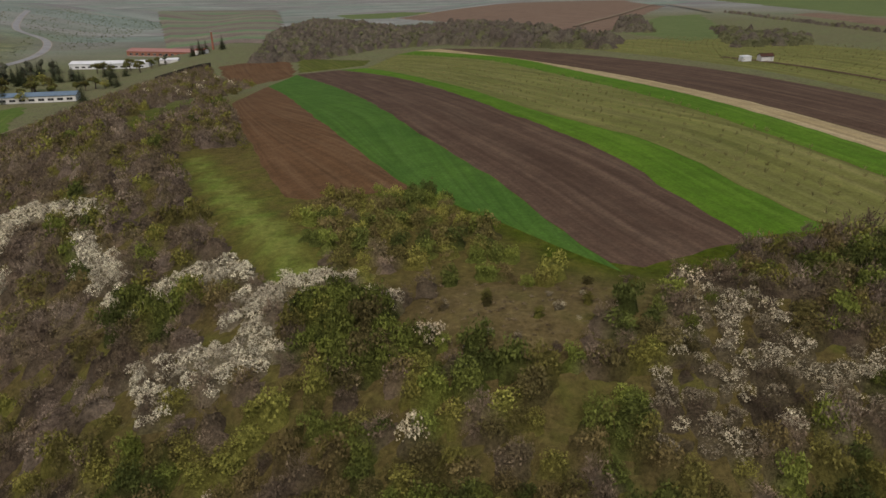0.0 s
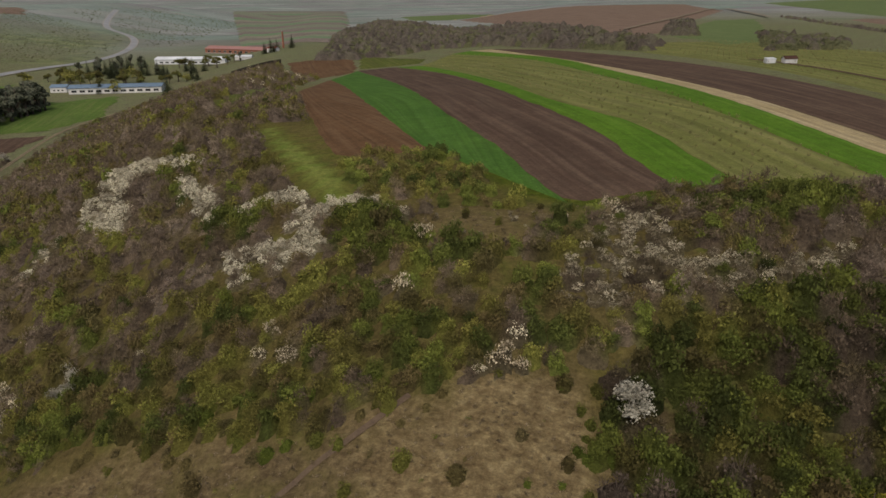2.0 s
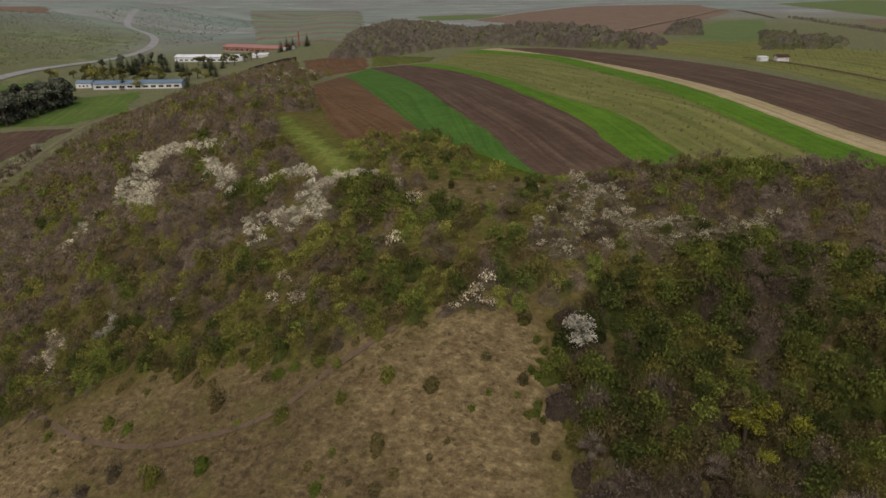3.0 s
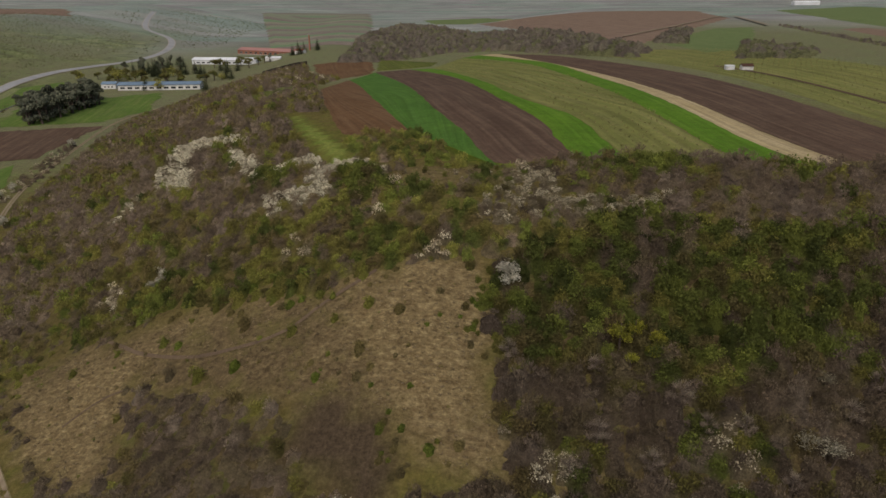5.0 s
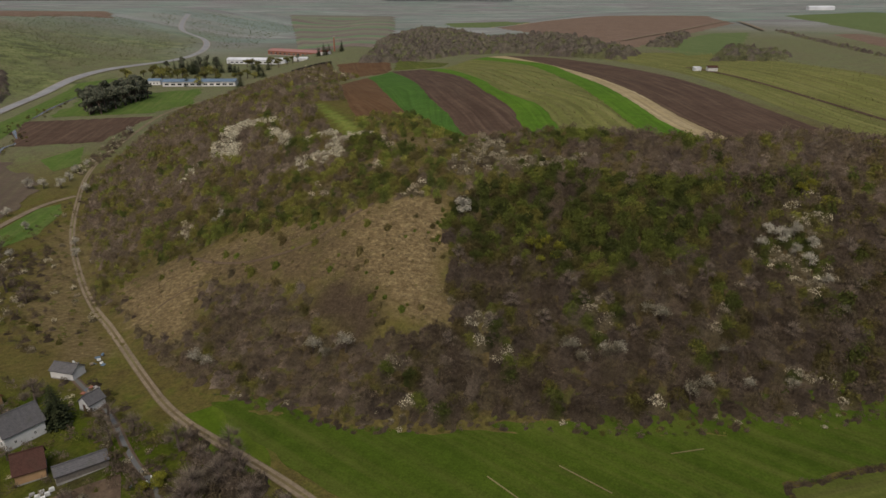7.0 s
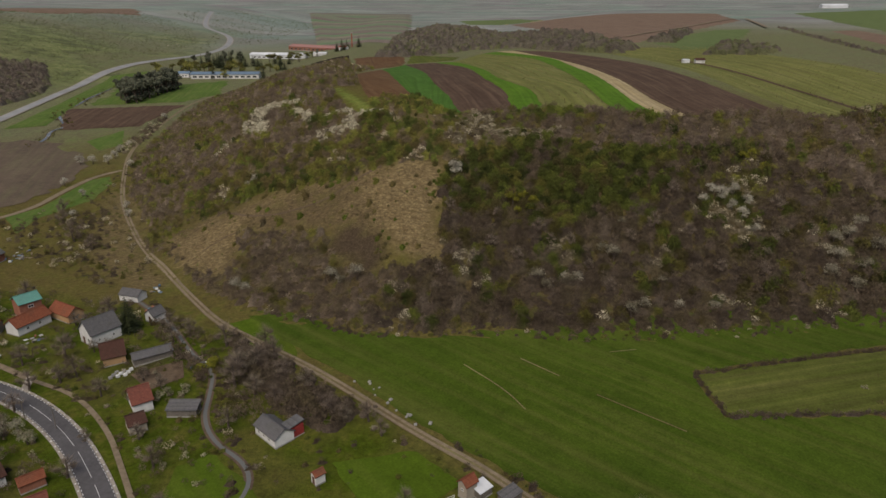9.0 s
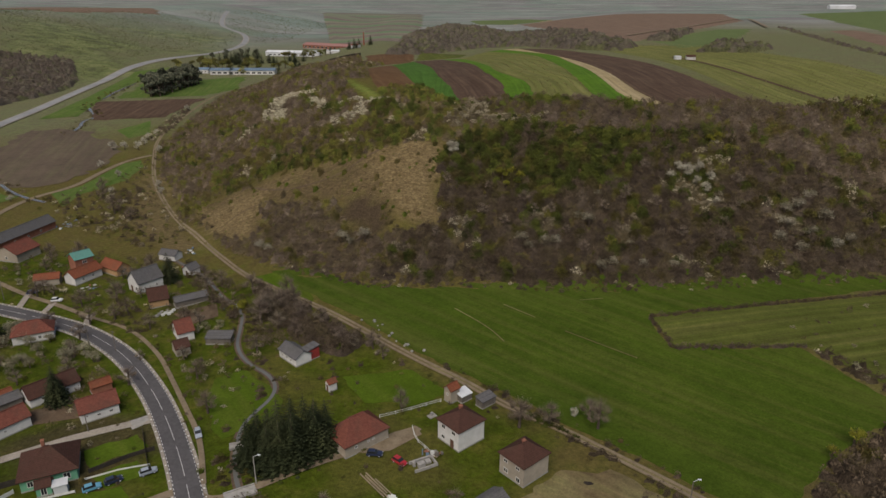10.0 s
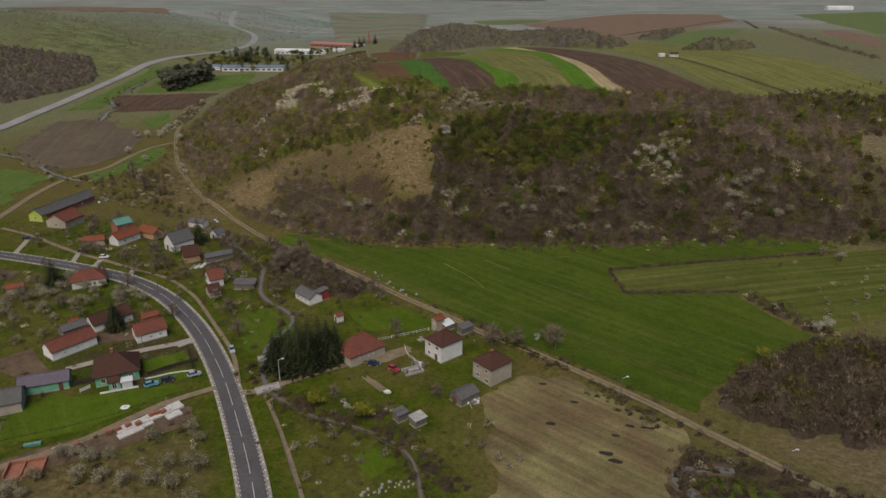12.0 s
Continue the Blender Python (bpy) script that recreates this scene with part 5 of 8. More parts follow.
far_scrub("hill_scrub", [(-480, 700), (-560, 900), (-800, 1150), (-800, 1500), (-600, 1500), (-500, 1100), (-430, 850)], 12, (1.5, 3.2), "scrub", SCRUB_FAR, "far scrub on the valley side", 62, 0.6, 0.5, 8, -1)
far_scrub("wood", [(-572, 398), (-486, 432), (-421, 359), (-400, 310), (-395, 225), (-450, 190), (-560, 240)], 4.5, (2.5, 4), "wood", TWIG_GREY, "leafless brown wood on the far slope", 63, 1.3, 2)
far_scrub("wood", RAVINE, 7.5, (3, 5.5), "wood", WOOD_FAR, "bare brown wood in the ravine behind the fields", 64, 0.9, 0.6)
far_scrub("wood", RAVINE, 9, (3, 5), "scrub", SCRUB_FAR, "olive budding wood in the ravine behind the fields", 65, 0.9, 0.4)
far_scrub("wood", [(112, 507), (157, 672), (170, 660), (130, 470)], 5, (2.5, 4), "wood", WOOD_FAR, "bare copse beside the plateau field", 66, 1.0, 2)
far_scrub("wood", [(142, 361), (184, 517), (205, 410), (185, 371)], 5, (2.2, 4), "scrub", SCRUB_FAR, "olive copse among the pastures", 67, 0.8, 2)
far_scrub("hedge", [(290, 755), (278, 497), (272, 315), (268, 315), (272, 497), (284, 760)], 4, (1.2, 2.4), "wood", WOOD_FAR, "overgrown hedge line on the pasture", 68, 0.9, 2)


def saplings():
    """Rows of young fruit trees on the orchard strips."""
    rng = np.random.default_rng(95)
    kinds = [joined((*twigs(rng, 12, [(np.array([0, 0, 0.5]), 0.7)], 0.05, 0.6), 0)) for _ in range(3)]
    out = []
    for left, right, rows, gap in ((E45, E56, 7, 3.6), (*ORCHARD_RIGHT, 20, 5.0)):
        n = int(np.linalg.norm(np.diff(np.array(left, float), axis=0), axis=1).sum() / gap)
        a, b = along(left, n), along(right, n)
        for k in range(rows):
            t = (k + 0.5) / rows
            q = a * (1 - t) + b * t + rng.normal(size=a.shape) * 0.25
            out.append(q[rng.uniform(size=len(q)) > 0.12])
    p = np.vstack(out)
    scatter("saplings", kinds, p, rng.uniform(0.7, 1.2, len(p)), (SAPLING,), "rows of small leafless fruit tree saplings", "saplings", 1.3, 96, 0.0)


saplings()


# ---- single trees ----
def limb(V, F, a, b, ra, rb, sides=6):
    a, b = np.array(a, float), np.array(b, float)
    d = (b - a) / np.linalg.norm(b - a)
    u = np.cross(d, [0.3, 0.9, 0.2])
    u /= np.linalg.norm(u)
    w = np.cross(d, u)
    o = len(V)
    for p, r in ((a, ra), (b, rb)):
        for k in range(sides):
            t = 6.28318 * k / sides
            V.append(p + r * (math.cos(t) * u + math.sin(t) * w))
    for k in range(sides):
        j = (k + 1) % sides
        F.append((o + k, o + j, o + sides + j, o + sides + k))


def trunk_mesh(rng, tall, radius, spread, limbs=7, name="trunk"):
    V, F = [], []
    bend = rng.normal(size=2) * 0.04 * tall
    mid = (bend[0], bend[1], tall * 0.42)
    limb(V, F, (0, 0, -0.3), mid, radius, radius * 0.7, 8)
    limb(V, F, mid, (bend[0] * 1.4, bend[1] * 1.4, tall * 0.9), radius * 0.7, radius * 0.12)
    for k in range(limbs):
        t = k * 2.4 + rng.uniform(0, 1)
        z = tall * rng.uniform(0.32, 0.62)
        r = spread * rng.uniform(0.6, 0.95)
        e = (bend[0] + math.cos(t) * r, bend[1] + math.sin(t) * r, z + tall * rng.uniform(0.15, 0.35))
        limb(V, F, (bend[0] * z / tall * 2, bend[1] * z / tall * 2, z), e, radius * 0.35, radius * 0.06, 5)
    return mesh_of(name, V, F, (BARK,))


def crown_mesh(rng, tall, spread, leaves, size, mat, bare=False, name="crown", low=0.35):
    lobes = [(np.array([0, 0, tall * 0.66]), spread * 0.62)]
    for k in range(6):
        t, r = k * 1.05 + rng.uniform(0, 0.6), spread * rng.uniform(0.4, 0.6)
        lobes.append((np.array([math.cos(t) * r, math.sin(t) * r, tall * rng.uniform(low + 0.1, 0.82)]), spread * rng.uniform(0.32, 0.48)))
    if bare:
        v, f = twigs(rng, leaves, lobes, size, 0.9, (0.8, 1.5))
    else:
        v, f = joined((*cloud(rng, int(leaves * 1.5), size * 1.1, lobes, (0.35, 1.45) if mat in (BLOSSOM, BLOSSOM_DULL, FRUIT) else (0.55, 1.2)), 0), (*twigs(rng, leaves // 6, lobes, 0.025, 0.4, (1.0, 1.4)), 0))[:2]
    return mesh_of(name, v, f, (mat,))


def tree(x, y, tall, spread, mat, label, group="", leaves=620, size=0.17, bare=False, seed=0, low=0.35):
    rng = np.random.default_rng(seed)
    ob = new("tree", None)
    ob.location = (x, y, float(height(x, y)))
    for me in (trunk_mesh(rng, tall, 0.045 * tall + 0.03, spread * 0.8), crown_mesh(rng, tall, spread, leaves, size, mat, bare, "crown", low)):
        new(me.name, me).parent = ob
    return tagged(ob, label, "tree", group)


def conifer(x, y, tall, spread, label, group="", seed=0, tiers=13):
    """A spruce: tiers of drooping boughs round a straight trunk."""
    rng = np.random.default_rng(seed)
    ob = new("conifer_tree", None)
    ob.location = (x, y, float(height(x, y)))
    V, F = [], []
    limb(V, F, (0, 0, -0.3), (0, 0, tall * 0.96), 0.022 * tall, 0.02, 7)
    new("trunk", mesh_of("trunk", V, F, (BARK,))).parent = ob
    P, Q = [], []
    for k in range(tiers):
        u = k / (tiers - 1)
        z, r = tall * (0.1 + 0.86 * u), spread * (1 - u) ** 0.8 + 0.18
        n = int(11 - 5 * u)
        for j in range(n):
            t = 6.283 * j / n + k * 0.7 + rng.uniform(-0.2, 0.2)
            d, e = np.array([math.cos(t), math.sin(t), 0]), np.array([-math.sin(t), math.cos(t), 0])
            q = r * rng.uniform(0.8, 1.15)
            for s in range(4):
                a, b = q * (0.12 + 0.22 * s), q * (0.36 + 0.22 * s)
                wide = q * 0.24 * (1.15 - 0.2 * s) * rng.uniform(0.8, 1.2)
                droop = -0.34 * q * (0.3 + 0.23 * s) ** 1.4
                o, c = len(P), np.array([0, 0, z])
                P += [c + d * a + [0, 0, droop], c + d * (a + b) / 2 + e * wide + [0, 0, droop - 0.12 * q * 0.5], c + d * b + [0, 0, droop - 0.06 * q], c + d * (a + b) / 2 - e * wide + [0, 0, droop - 0.12 * q * 0.5]]
                Q += [(o, o + 1, o + 2), (o, o + 2, o + 3)]
    new("crown", mesh_of("crown", P, Q, (NEEDLE,))).parent = ob
    return tagged(ob, label, "conifer", group)


def repeat(first, places, sizes, seed):
    rng = np.random.default_rng(seed)
    for (x, y), s in zip(places, sizes):
        ob = copy_thing(first, pose(x, y, float(height(x, y)), 0, 0, rng.uniform(0, 360)))
        ob.scale = (s * rng.uniform(0.9, 1.1), s * rng.uniform(0.9, 1.1), s * rng.uniform(0.85, 1.15))


# blossoming trees that stand alone on the slope
bloom = tree(20.6, 30.0, 5.0, 2.3, BLOSSOM, "round white blossoming tree at the edge of the wood", "blossoming trees", 900, 0.15, seed=1, low=0.15)
repeat(bloom, [(-60.5, 44.5), (-57.5, 44), (-58.5, 47), (-61, 49)], [0.5, 0.6, 0.5, 0.45], 2)
sparse = tree(0.2, -10.7, 5.0, 2.4, BLOSSOM_DULL, "creamy blossoming tree among bare shrubs on the slope", "creamy blossoming trees", 520, 0.125, seed=3, low=0.2)
repeat(sparse, [(-7.4, -11), (-4, -12.5), (-35.7, -13.9), (-32, -15), (50.2, -4.1), (53, -6), (58.3, -4.5), (61, -3), (70.7, 6.5), (67.5, 8), (75.7, -10.5), (79, -8), (72.8, 18.2), (84, 2), (88, -6), (97, -4),
                (131, 17), (134, 24), (134.4, 29.7), (139, 33), (143.5, 38), (147, 30), (141, 22), (148, 18), (137, 14), (120, 29), (114, 20), (158, -4), (163, -7), (153, 22)],
       [0.95, 0.7, 0.9, 0.7, 0.9, 0.8, 0.9, 0.8, 0.9, 0.8, 0.95, 0.75, 0.7, 0.6, 0.7, 0.7, 1.0, 1.1, 1.1, 1.0, 1.0, 1.1, 1.0, 1.0, 0.9, 0.8, 0.7, 0.8, 0.7, 0.8], 4)
white_right = tree(103, 38, 5.2, 2.4, BLOSSOM, "white blossoming tree in the dark scrub", "blossoming trees", 760, 0.115, seed=5, low=0.2)
repeat(white_right, [(97, 34), (100, 40), (107, 41), (111, 39), (109, 33), (112, 28), (106, 35), (-202, 127), (-196, 129), (-188, 131), (-193, 143), (-179, 88), (-171, 126), (-200, 157), (-204, 171), (-233, 251), (-141, 47), (-119, 52), (-127, 62), (-158, 74),
                      (-176, 27), (146, -57), (143, -59), (71, -79.5)],
       [0.8, 0.7, 0.9, 0.7, 0.8, 0.7, 0.7, 1.1, 1.0, 1.1, 0.9, 0.9, 0.9, 1.0, 0.8, 0.9, 0.7, 0.7, 0.7, 0.7, 0.7, 0.8, 0.6, 0.45], 6)
gold = tree(40.3, 20.7, 6.0, 2.4, YELLOW, "yellow green budding tree in the dark wood", "yellow green trees", 520, 0.15, seed=7)
repeat(gold, [(43, 22.5), (45.7, 19.4), (46.5, 21.5), (42, 18), (126, -77), (120.6, -82), (112, 57), (118, 54), (115, 60)], [0.75, 0.6, 0.8, 0.6, 0.75, 0.55, 0.9, 0.9, 0.8], 8)
willow = tree(26.9, -120.9, 3.4, 2.2, YELLOW, "low rounded yellow green willow beside the stream", "willows", 700, 0.16, seed=9, low=0.12)
repeat(willow, [(38.6, -122.6), (-22.5, -50.5), (-25, -52)], [1.15, 0.8, 0.6], 10)

# village trees
spruce = conifer(11.3, -109.5, 11.5, 3.9, "tall dark spruce in a close clump beside the house", "spruces", 11, 16)
repeat(spruce, [(14, -106.5), (15.5, -110), (18, -104.5), (19.5, -107.5), (21.5, -101.5), (22.5, -104), (12.5, -108), (16.5, -107), (20, -103), (17.5, -109), (23.5, -101)], [1.12, 1.05, 1.2, 1.08, 1.15, 1.0, 1.0, 1.25, 1.1, 0.95, 0.95], 12)
repeat(spruce, [(-55.5, -36.0), (-77.9, -80), (-40, -100.5), (-42, -98.5)], [1.0, 1.05, 0.85, 0.7], 13)
rng = np.random.default_rng(14)
pine = tree(-306, 312, 17, 4.6, PINE, "dark dense pine in a close plantation on the pasture", "pine plantation", 420, 0.6, seed=23, low=0.0)
clump = sow([(-306, 304), (-291, 303), (-297, 339), (-304, 382), (-327, 415), (-328, 374), (-330, 335)], 6.6, 24)
repeat(pine, [tuple(p) for p in clump], rng.uniform(0.8, 1.15, len(clump)), 15)
repeat(pine, [(-388, 548), (-380, 566), (-372, 552), (-366, 580), (-360, 561), (-352, 590), (-371, 605), (-343, 574), (-318, 556), (-262, 612)], [0.75, 0.85, 0.7, 0.8, 0.65, 0.8, 0.75, 0.6, 0.6, 0.5], 34)
around = [(-375 + rng.uniform(-12, 12), 560 + rng.uniform(-40, 60)) for k in range(12)] + [(-330 + rng.uniform(-25, 40), 560 + rng.uniform(-40, 40)) for k in range(14)] + [(-235 + rng.uniform(-20, 20), 650 + rng.uniform(-20, 20)) for k in range(8)]
around += [(-376, 544), (-375, 559), (-367, 568), (-370, 597), (-374, 624), (-358, 608), (-299, 529), (-268, 520), (-253, 499), (-284, 579), (-252, 447), (-309, 452)]
repeat(spruce, around, rng.uniform(0.9, 1.4, len(around)), 16)
fruit = tree(-67, -96, 3.9, 2.3, FRUIT, "old fruit tree with pale opening blossom in a grassy orchard", "orchard trees", 480, 0.13, seed=17, low=0.1)
orchard = [(-84, -88), (-77, -90), (-74, -88), (-73, -86), (-73, -82), (-77, -74), (-76, -72), (-69, -70), (-61, -83), (-63, -77), (-64, -73), (-60, -74), (-57, -75), (-50, -80), (-52, -84), (-45, -83), (-76, -100), (-70, -103), (-73, -95), (-78, -85),
           (-83, -92), (-90, -86), (-62, -87), (-58, -89), (-60, -92), (-61, -99), (-56, -108), (-60, -113), (-80, -96), (-67, -90), (-88, -95), (-55, -79)]
orchard += [(-14, -149), (-8, -149), (-2, -153), (-6, -154), (-5, -147), (0, -140), (8, -147), (11, -145), (9, -138), (6, -136), (8, -152), (3, -153), (-16, -160), (-13, -160), (14, -146), (-14, -156), (-12, -148), (12, -152), (18, -155), (4, -160), (-4, -162)]
small = [(35, -131), (32, -134), (40, -137), (43, -137), (47, -134), (35, -144), (29, -136), (62, -127), (65, -127), (69, -130), (71, -132), (73, -129), (65, -120), (-100, -48), (-106, -42), (-110, -38), (-99, -33), (-92, -44), (-83, -49), (-76, -50), (-57, -60), (-24, -76),
         (-27, -62), (-14, -84), (-24, -60), (-34, -56), (-28, -64), (140, -45), (150, -42), (158, -40), (148, -48), (162, -36), (168, -30), (155, -50), (172, -24), (135, -48), (176, -32), (150, -34), (182, -26), (166, -22)]
sizes = rng.uniform(0.6, 0.95, len(orchard))
young = tree(37, -139, 2.0, 1.0, FRUIT, "small fruit bush with pale opening blossom", "young fruit trees", 120, 0.1, seed=27, low=0.1)
repeat(young, small, rng.uniform(0.7, 1.3, len(small)), 28)
way = along(MAIN_ROAD, 200)
for k, (x, y) in enumerate(orchard):
    if np.min(np.hypot(way[:, 0] - x, way[:, 1] - y)) < 5.5:
        orchard[k] = (x - 9, y - 5)
repeat(fruit, orchard, sizes, 18)
bare_tree = tree(-14.6, -52.6, 7.6, 4.0, TWIG_TREE, "tall leafless tree with fine branches beside the track", "bare trees", 850, 0.03, True, 19, 0.12)
repeat(bare_tree, [(-11.3, -48.8), (34.6, -86.2), (74, -80), (-55, -62), (-68, -37), (-88, -51), (-56.5, -74), (-33, -66), (20, -62), (-8, -58), (-101, -36), (-70, -69), (-88, -54), (-70, -57), (-62, -52), (-53, -59), (-42, -65), (-24, -77), (-16, -84), (-6, -96), (-16, -50), (-12, -47), (-13, -41), (-39, -41)],
       [0.9, 0.7, 0.75, 0.65, 0.75, 0.7, 0.7, 0.6, 0.7, 0.8, 0.7, 0.7, 0.8, 0.8, 0.9, 0.7, 0.7, 0.6, 0.7, 0.8, 0.7, 0.8, 0.9, 0.7], 20)
repeat(bare_tree, [(21.8, 15.9), (36, 5), (49, 12), (82, 19), (53, 8.6), (44, 2), (92, 20), (75, 13), (58.6, 8.5), (32, -1), (23.6, -8), (36, 16), (64, 2), (100, 10), (112, 12), (70, -4), (88, 34), (120, 40)],
       [0.6, 0.75, 0.75, 0.85, 0.6, 0.65, 0.75, 0.65, 0.6, 0.6, 0.65, 0.5, 0.6, 0.7, 0.75, 0.6, 0.7, 0.8], 24)
repeat(bare_tree, [(-95, -40), (-84, -52), (-72, -36), (-66, -46), (-57, -48), (-45, -36), (-36, -58), (-30, -60), (-22, -56), (-34, -80), (-110, -52), (-104, -30), (-8, -70), (12, -62), (24, -66), (-52, -82), (-64, -92), (-84, -80), (-98, -86), (-46, -90), (-106, -92), (30, -118), (52, -112)],
       list(np.random.default_rng(29).uniform(0.4, 0.75, 23)), 30)
golden = tree(-365, 500, 11, 6.5, WILLOW, "broad yellow green willow beside the factory hall", "factory willows", 260, 0.55, seed=25, low=0.1)
repeat(golden, [(-400, 496), (-297, 453), (-330, 535), (-267, 508), (-372, 507)], [0.8, 0.8, 0.9, 0.7, 0.8], 26)
lime = tree(-345, 505, 11, 5.5, LEAF_OLIVE, "broad tree in young leaf near the factory halls", "factory trees", 260, 0.55, seed=21)
repeat(lime, [(-335 + rng.uniform(-30, 60), 480 + rng.uniform(-10, 40)) for k in range(16)] + [(-400 + rng.uniform(-20, 25), 500 + rng.uniform(-40, 60)) for k in range(8)] + [(-310 + rng.uniform(-20, 60), 600 + rng.uniform(-15, 20)) for k in range(8)], rng.uniform(0.6, 1.05, 32), 22)


repeat(bare_tree, [(-24, -41), (-18, -44), (-9, -46), (-4, -52), (3, -54), (10, -60), (15, -63), (-2, -60), (-14, -56), (-36, -38), (-44, -35), (-66, -30), (-96, -26), (-110, -24), (-60, -66), (-90, -70), (-78, -92), (-30, -90), (-55, -96), (-100, -80), (60, -86), (66, -84), (76, -83), (-148, 50), (-140, 40), (-120, 22), (-108, 16)],
       list(np.random.default_rng(31).uniform(0.6, 1.0, 27)), 32)
# young conifers planted in rows on the plateau
repeat(spruce, [(207, 179), (212, 184), (216, 191), (220, 186), (224, 192), (231, 203), (235, 200), (238, 208), (229, 196)], [0.2, 0.16, 0.22, 0.18, 0.22, 0.2, 0.17, 0.22, 0.18], 33)


# ---- houses ----
HOMES = []


def box(bm, x0, y0, z0, x1, y1, z1):
    v = [bm.verts.new(p) for p in ((x0, y0, z0), (x1, y0, z0), (x1, y1, z0), (x0, y1, z0), (x0, y0, z1), (x1, y0, z1), (x1, y1, z1), (x0, y1, z1))]
    for f in ((3, 2, 1, 0), (4, 5, 6, 7), (0, 1, 5, 4), (1, 2, 6, 5), (2, 3, 7, 6), (3, 0, 4, 7)):
        bm.faces.new([v[k] for k in f])
    return v


def boxes(*rows):
    bm = bmesh.new()
    for r in rows:
        box(bm, *r)
    return bm


def slab(bm, corners, thick):
    """A sloping slab from its upper corners."""
    top = [bm.verts.new(c) for c in corners]
    low = [bm.verts.new((c[0], c[1], c[2] - thick)) for c in corners]
    n = len(corners)
    bm.faces.new(top)
    bm.faces.new(low[::-1])
    for k in range(n):
        bm.faces.new((top[k], low[k], low[(k + 1) % n], top[(k + 1) % n]))


def window(parent, p, axis, wide, tall):
    """A framed window on a wall; axis 'x': in a wall that runs along x at y = p[1], out of it by the sign of p[3]."""
    x, y, z, s = p
    fr, pane = bmesh.new(), bmesh.new()
    t, d = 0.09, 0.05 * s
    for a, b, c, e in ((-wide / 2, wide / 2, 0, t), (-wide / 2, wide / 2, tall - t, tall), (-wide / 2, -wide / 2 + t, t, tall - t), (wide / 2 - t, wide / 2, t, tall - t), (-t / 3, t / 3, t, tall - t)):
        if axis == "x":
            box(fr, x + a, min(y, y + d), z + c, x + b, max(y, y + d), z + e)
        else:
            box(fr, min(x, x + d), y + a, z + c, max(x, x + d), y + b, z + e)
    if axis == "x":
        box(pane, x - wide / 2 + t, min(y, y + d * 0.4), z + t, x + wide / 2 - t, max(y, y + d * 0.4), z + tall - t)
    else:
        box(pane, min(x, x + d * 0.4), y - wide / 2 + t, z + t, max(x, x + d * 0.4), y + wide / 2 - t, z + tall - t)
    w = part("window", fr, FRAME, parent)
    part("pane", pane, GLASS, w)
    return w


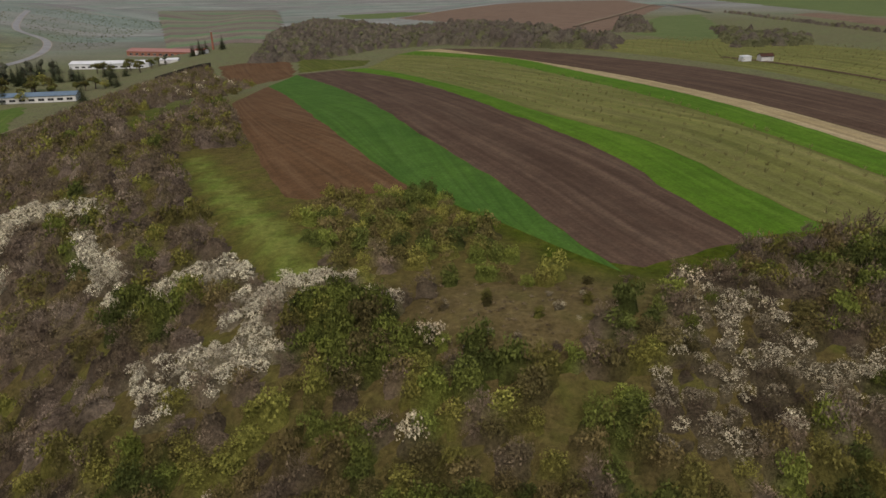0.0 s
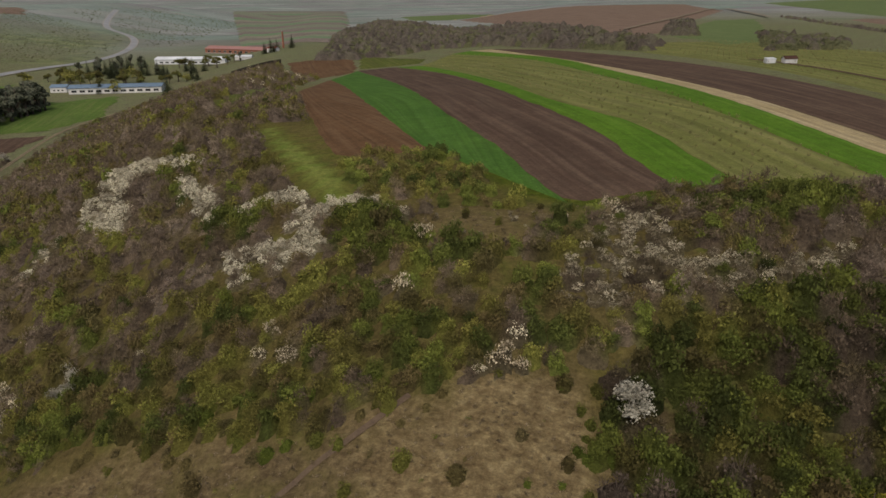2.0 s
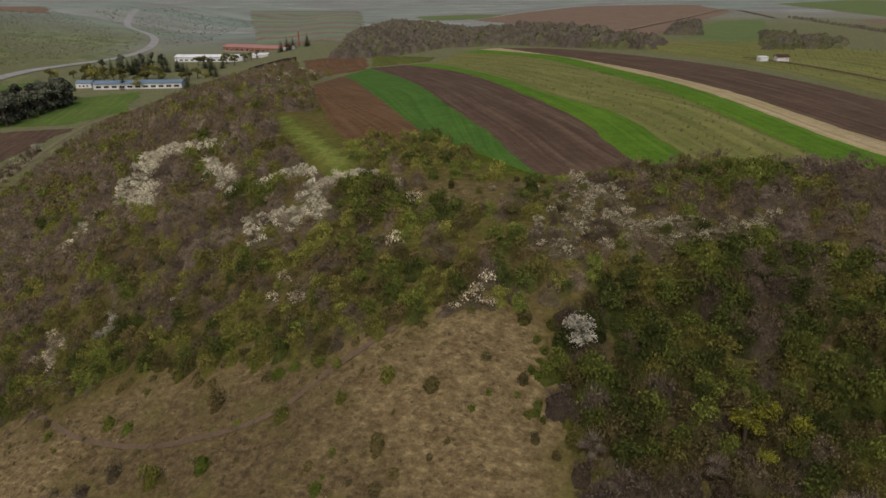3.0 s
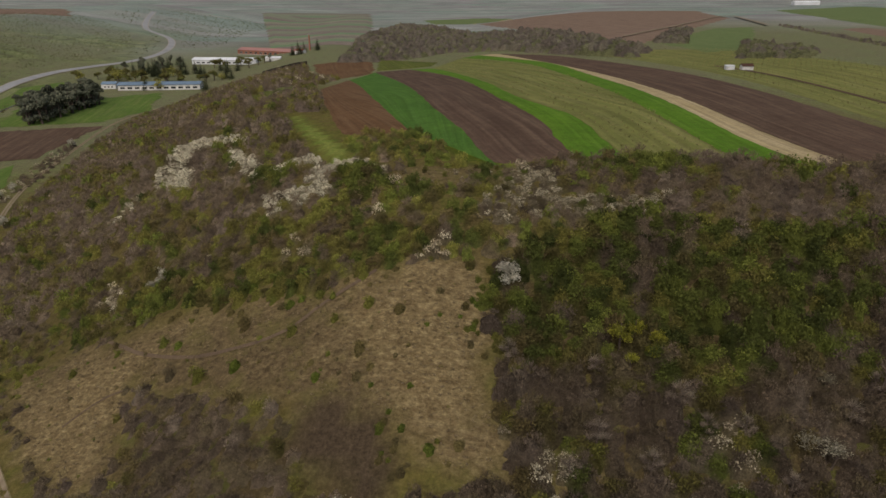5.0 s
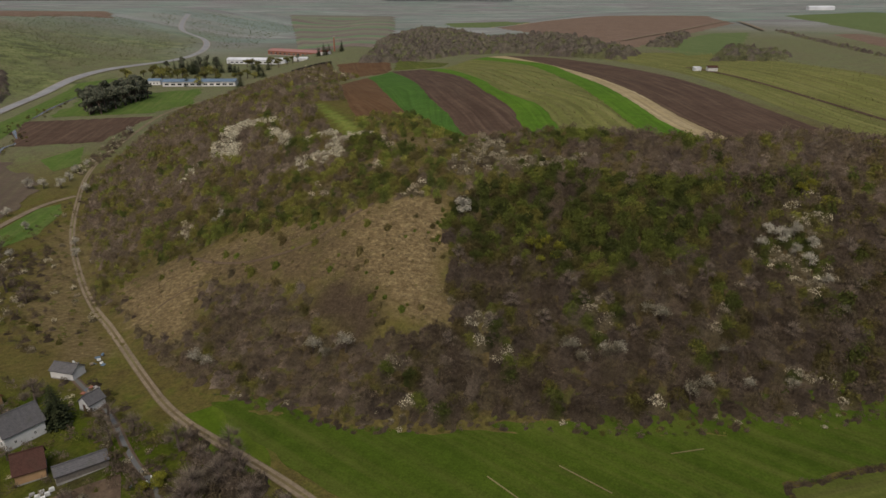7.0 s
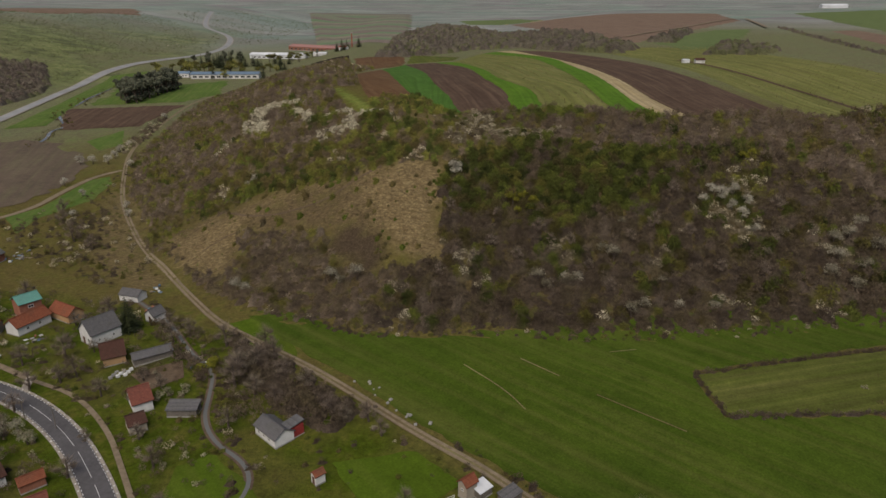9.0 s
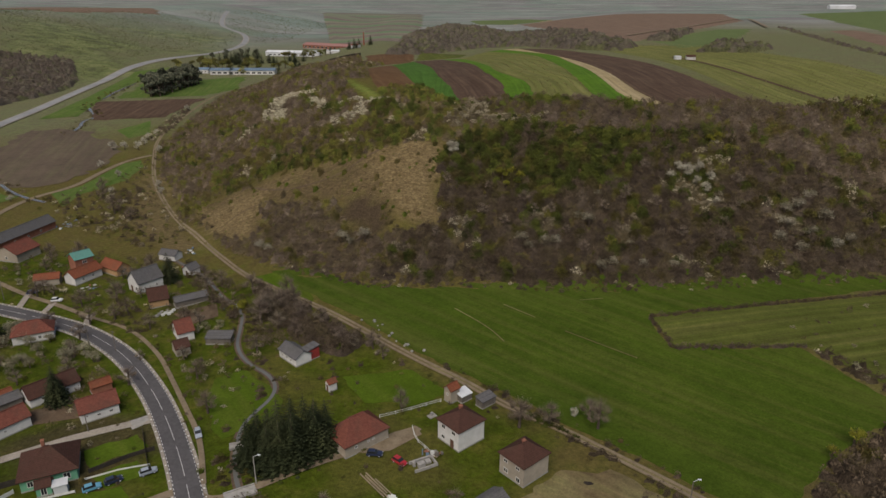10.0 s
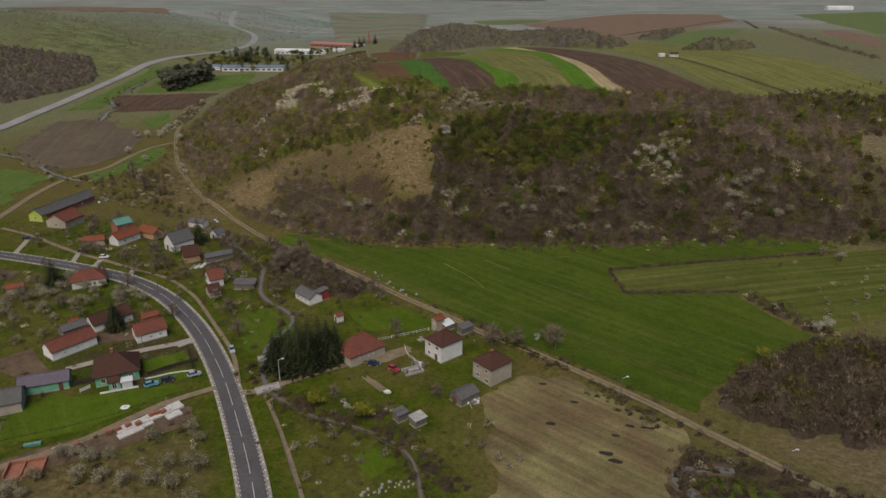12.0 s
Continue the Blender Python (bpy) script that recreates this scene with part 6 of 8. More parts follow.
def house(x, y, turn, wide, deep, eave, rise, wall, roof, label, kind="gable", windows=(), door=None, chimney=None, over=0.35, category="house", group="", name="house", floor=True):
    """A house round (x, y); wide along its own x, the front at -y. windows: (side, along, sill, width, height)."""
    HOMES.append((x, y, 0.5 * math.hypot(wide, deep)))
    ob = new(name, None)
    ob.matrix_basis = pose(x, y, float(height(x, y)) - 0.1, 0, 0, turn)
    a, b = wide / 2, deep / 2
    bm = boxes((-a, -b, -0.4, a, b, eave))
    if kind == "gable":
        for s in (-1, 1):
            v = [bm.verts.new(p) for p in ((s * a, -b, eave), (s * a, b, eave), (s * a, 0, eave + rise), (s * (a - 0.25), -b, eave), (s * (a - 0.25), b, eave), (s * (a - 0.25), 0, eave + rise))]
            bm.faces.new(v[:3] if s > 0 else v[2::-1])
            bm.faces.new(v[5:2:-1] if s > 0 else v[3:])
            bm.faces.new((v[0], v[2], v[5], v[3])), bm.faces.new((v[2], v[1], v[4], v[5]))
    bmesh.ops.recalc_face_normals(bm, faces=bm.faces)
    part("wall", bm, wall, ob)
    if floor:
        part("plinth", boxes((-a - 0.06, -b - 0.06, -0.4, a + 0.06, b + 0.06, 0.35)), CONCRETE, ob, "grey concrete plinth")
    o, t = over, 0.16
    lift = 0.14
    fall = rise * o / b
    e0, top = eave - fall + lift, eave + rise + lift
    bm = bmesh.new()
    if kind == "gable":
        slab(bm, ((-a - o, -b - o, e0), (a + o, -b - o, e0), (a + o, 0, top), (-a - o, 0, top)), t)
        slab(bm, ((a + o, b + o, e0), (-a - o, b + o, e0), (-a - o, 0, top), (a + o, 0, top)), t)
    elif kind == "hip":
        r = max(0.0, a - b * 0.95)
        slab(bm, ((-a - o, -b - o, e0), (a + o, -b - o, e0), (r + 0.02, 0, top), (-r - 0.02, 0, top)), t)
        slab(bm, ((a + o, b + o, e0), (-a - o, b + o, e0), (-r - 0.02, 0, top), (r + 0.02, 0, top)), t)
        slab(bm, ((a + o, -b - o, e0), (a + o, b + o, e0), (r + 0.02, 0, top)), t)
        slab(bm, ((-a - o, b + o, e0), (-a - o, -b - o, e0), (-r - 0.02, 0, top)), t)
    else:
        slab(bm, ((-a - o, -b - o, eave + lift), (a + o, -b - o, eave + lift), (a + o, b + o, eave + rise + lift), (-a - o, b + o, eave + rise + lift)), t)
    part("roof", bm, roof, ob)
    if kind in ("gable", "hip"):
        r = a + o if kind == "gable" else max(0.0, a - b * 0.95)
        if r > 0.3:
            part("ridge", boxes((-r, -0.14, top - 0.02, r, 0.14, top + 0.1)), roof, ob, "row of ridge tiles")
    for side, s, z, w, h in windows:
        if side in "fb":
            window(ob, (s, -b if side == "f" else b, z, -1 if side == "f" else 1), "x", w, h)
        else:
            window(ob, (a if side == "r" else -a, s, z, 1 if side == "r" else -1), "y", w, h)
    if door:
        side, s, w, h = door
        if side == "f":
            part("door", boxes((s - w / 2, -b - 0.07, 0.0, s + w / 2, -b + 0.02, h)), DOOR, ob, "panelled entrance door")
        elif side == "r":
            part("door", boxes((a - 0.02, s - w / 2, 0.0, a + 0.07, s + w / 2, h)), DOOR, ob, "panelled entrance door")
        else:
            part("door", boxes((-a - 0.07, s - w / 2, 0.0, -a + 0.02, s + w / 2, h)), DOOR, ob, "panelled entrance door")
    if chimney:
        cx, cy, cz = chimney
        part("chimney", boxes((cx - 0.28, cy - 0.28, eave, cx + 0.28, cy + 0.28, cz), (cx - 0.34, cy - 0.34, cz, cx + 0.34, cy + 0.34, cz + 0.12)), BRICK, ob, "short brick chimney")
    return tagged(ob, label, category, group)


FRAME = stone_material("window_frame_paint", (0.55, 0.53, 0.5), (0.68, 0.66, 0.62), 3, 0.5, 0.05)
GLASS = material("dark_window_glass", 0.08)
GLASS.node_tree.nodes["Principled BSDF"].inputs["Base Color"].default_value = (0.02, 0.022, 0.025, 1)
GLASS.node_tree.nodes["Principled BSDF"].inputs["Specular IOR Level"].default_value = 0.5
DOOR = stone_material("brown_door_wood", (0.08, 0.045, 0.03), (0.13, 0.075, 0.05), 3, 0.6)
CONCRETE = stone_material("weathered_concrete", (0.22, 0.21, 0.19), (0.33, 0.315, 0.29), 1.2)
BRICK = stone_material("red_brick", (0.2, 0.085, 0.055), (0.3, 0.135, 0.09), 4.0)
PALE_SLAB = stone_material("pale_new_concrete", (0.36, 0.34, 0.32), (0.5, 0.475, 0.45), 0.9)
WHITEWASH = stone_material("white_plaster", (0.5, 0.49, 0.47), (0.62, 0.61, 0.59), 0.7, 0.9, 0.08)
BEIGE = stone_material("raw_beige_plaster", (0.27, 0.235, 0.19), (0.35, 0.31, 0.25), 0.7, 0.9, 0.1)
OCHRE = stone_material("ochre_plaster", (0.32, 0.2, 0.1), (0.42, 0.27, 0.15), 0.7, 0.9, 0.1)
MINT = stone_material("mint_green_plaster", (0.12, 0.3, 0.19), (0.16, 0.37, 0.24), 0.7, 0.9, 0.08)
LIME_WALL = stone_material("lime_green_plaster", (0.3, 0.36, 0.06), (0.37, 0.43, 0.09), 0.7, 0.9, 0.08)
PLANK = stone_material("grey_weathered_boards", (0.1, 0.088, 0.075), (0.17, 0.15, 0.13), 2.5)
RED_PAINT = stone_material("faded_red_boards", (0.2, 0.03, 0.028), (0.3, 0.05, 0.042), 2.0)
METAL_WHITE = stone_material("white_sheet_metal", (0.5, 0.51, 0.52), (0.62, 0.63, 0.64), 0.4, 0.5, 0.03)
METAL_BLUE = stone_material("blue_grey_sheet_metal", (0.1, 0.15, 0.2), (0.15, 0.2, 0.26), 0.4, 0.55, 0.03)


def tile_material(name, low, high, moss):
    """Clay tiles in courses, with single darker and mossy ones."""
    m = material(name, 0.85)
    n = Nodes(m)
    spot, wear, grain = n.noise(1.6, 5, rough=0.75), n.noise(0.35, 3), n.noise(7.0, 2)
    c = n.ramp(spot, (0.3, low), (0.65, high))
    c = n.mix(n.ramp(wear, (0.5, (0, 0, 0)), (0.75, (0.6, 0.6, 0.6))), c, moss)
    c = n.mix(0.35, c, n.ramp(grain, (0.3, (0.6, 0.6, 0.6)), (0.7, (1.35, 1.35, 1.35))), "MULTIPLY")
    at, course = n.t.nodes.new("ShaderNodeTexCoord"), n.t.nodes.new("ShaderNodeTexWave")
    course.bands_direction, course.wave_profile = "Z", "SAW"
    course.inputs["Scale"].default_value, course.inputs["Distortion"].default_value, course.inputs["Detail Scale"].default_value = 1.6, 0.6, 3.0
    n.link(at.outputs["Object"], course.inputs["Vector"])
    c = n.mix(0.55, c, n.ramp(course.outputs["Fac"], (0.0, (0.6, 0.6, 0.6)), (0.35, (1.05, 1.05, 1.05)), (1.0, (1.25, 1.25, 1.25))), "MULTIPLY")
    n.colour(c)
    n.bump(n.math("ADD", grain, course.outputs["Fac"]), 0.6, 0.06)
    return m


TILE_RED = tile_material("red_clay_tiles", (0.11, 0.039, 0.029), (0.165, 0.062, 0.044), (0.078, 0.05, 0.037))
TILE_PINK = tile_material("bleached_pink_tiles", (0.24, 0.125, 0.11), (0.32, 0.17, 0.15), (0.24, 0.17, 0.15))
TILE_DARK = tile_material("dark_brown_tiles", (0.05, 0.026, 0.02), (0.076, 0.038, 0.029), (0.06, 0.042, 0.03))
TILE_ORANGE = tile_material("orange_clay_tiles", (0.14, 0.047, 0.026), (0.2, 0.072, 0.04), (0.12, 0.064, 0.04))
TILE_GREY = tile_material("grey_cement_tiles", (0.075, 0.073, 0.074), (0.115, 0.11, 0.11), (0.08, 0.078, 0.066))
TILE_VIOLET = tile_material("slate_violet_tiles", (0.095, 0.08, 0.1), (0.13, 0.11, 0.135), (0.1, 0.09, 0.1))
TILE_TEAL = tile_material("teal_sheet_roof", (0.085, 0.2, 0.17), (0.11, 0.25, 0.21), (0.1, 0.2, 0.17))
TURN = 53.5
house(28.6, -97.6, TURN, 10.2, 7.2, 3.0, 3.0, BEIGE, TILE_RED, "long farmhouse with a red tiled hip roof beside the spruces", "hip", [("f", 0.3, 1.5, 0.55, 0.45), ("f", 1.5, 1.5, 0.55, 0.45), ("f", -2.6, 1.4, 0.7, 0.7)], None, None)
house(48.9, -92.3, TURN, 6.9, 6.3, 4.9, 2.0, WHITEWASH, TILE_DARK, "white two storey house with a dark brown hip roof", "hip",
      [("l", -1.6, 3.3, 1.1, 0.9), ("l", 1.4, 3.3, 1.1, 0.9), ("l", 1.5, 0.9, 1.1, 0.9)], ("l", -1.2, 1.0, 2.0), (0.6, 0.8, 7.2))
house(62.5, -99.7, TURN, 6.8, 6.1, 4.7, 2.0, BEIGE, TILE_DARK, "raw beige two storey house with a brown hip roof", "hip",
      [("l", -1.5, 3.1, 1.0, 0.8), ("l", 1.5, 3.1, 1.0, 0.8), ("l", 1.4, 0.9, 1.1, 1.0), ("l", -1.7, 0.5, 1.0, 1.1)], None, (0.2, 0.4, 6.9))
house(58.0, -110.7, TURN, 5.2, 3.9, 2.0, 1.0, PLANK, TILE_GREY, "patched wooden shed with a grey sheet roof and red door", "gable", [], ("l", 0.3, 1.4, 1.7), None, 0.2, "shed", name="shed")
house(44.2, -79.3, TURN, 2.6, 2.2, 3.4, 0.9, BEIGE, TILE_ORANGE, "narrow two storey hut with an orange tiled roof", "gable", [("l", 0, 1.9, 0.6, 0.6)], None, None, 0.25, "hut", name="hut")
house(46.6, -78.4, TURN, 3.0, 2.4, 1.7, 0.5, PLANK, METAL_WHITE, "low lean-to shed with a pale sheet roof", "lean", [], None, None, 0.15, "shed", name="shed")
house(51.8, -79.2, TURN, 4.0, 2.2, 1.8, 0.5, PLANK, TILE_GREY, "low grey lean-to beside the track", "lean", [], None, None, 0.15, "shed", name="shed")
house(2.6, -70.4, -32, 7.4, 4.4, 2.3, 1.3, WHITEWASH, TILE_GREY, "run down white cottage with a grey roof", "gable", [("f", -2.2, 0.9, 0.7, 0.8), ("f", -0.4, 0.9, 0.7, 0.8), ("f", 1.5, 0.9, 0.7, 0.8)], None, None, 0.3, "cottage", name="cottage")
house(5.8, -69.6, -32, 2.4, 4.8, 2.7, 0.7, RED_PAINT, TILE_GREY, "faded red annex of the run down cottage", "lean", [], None, None, 0.2, "shed", name="shed")
house(16.5, -81.4, TURN, 2.0, 1.6, 2.2, 0.6, WHITEWASH, TILE_ORANGE, "little white outhouse with an orange roof", "gable", [], ("l", 0.0, 0.7, 1.8), None, 0.2, "outhouse", name="outhouse")
house(46.3, -121.2, TURN, 2.6, 2.2, 1.9, 0.3, PLANK, TILE_GREY, "small plank shed with a flat roof", "lean", [], None, None, 0.2, "shed", name="shed")
house(50.4, -122.0, TURN, 2.9, 2.2, 1.8, 0.4, PLANK, CONCRETE, "plank shed with a pale sheet roof", "lean", [], None, None, 0.2, "shed", name="shed")
house(-29.0, -101.2, TURN - 4, 7.4, 5.2, 2.7, 1.9, WHITEWASH, TILE_RED, "white cottage with a red tiled gable roof near the road", "gable", [("f", -0.3, 1.0, 0.8, 0.6), ("f", 2.1, 1.0, 0.8, 0.6)], None, None)
house(-34.6, -93.4, TURN, 4.2, 2.6, 2.0, 0.9, BRICK, TILE_ORANGE, "small shed with an orange tiled roof", "gable", [], None, None, 0.2, "shed", name="shed")
house(-44.2, -97.4, 62, 10.4, 5.2, 2.5, 1.9, WHITEWASH, TILE_DARK, "old white farmhouse with a sagging dark roof", "gable", [("f", -2, 0.9, 0.7, 0.8), ("f", 2.4, 0.9, 0.7, 0.8)], None, None)
house(-50.4, -104.0, 62, 6.0, 4.0, 2.1, 0.9, PLANK, TILE_GREY, "low grey roofed barn", "gable", [], None, None, 0.25, "barn", name="barn")
house(-52.8, -101.2, 62, 2.4, 2.0, 1.8, 0.7, BRICK, TILE_ORANGE, "tiny hut with an orange roof", "gable", [], None, None, 0.2, "hut", name="hut")
house(-44.0, -112.3, 66, 11.0, 5.2, 2.7, 1.8, WHITEWASH, TILE_RED, "long white barn with a red tiled roof", "gable", [("f", -2.6, 1.2, 0.6, 0.5), ("f", 0.6, 1.2, 0.6, 0.5)], None, None, 0.3, "barn", name="barn")
house(-24.3, -119.8, 38, 9.2, 8.6, 3.0, 2.9, MINT, TILE_DARK, "mint green house with a steep brown hip roof", "hip", [("f", 2.9, 0.9, 1.2, 1.3), ("f", -3.0, 0.9, 1.0, 1.2), ("r", 0, 1.0, 1.2, 1.2)], ("f", 0.2, 1.1, 2.1), (-0.6, 1.2, 6.6), 0.5)
house(-21.2, -124.9, 38, 2.4, 2.0, 2.1, 0.9, MINT, TILE_DARK, "mint green porch with an arched window", "gable", [("f", 0, 0.4, 1.0, 1.5)], None, None, 0.2, "porch", name="porch")
house(-18.6, -123.9, 38, 2.2, 1.8, 2.0, 0.1, METAL_WHITE, METAL_WHITE, "white flat roofed porch beside the house", "lean", [], None, None, 0.2, "porch", name="porch")
house(-36.5, -128.6, 34, 10.0, 4.6, 2.4, 1.5, MINT, TILE_VIOLET, "long low green outbuilding with a slate violet roof", "gable", [], ("f", 3.4, 0.9, 2.0), None, 0.3, "outbuilding", name="outbuilding")
house(-39.5, -138.0, 38, 8.5, 6.5, 2.8, 1.8, BEIGE, TILE_GREY, "grey roofed barn at the garden edge", "gable", [], None, None, 0.3, "barn", name="barn")
house(-69.0, -75.6, 40, 9.4, 6.0, 2.8, 2.2, WHITEWASH, TILE_RED, "red roofed cottage half hidden by fruit trees", "hip", [("f", -2, 0.9, 0.8, 0.9), ("f", 1.5, 0.9, 0.8, 0.9)], None, None)
house(-86.5, -86.0, 40, 4.6, 3.0, 2.0, 0.9, BEIGE, TILE_ORANGE, "small orange roofed hut in the orchard", "gable", [], None, None, 0.2, "hut", name="hut")
house(-49.3, -50.6, 41, 5.0, 5.6, 2.6, 2.6, OCHRE, TILE_DARK, "ochre cottage with a steep dark roof", "gable", [("r", 0.0, 2.5, 0.6, 0.6)], None, None)
house(-40.0, -48.6, 46, 9.0, 3.6, 1.9, 0.9, PLANK, TILE_GREY, "long low shed with a weathered grey roof", "gable", [], None, None, 0.25, "shed", name="shed")
house(-60.2, -41.0, 65, 7.8, 6.2, 3.6, 3.0, WHITEWASH, TILE_GREY, "white house with a steep grey roof and roof windows", "gable", [("f", -2, 1.2, 0.6, 0.8), ("f", 1.8, 1.2, 0.6, 0.8), ("r", 0, 3.4, 0.7, 0.8), ("l", -1.5, 0.9, 1.0, 1.2)], ("l", 1.0, 1.0, 2.0), None)
house(-31.0, -66.3, 47, 3.9, 6.4, 2.8, 2.2, WHITEWASH, TILE_RED, "narrow white cottage with a red and dark tiled roof", "gable", [], None, None)
house(-27.0, -73.5, 47, 3.4, 4.4, 2.2, 1.3, BEIGE, TILE_DARK, "small brown roofed shed by the path", "gable", [], None, None, 0.25, "shed", name="shed")
house(-20.0, -67.0, 12, 6.4, 3.0, 1.8, 0.7, PLANK, TILE_GREY, "low shed with pale sheets on its roof", "lean", [], None, None, 0.2, "shed", name="shed")
house(-90.0, -32.6, 62, 5.6, 5.6, 5.0, 1.5, BRICK, TILE_TEAL, "two storey brick house with a teal sheet roof", "gable", [("f", 0, 3.2, 1.4, 0.9), ("f", 1.4, 1.0, 0.9, 0.9)], None, None)
house(-83.8, -39.4, 78, 9.6, 4.8, 2.8, 1.8, WHITEWASH, TILE_ORANGE, "long white house with an orange tiled roof", "gable", [("f", -2, 1.0, 0.8, 0.9), ("f", 1.5, 1.0, 0.8, 0.9)], None, None)
house(-92.5, -44.5, 30, 7.0, 4.0, 2.2, 1.2, BEIGE, TILE_ORANGE, "low wing with a faded orange roof", "gable", [], None, None, 0.25, "annex", name="annex")
house(-78.0, -32.0, -18, 8.6, 4.6, 2.5, 1.8, OCHRE, TILE_ORANGE, "orange roofed cottage with an ochre gable", "gable", [("r", 0, 0.9, 0.8, 0.9)], None, None)
house(-52.0, -29.3, 72, 3.8, 3.6, 2.2, 1.5, WHITEWASH, TILE_GREY, "tiny white hut with a grey gable roof", "gable", [], ("l", 0.0, 0.8, 1.8), None, 0.25, "hut", name="hut")
house(-67.5, -17.5, -4, 6.4, 4.0, 2.2, 1.2, WHITEWASH, TILE_GREY, "small grey roofed shed near the stream", "gable", [], None, None, 0.25, "shed", name="shed")
house(-119.5, -27.8, 88, 9.6, 9.0, 3.2, 2.4, BEIGE, TILE_RED, "broad house with a faded red roof", "gable", [("l", 0, 1.0, 1.0, 1.0)], None, None)
house(-133.2, -12.0, 90, 27, 6.0, 3.0, 2.2, BRICK, TILE_GREY, "long brick farm building with a grey roof", "gable", [("f", -6, 1.0, 1.0, 0.8), ("f", 0, 1.0, 1.0, 0.8), ("f", 6, 1.0, 1.0, 0.8)], None, None, 0.35, "farm building", name="farm_building")
house(-133.6, -26.6, 90, 2.4, 6.2, 3.0, 2.2, LIME_WALL, TILE_GREY, "lime green gable end of the farm building", "gable", [("l", 0, 1.2, 1.0, 1.0)], None, None, 0.3, "annex", name="annex")
# far halls and huts
house(-324, 640, 1, 74, 15, 5, 2.0, METAL_WHITE, METAL_WHITE, "long white factory hall in the far valley", "gable", [("f", -30 + 6 * k, 1.2, 3.6, 1.6) for k in range(11)], None, None, 0.6, "factory hall", name="factory_hall")
house(-298, 458, 12, 68, 12, 4.6, 1.8, WHITEWASH, METAL_BLUE, "long low hall with a blue grey roof and window bands", "gable", [("f", -30 + 6 * k, 1.2, 4.0, 1.8) for k in range(11)], None, None, 0.6, "factory hall", name="factory_hall")
house(-345, 458, 12, 12, 9, 4.2, 1.6, WHITEWASH, METAL_BLUE, "small white office beside the halls", "gable", [("f", -3, 1.2, 1.6, 1.4), ("f", 0, 1.2, 1.6, 1.4), ("f", 3, 1.2, 1.6, 1.4)], None, None, 0.4, "office", name="office")
house(-312, 735, -20, 92, 16, 5, 2.6, BRICK, TILE_PINK, "long factory hall with a faded red roof", "gable", [("f", -40 + 8 * k, 1.0, 4.0, 2.2) for k in range(11)], None, None, 0.5, "factory hall", name="factory_hall")
house(-262, 622, 8, 16, 8, 3.2, 1.2, WHITEWASH, METAL_WHITE, "small white store near the halls", "gable", [], None, None, 0.3, "store", name="store")
house(-238, 640, -15, 10, 7, 4, 1.4, WHITEWASH, TILE_RED, "small gatehouse with a red roof", "gable", [], None, None, 0.3, "gatehouse", name="gatehouse")
house(121, 296, 14, 4.4, 2.6, 2.2, 0.3, METAL_WHITE, METAL_WHITE, "white site trailer on the orchard edge", "lean", [], None, None, 0.1, "trailer", name="trailer")
house(129.5, 296, 14, 6.0, 3.0, 2.4, 0.9, WHITEWASH, TILE_DARK, "small white field hut with a dark roof", "gable", [], None, None, 0.25, "hut", name="hut")
house(650, 1775, 14, 66, 14, 7, 3, METAL_WHITE, METAL_WHITE, "large white hall on the far plateau", "gable", [], None, None, 0.4, "hall", name="far_hall")


def chimney_stack(x, y, tall):
    V, F = [], []
    limb(V, F, (0, 0, 0), (0, 0, tall), 1.1, 0.75, 12)
    ob = new("chimney_stack", None)
    ob.location = (x, y, float(height(x, y)))
    new("shaft", mesh_of("shaft", V, F, (BRICK,))).parent = ob
    V, F = [], []
    limb(V, F, (0, 0, tall - 0.6), (0, 0, tall + 0.2), 0.95, 0.95, 12)
    new("rim", mesh_of("rim", V, F, (CONCRETE,))).parent = ob
    tagged(ob, "tall brick factory chimney stack", "chimney")


chimney_stack(-237, 668, 17)


# ---- yards, drives and garden beds ----
DRIVE_EAST = [(5, -119), (9, -120.5), (12.9, -117.5), (17.5, -112.4), (23.4, -106.1), (30, -100.6), (37, -96), (39.6, -91)]
ribbon("driveway", DRIVE_EAST, 2.0, TRACK, 0.2, "pale two rut gravel drive to the houses", "driveway", 1.5, 4)
region("yard", [(31, -101.5), (36, -99.5), (41, -93), (39, -90.5), (35, -93.5), (30.5, -98.5)], TRACK, 0.19, "gravel yard in front of the houses", 1.5, 50, "yard")
LANE_WEST = [(2.5, -118.6), (-2.2, -123.5), (-6.2, -128.2), (-8.7, -132.7), (-11.4, -138.2), (-14, -143.3), (-17, -147.5), (-23.6, -154.4), (-32, -163)]
ribbon("driveway", LANE_WEST, 2.0, TRACK, 0.2, "brown earth lane between garden and orchard", "driveway", 1.5, 4)
DRIVE_WEST = [(-15.2, -100.6), (-21.2, -104.6), (-26.4, -108.9), (-30, -112.2), (-38, -121)]
ribbon("driveway", DRIVE_WEST, 2.3, GRAVEL, 0.2, "pale paved drive beside the cottage", "driveway", 1.5, 4)
region("yard", [(-15.6, -101.2), (-18, -99.8), (-21, -103), (-18, -105)], CONCRETE, 0.26, "pale concrete apron at the roadside", 1.2, 50, "yard")
PATH_ROAD = [(-62, -62.5), (-47, -66), (-32, -75.8), (-22, -85.4), (-11.9, -95.3), (-5, -102), (-0.5, -107.5), (5.5, -116.6)]
ribbon("footpath", PATH_ROAD, 1.1, TRACK, 0.19, "narrow pale footpath beside the road", "path", 1.5, 2)
ribbon("footpath", [(13.8, -119.8), (18, -124.6), (22.8, -130.5), (31.1, -141.4), (36, -148.3), (44, -160)], 0.8, TRACK, 0.19, "narrow pale footpath by the ditch", "path", 1.5, 2)
PATH_LANE = [(-140, -38), (-121, -42.5), (-108, -48), (-92, -54), (-78, -57.5), (-62, -62.5)]
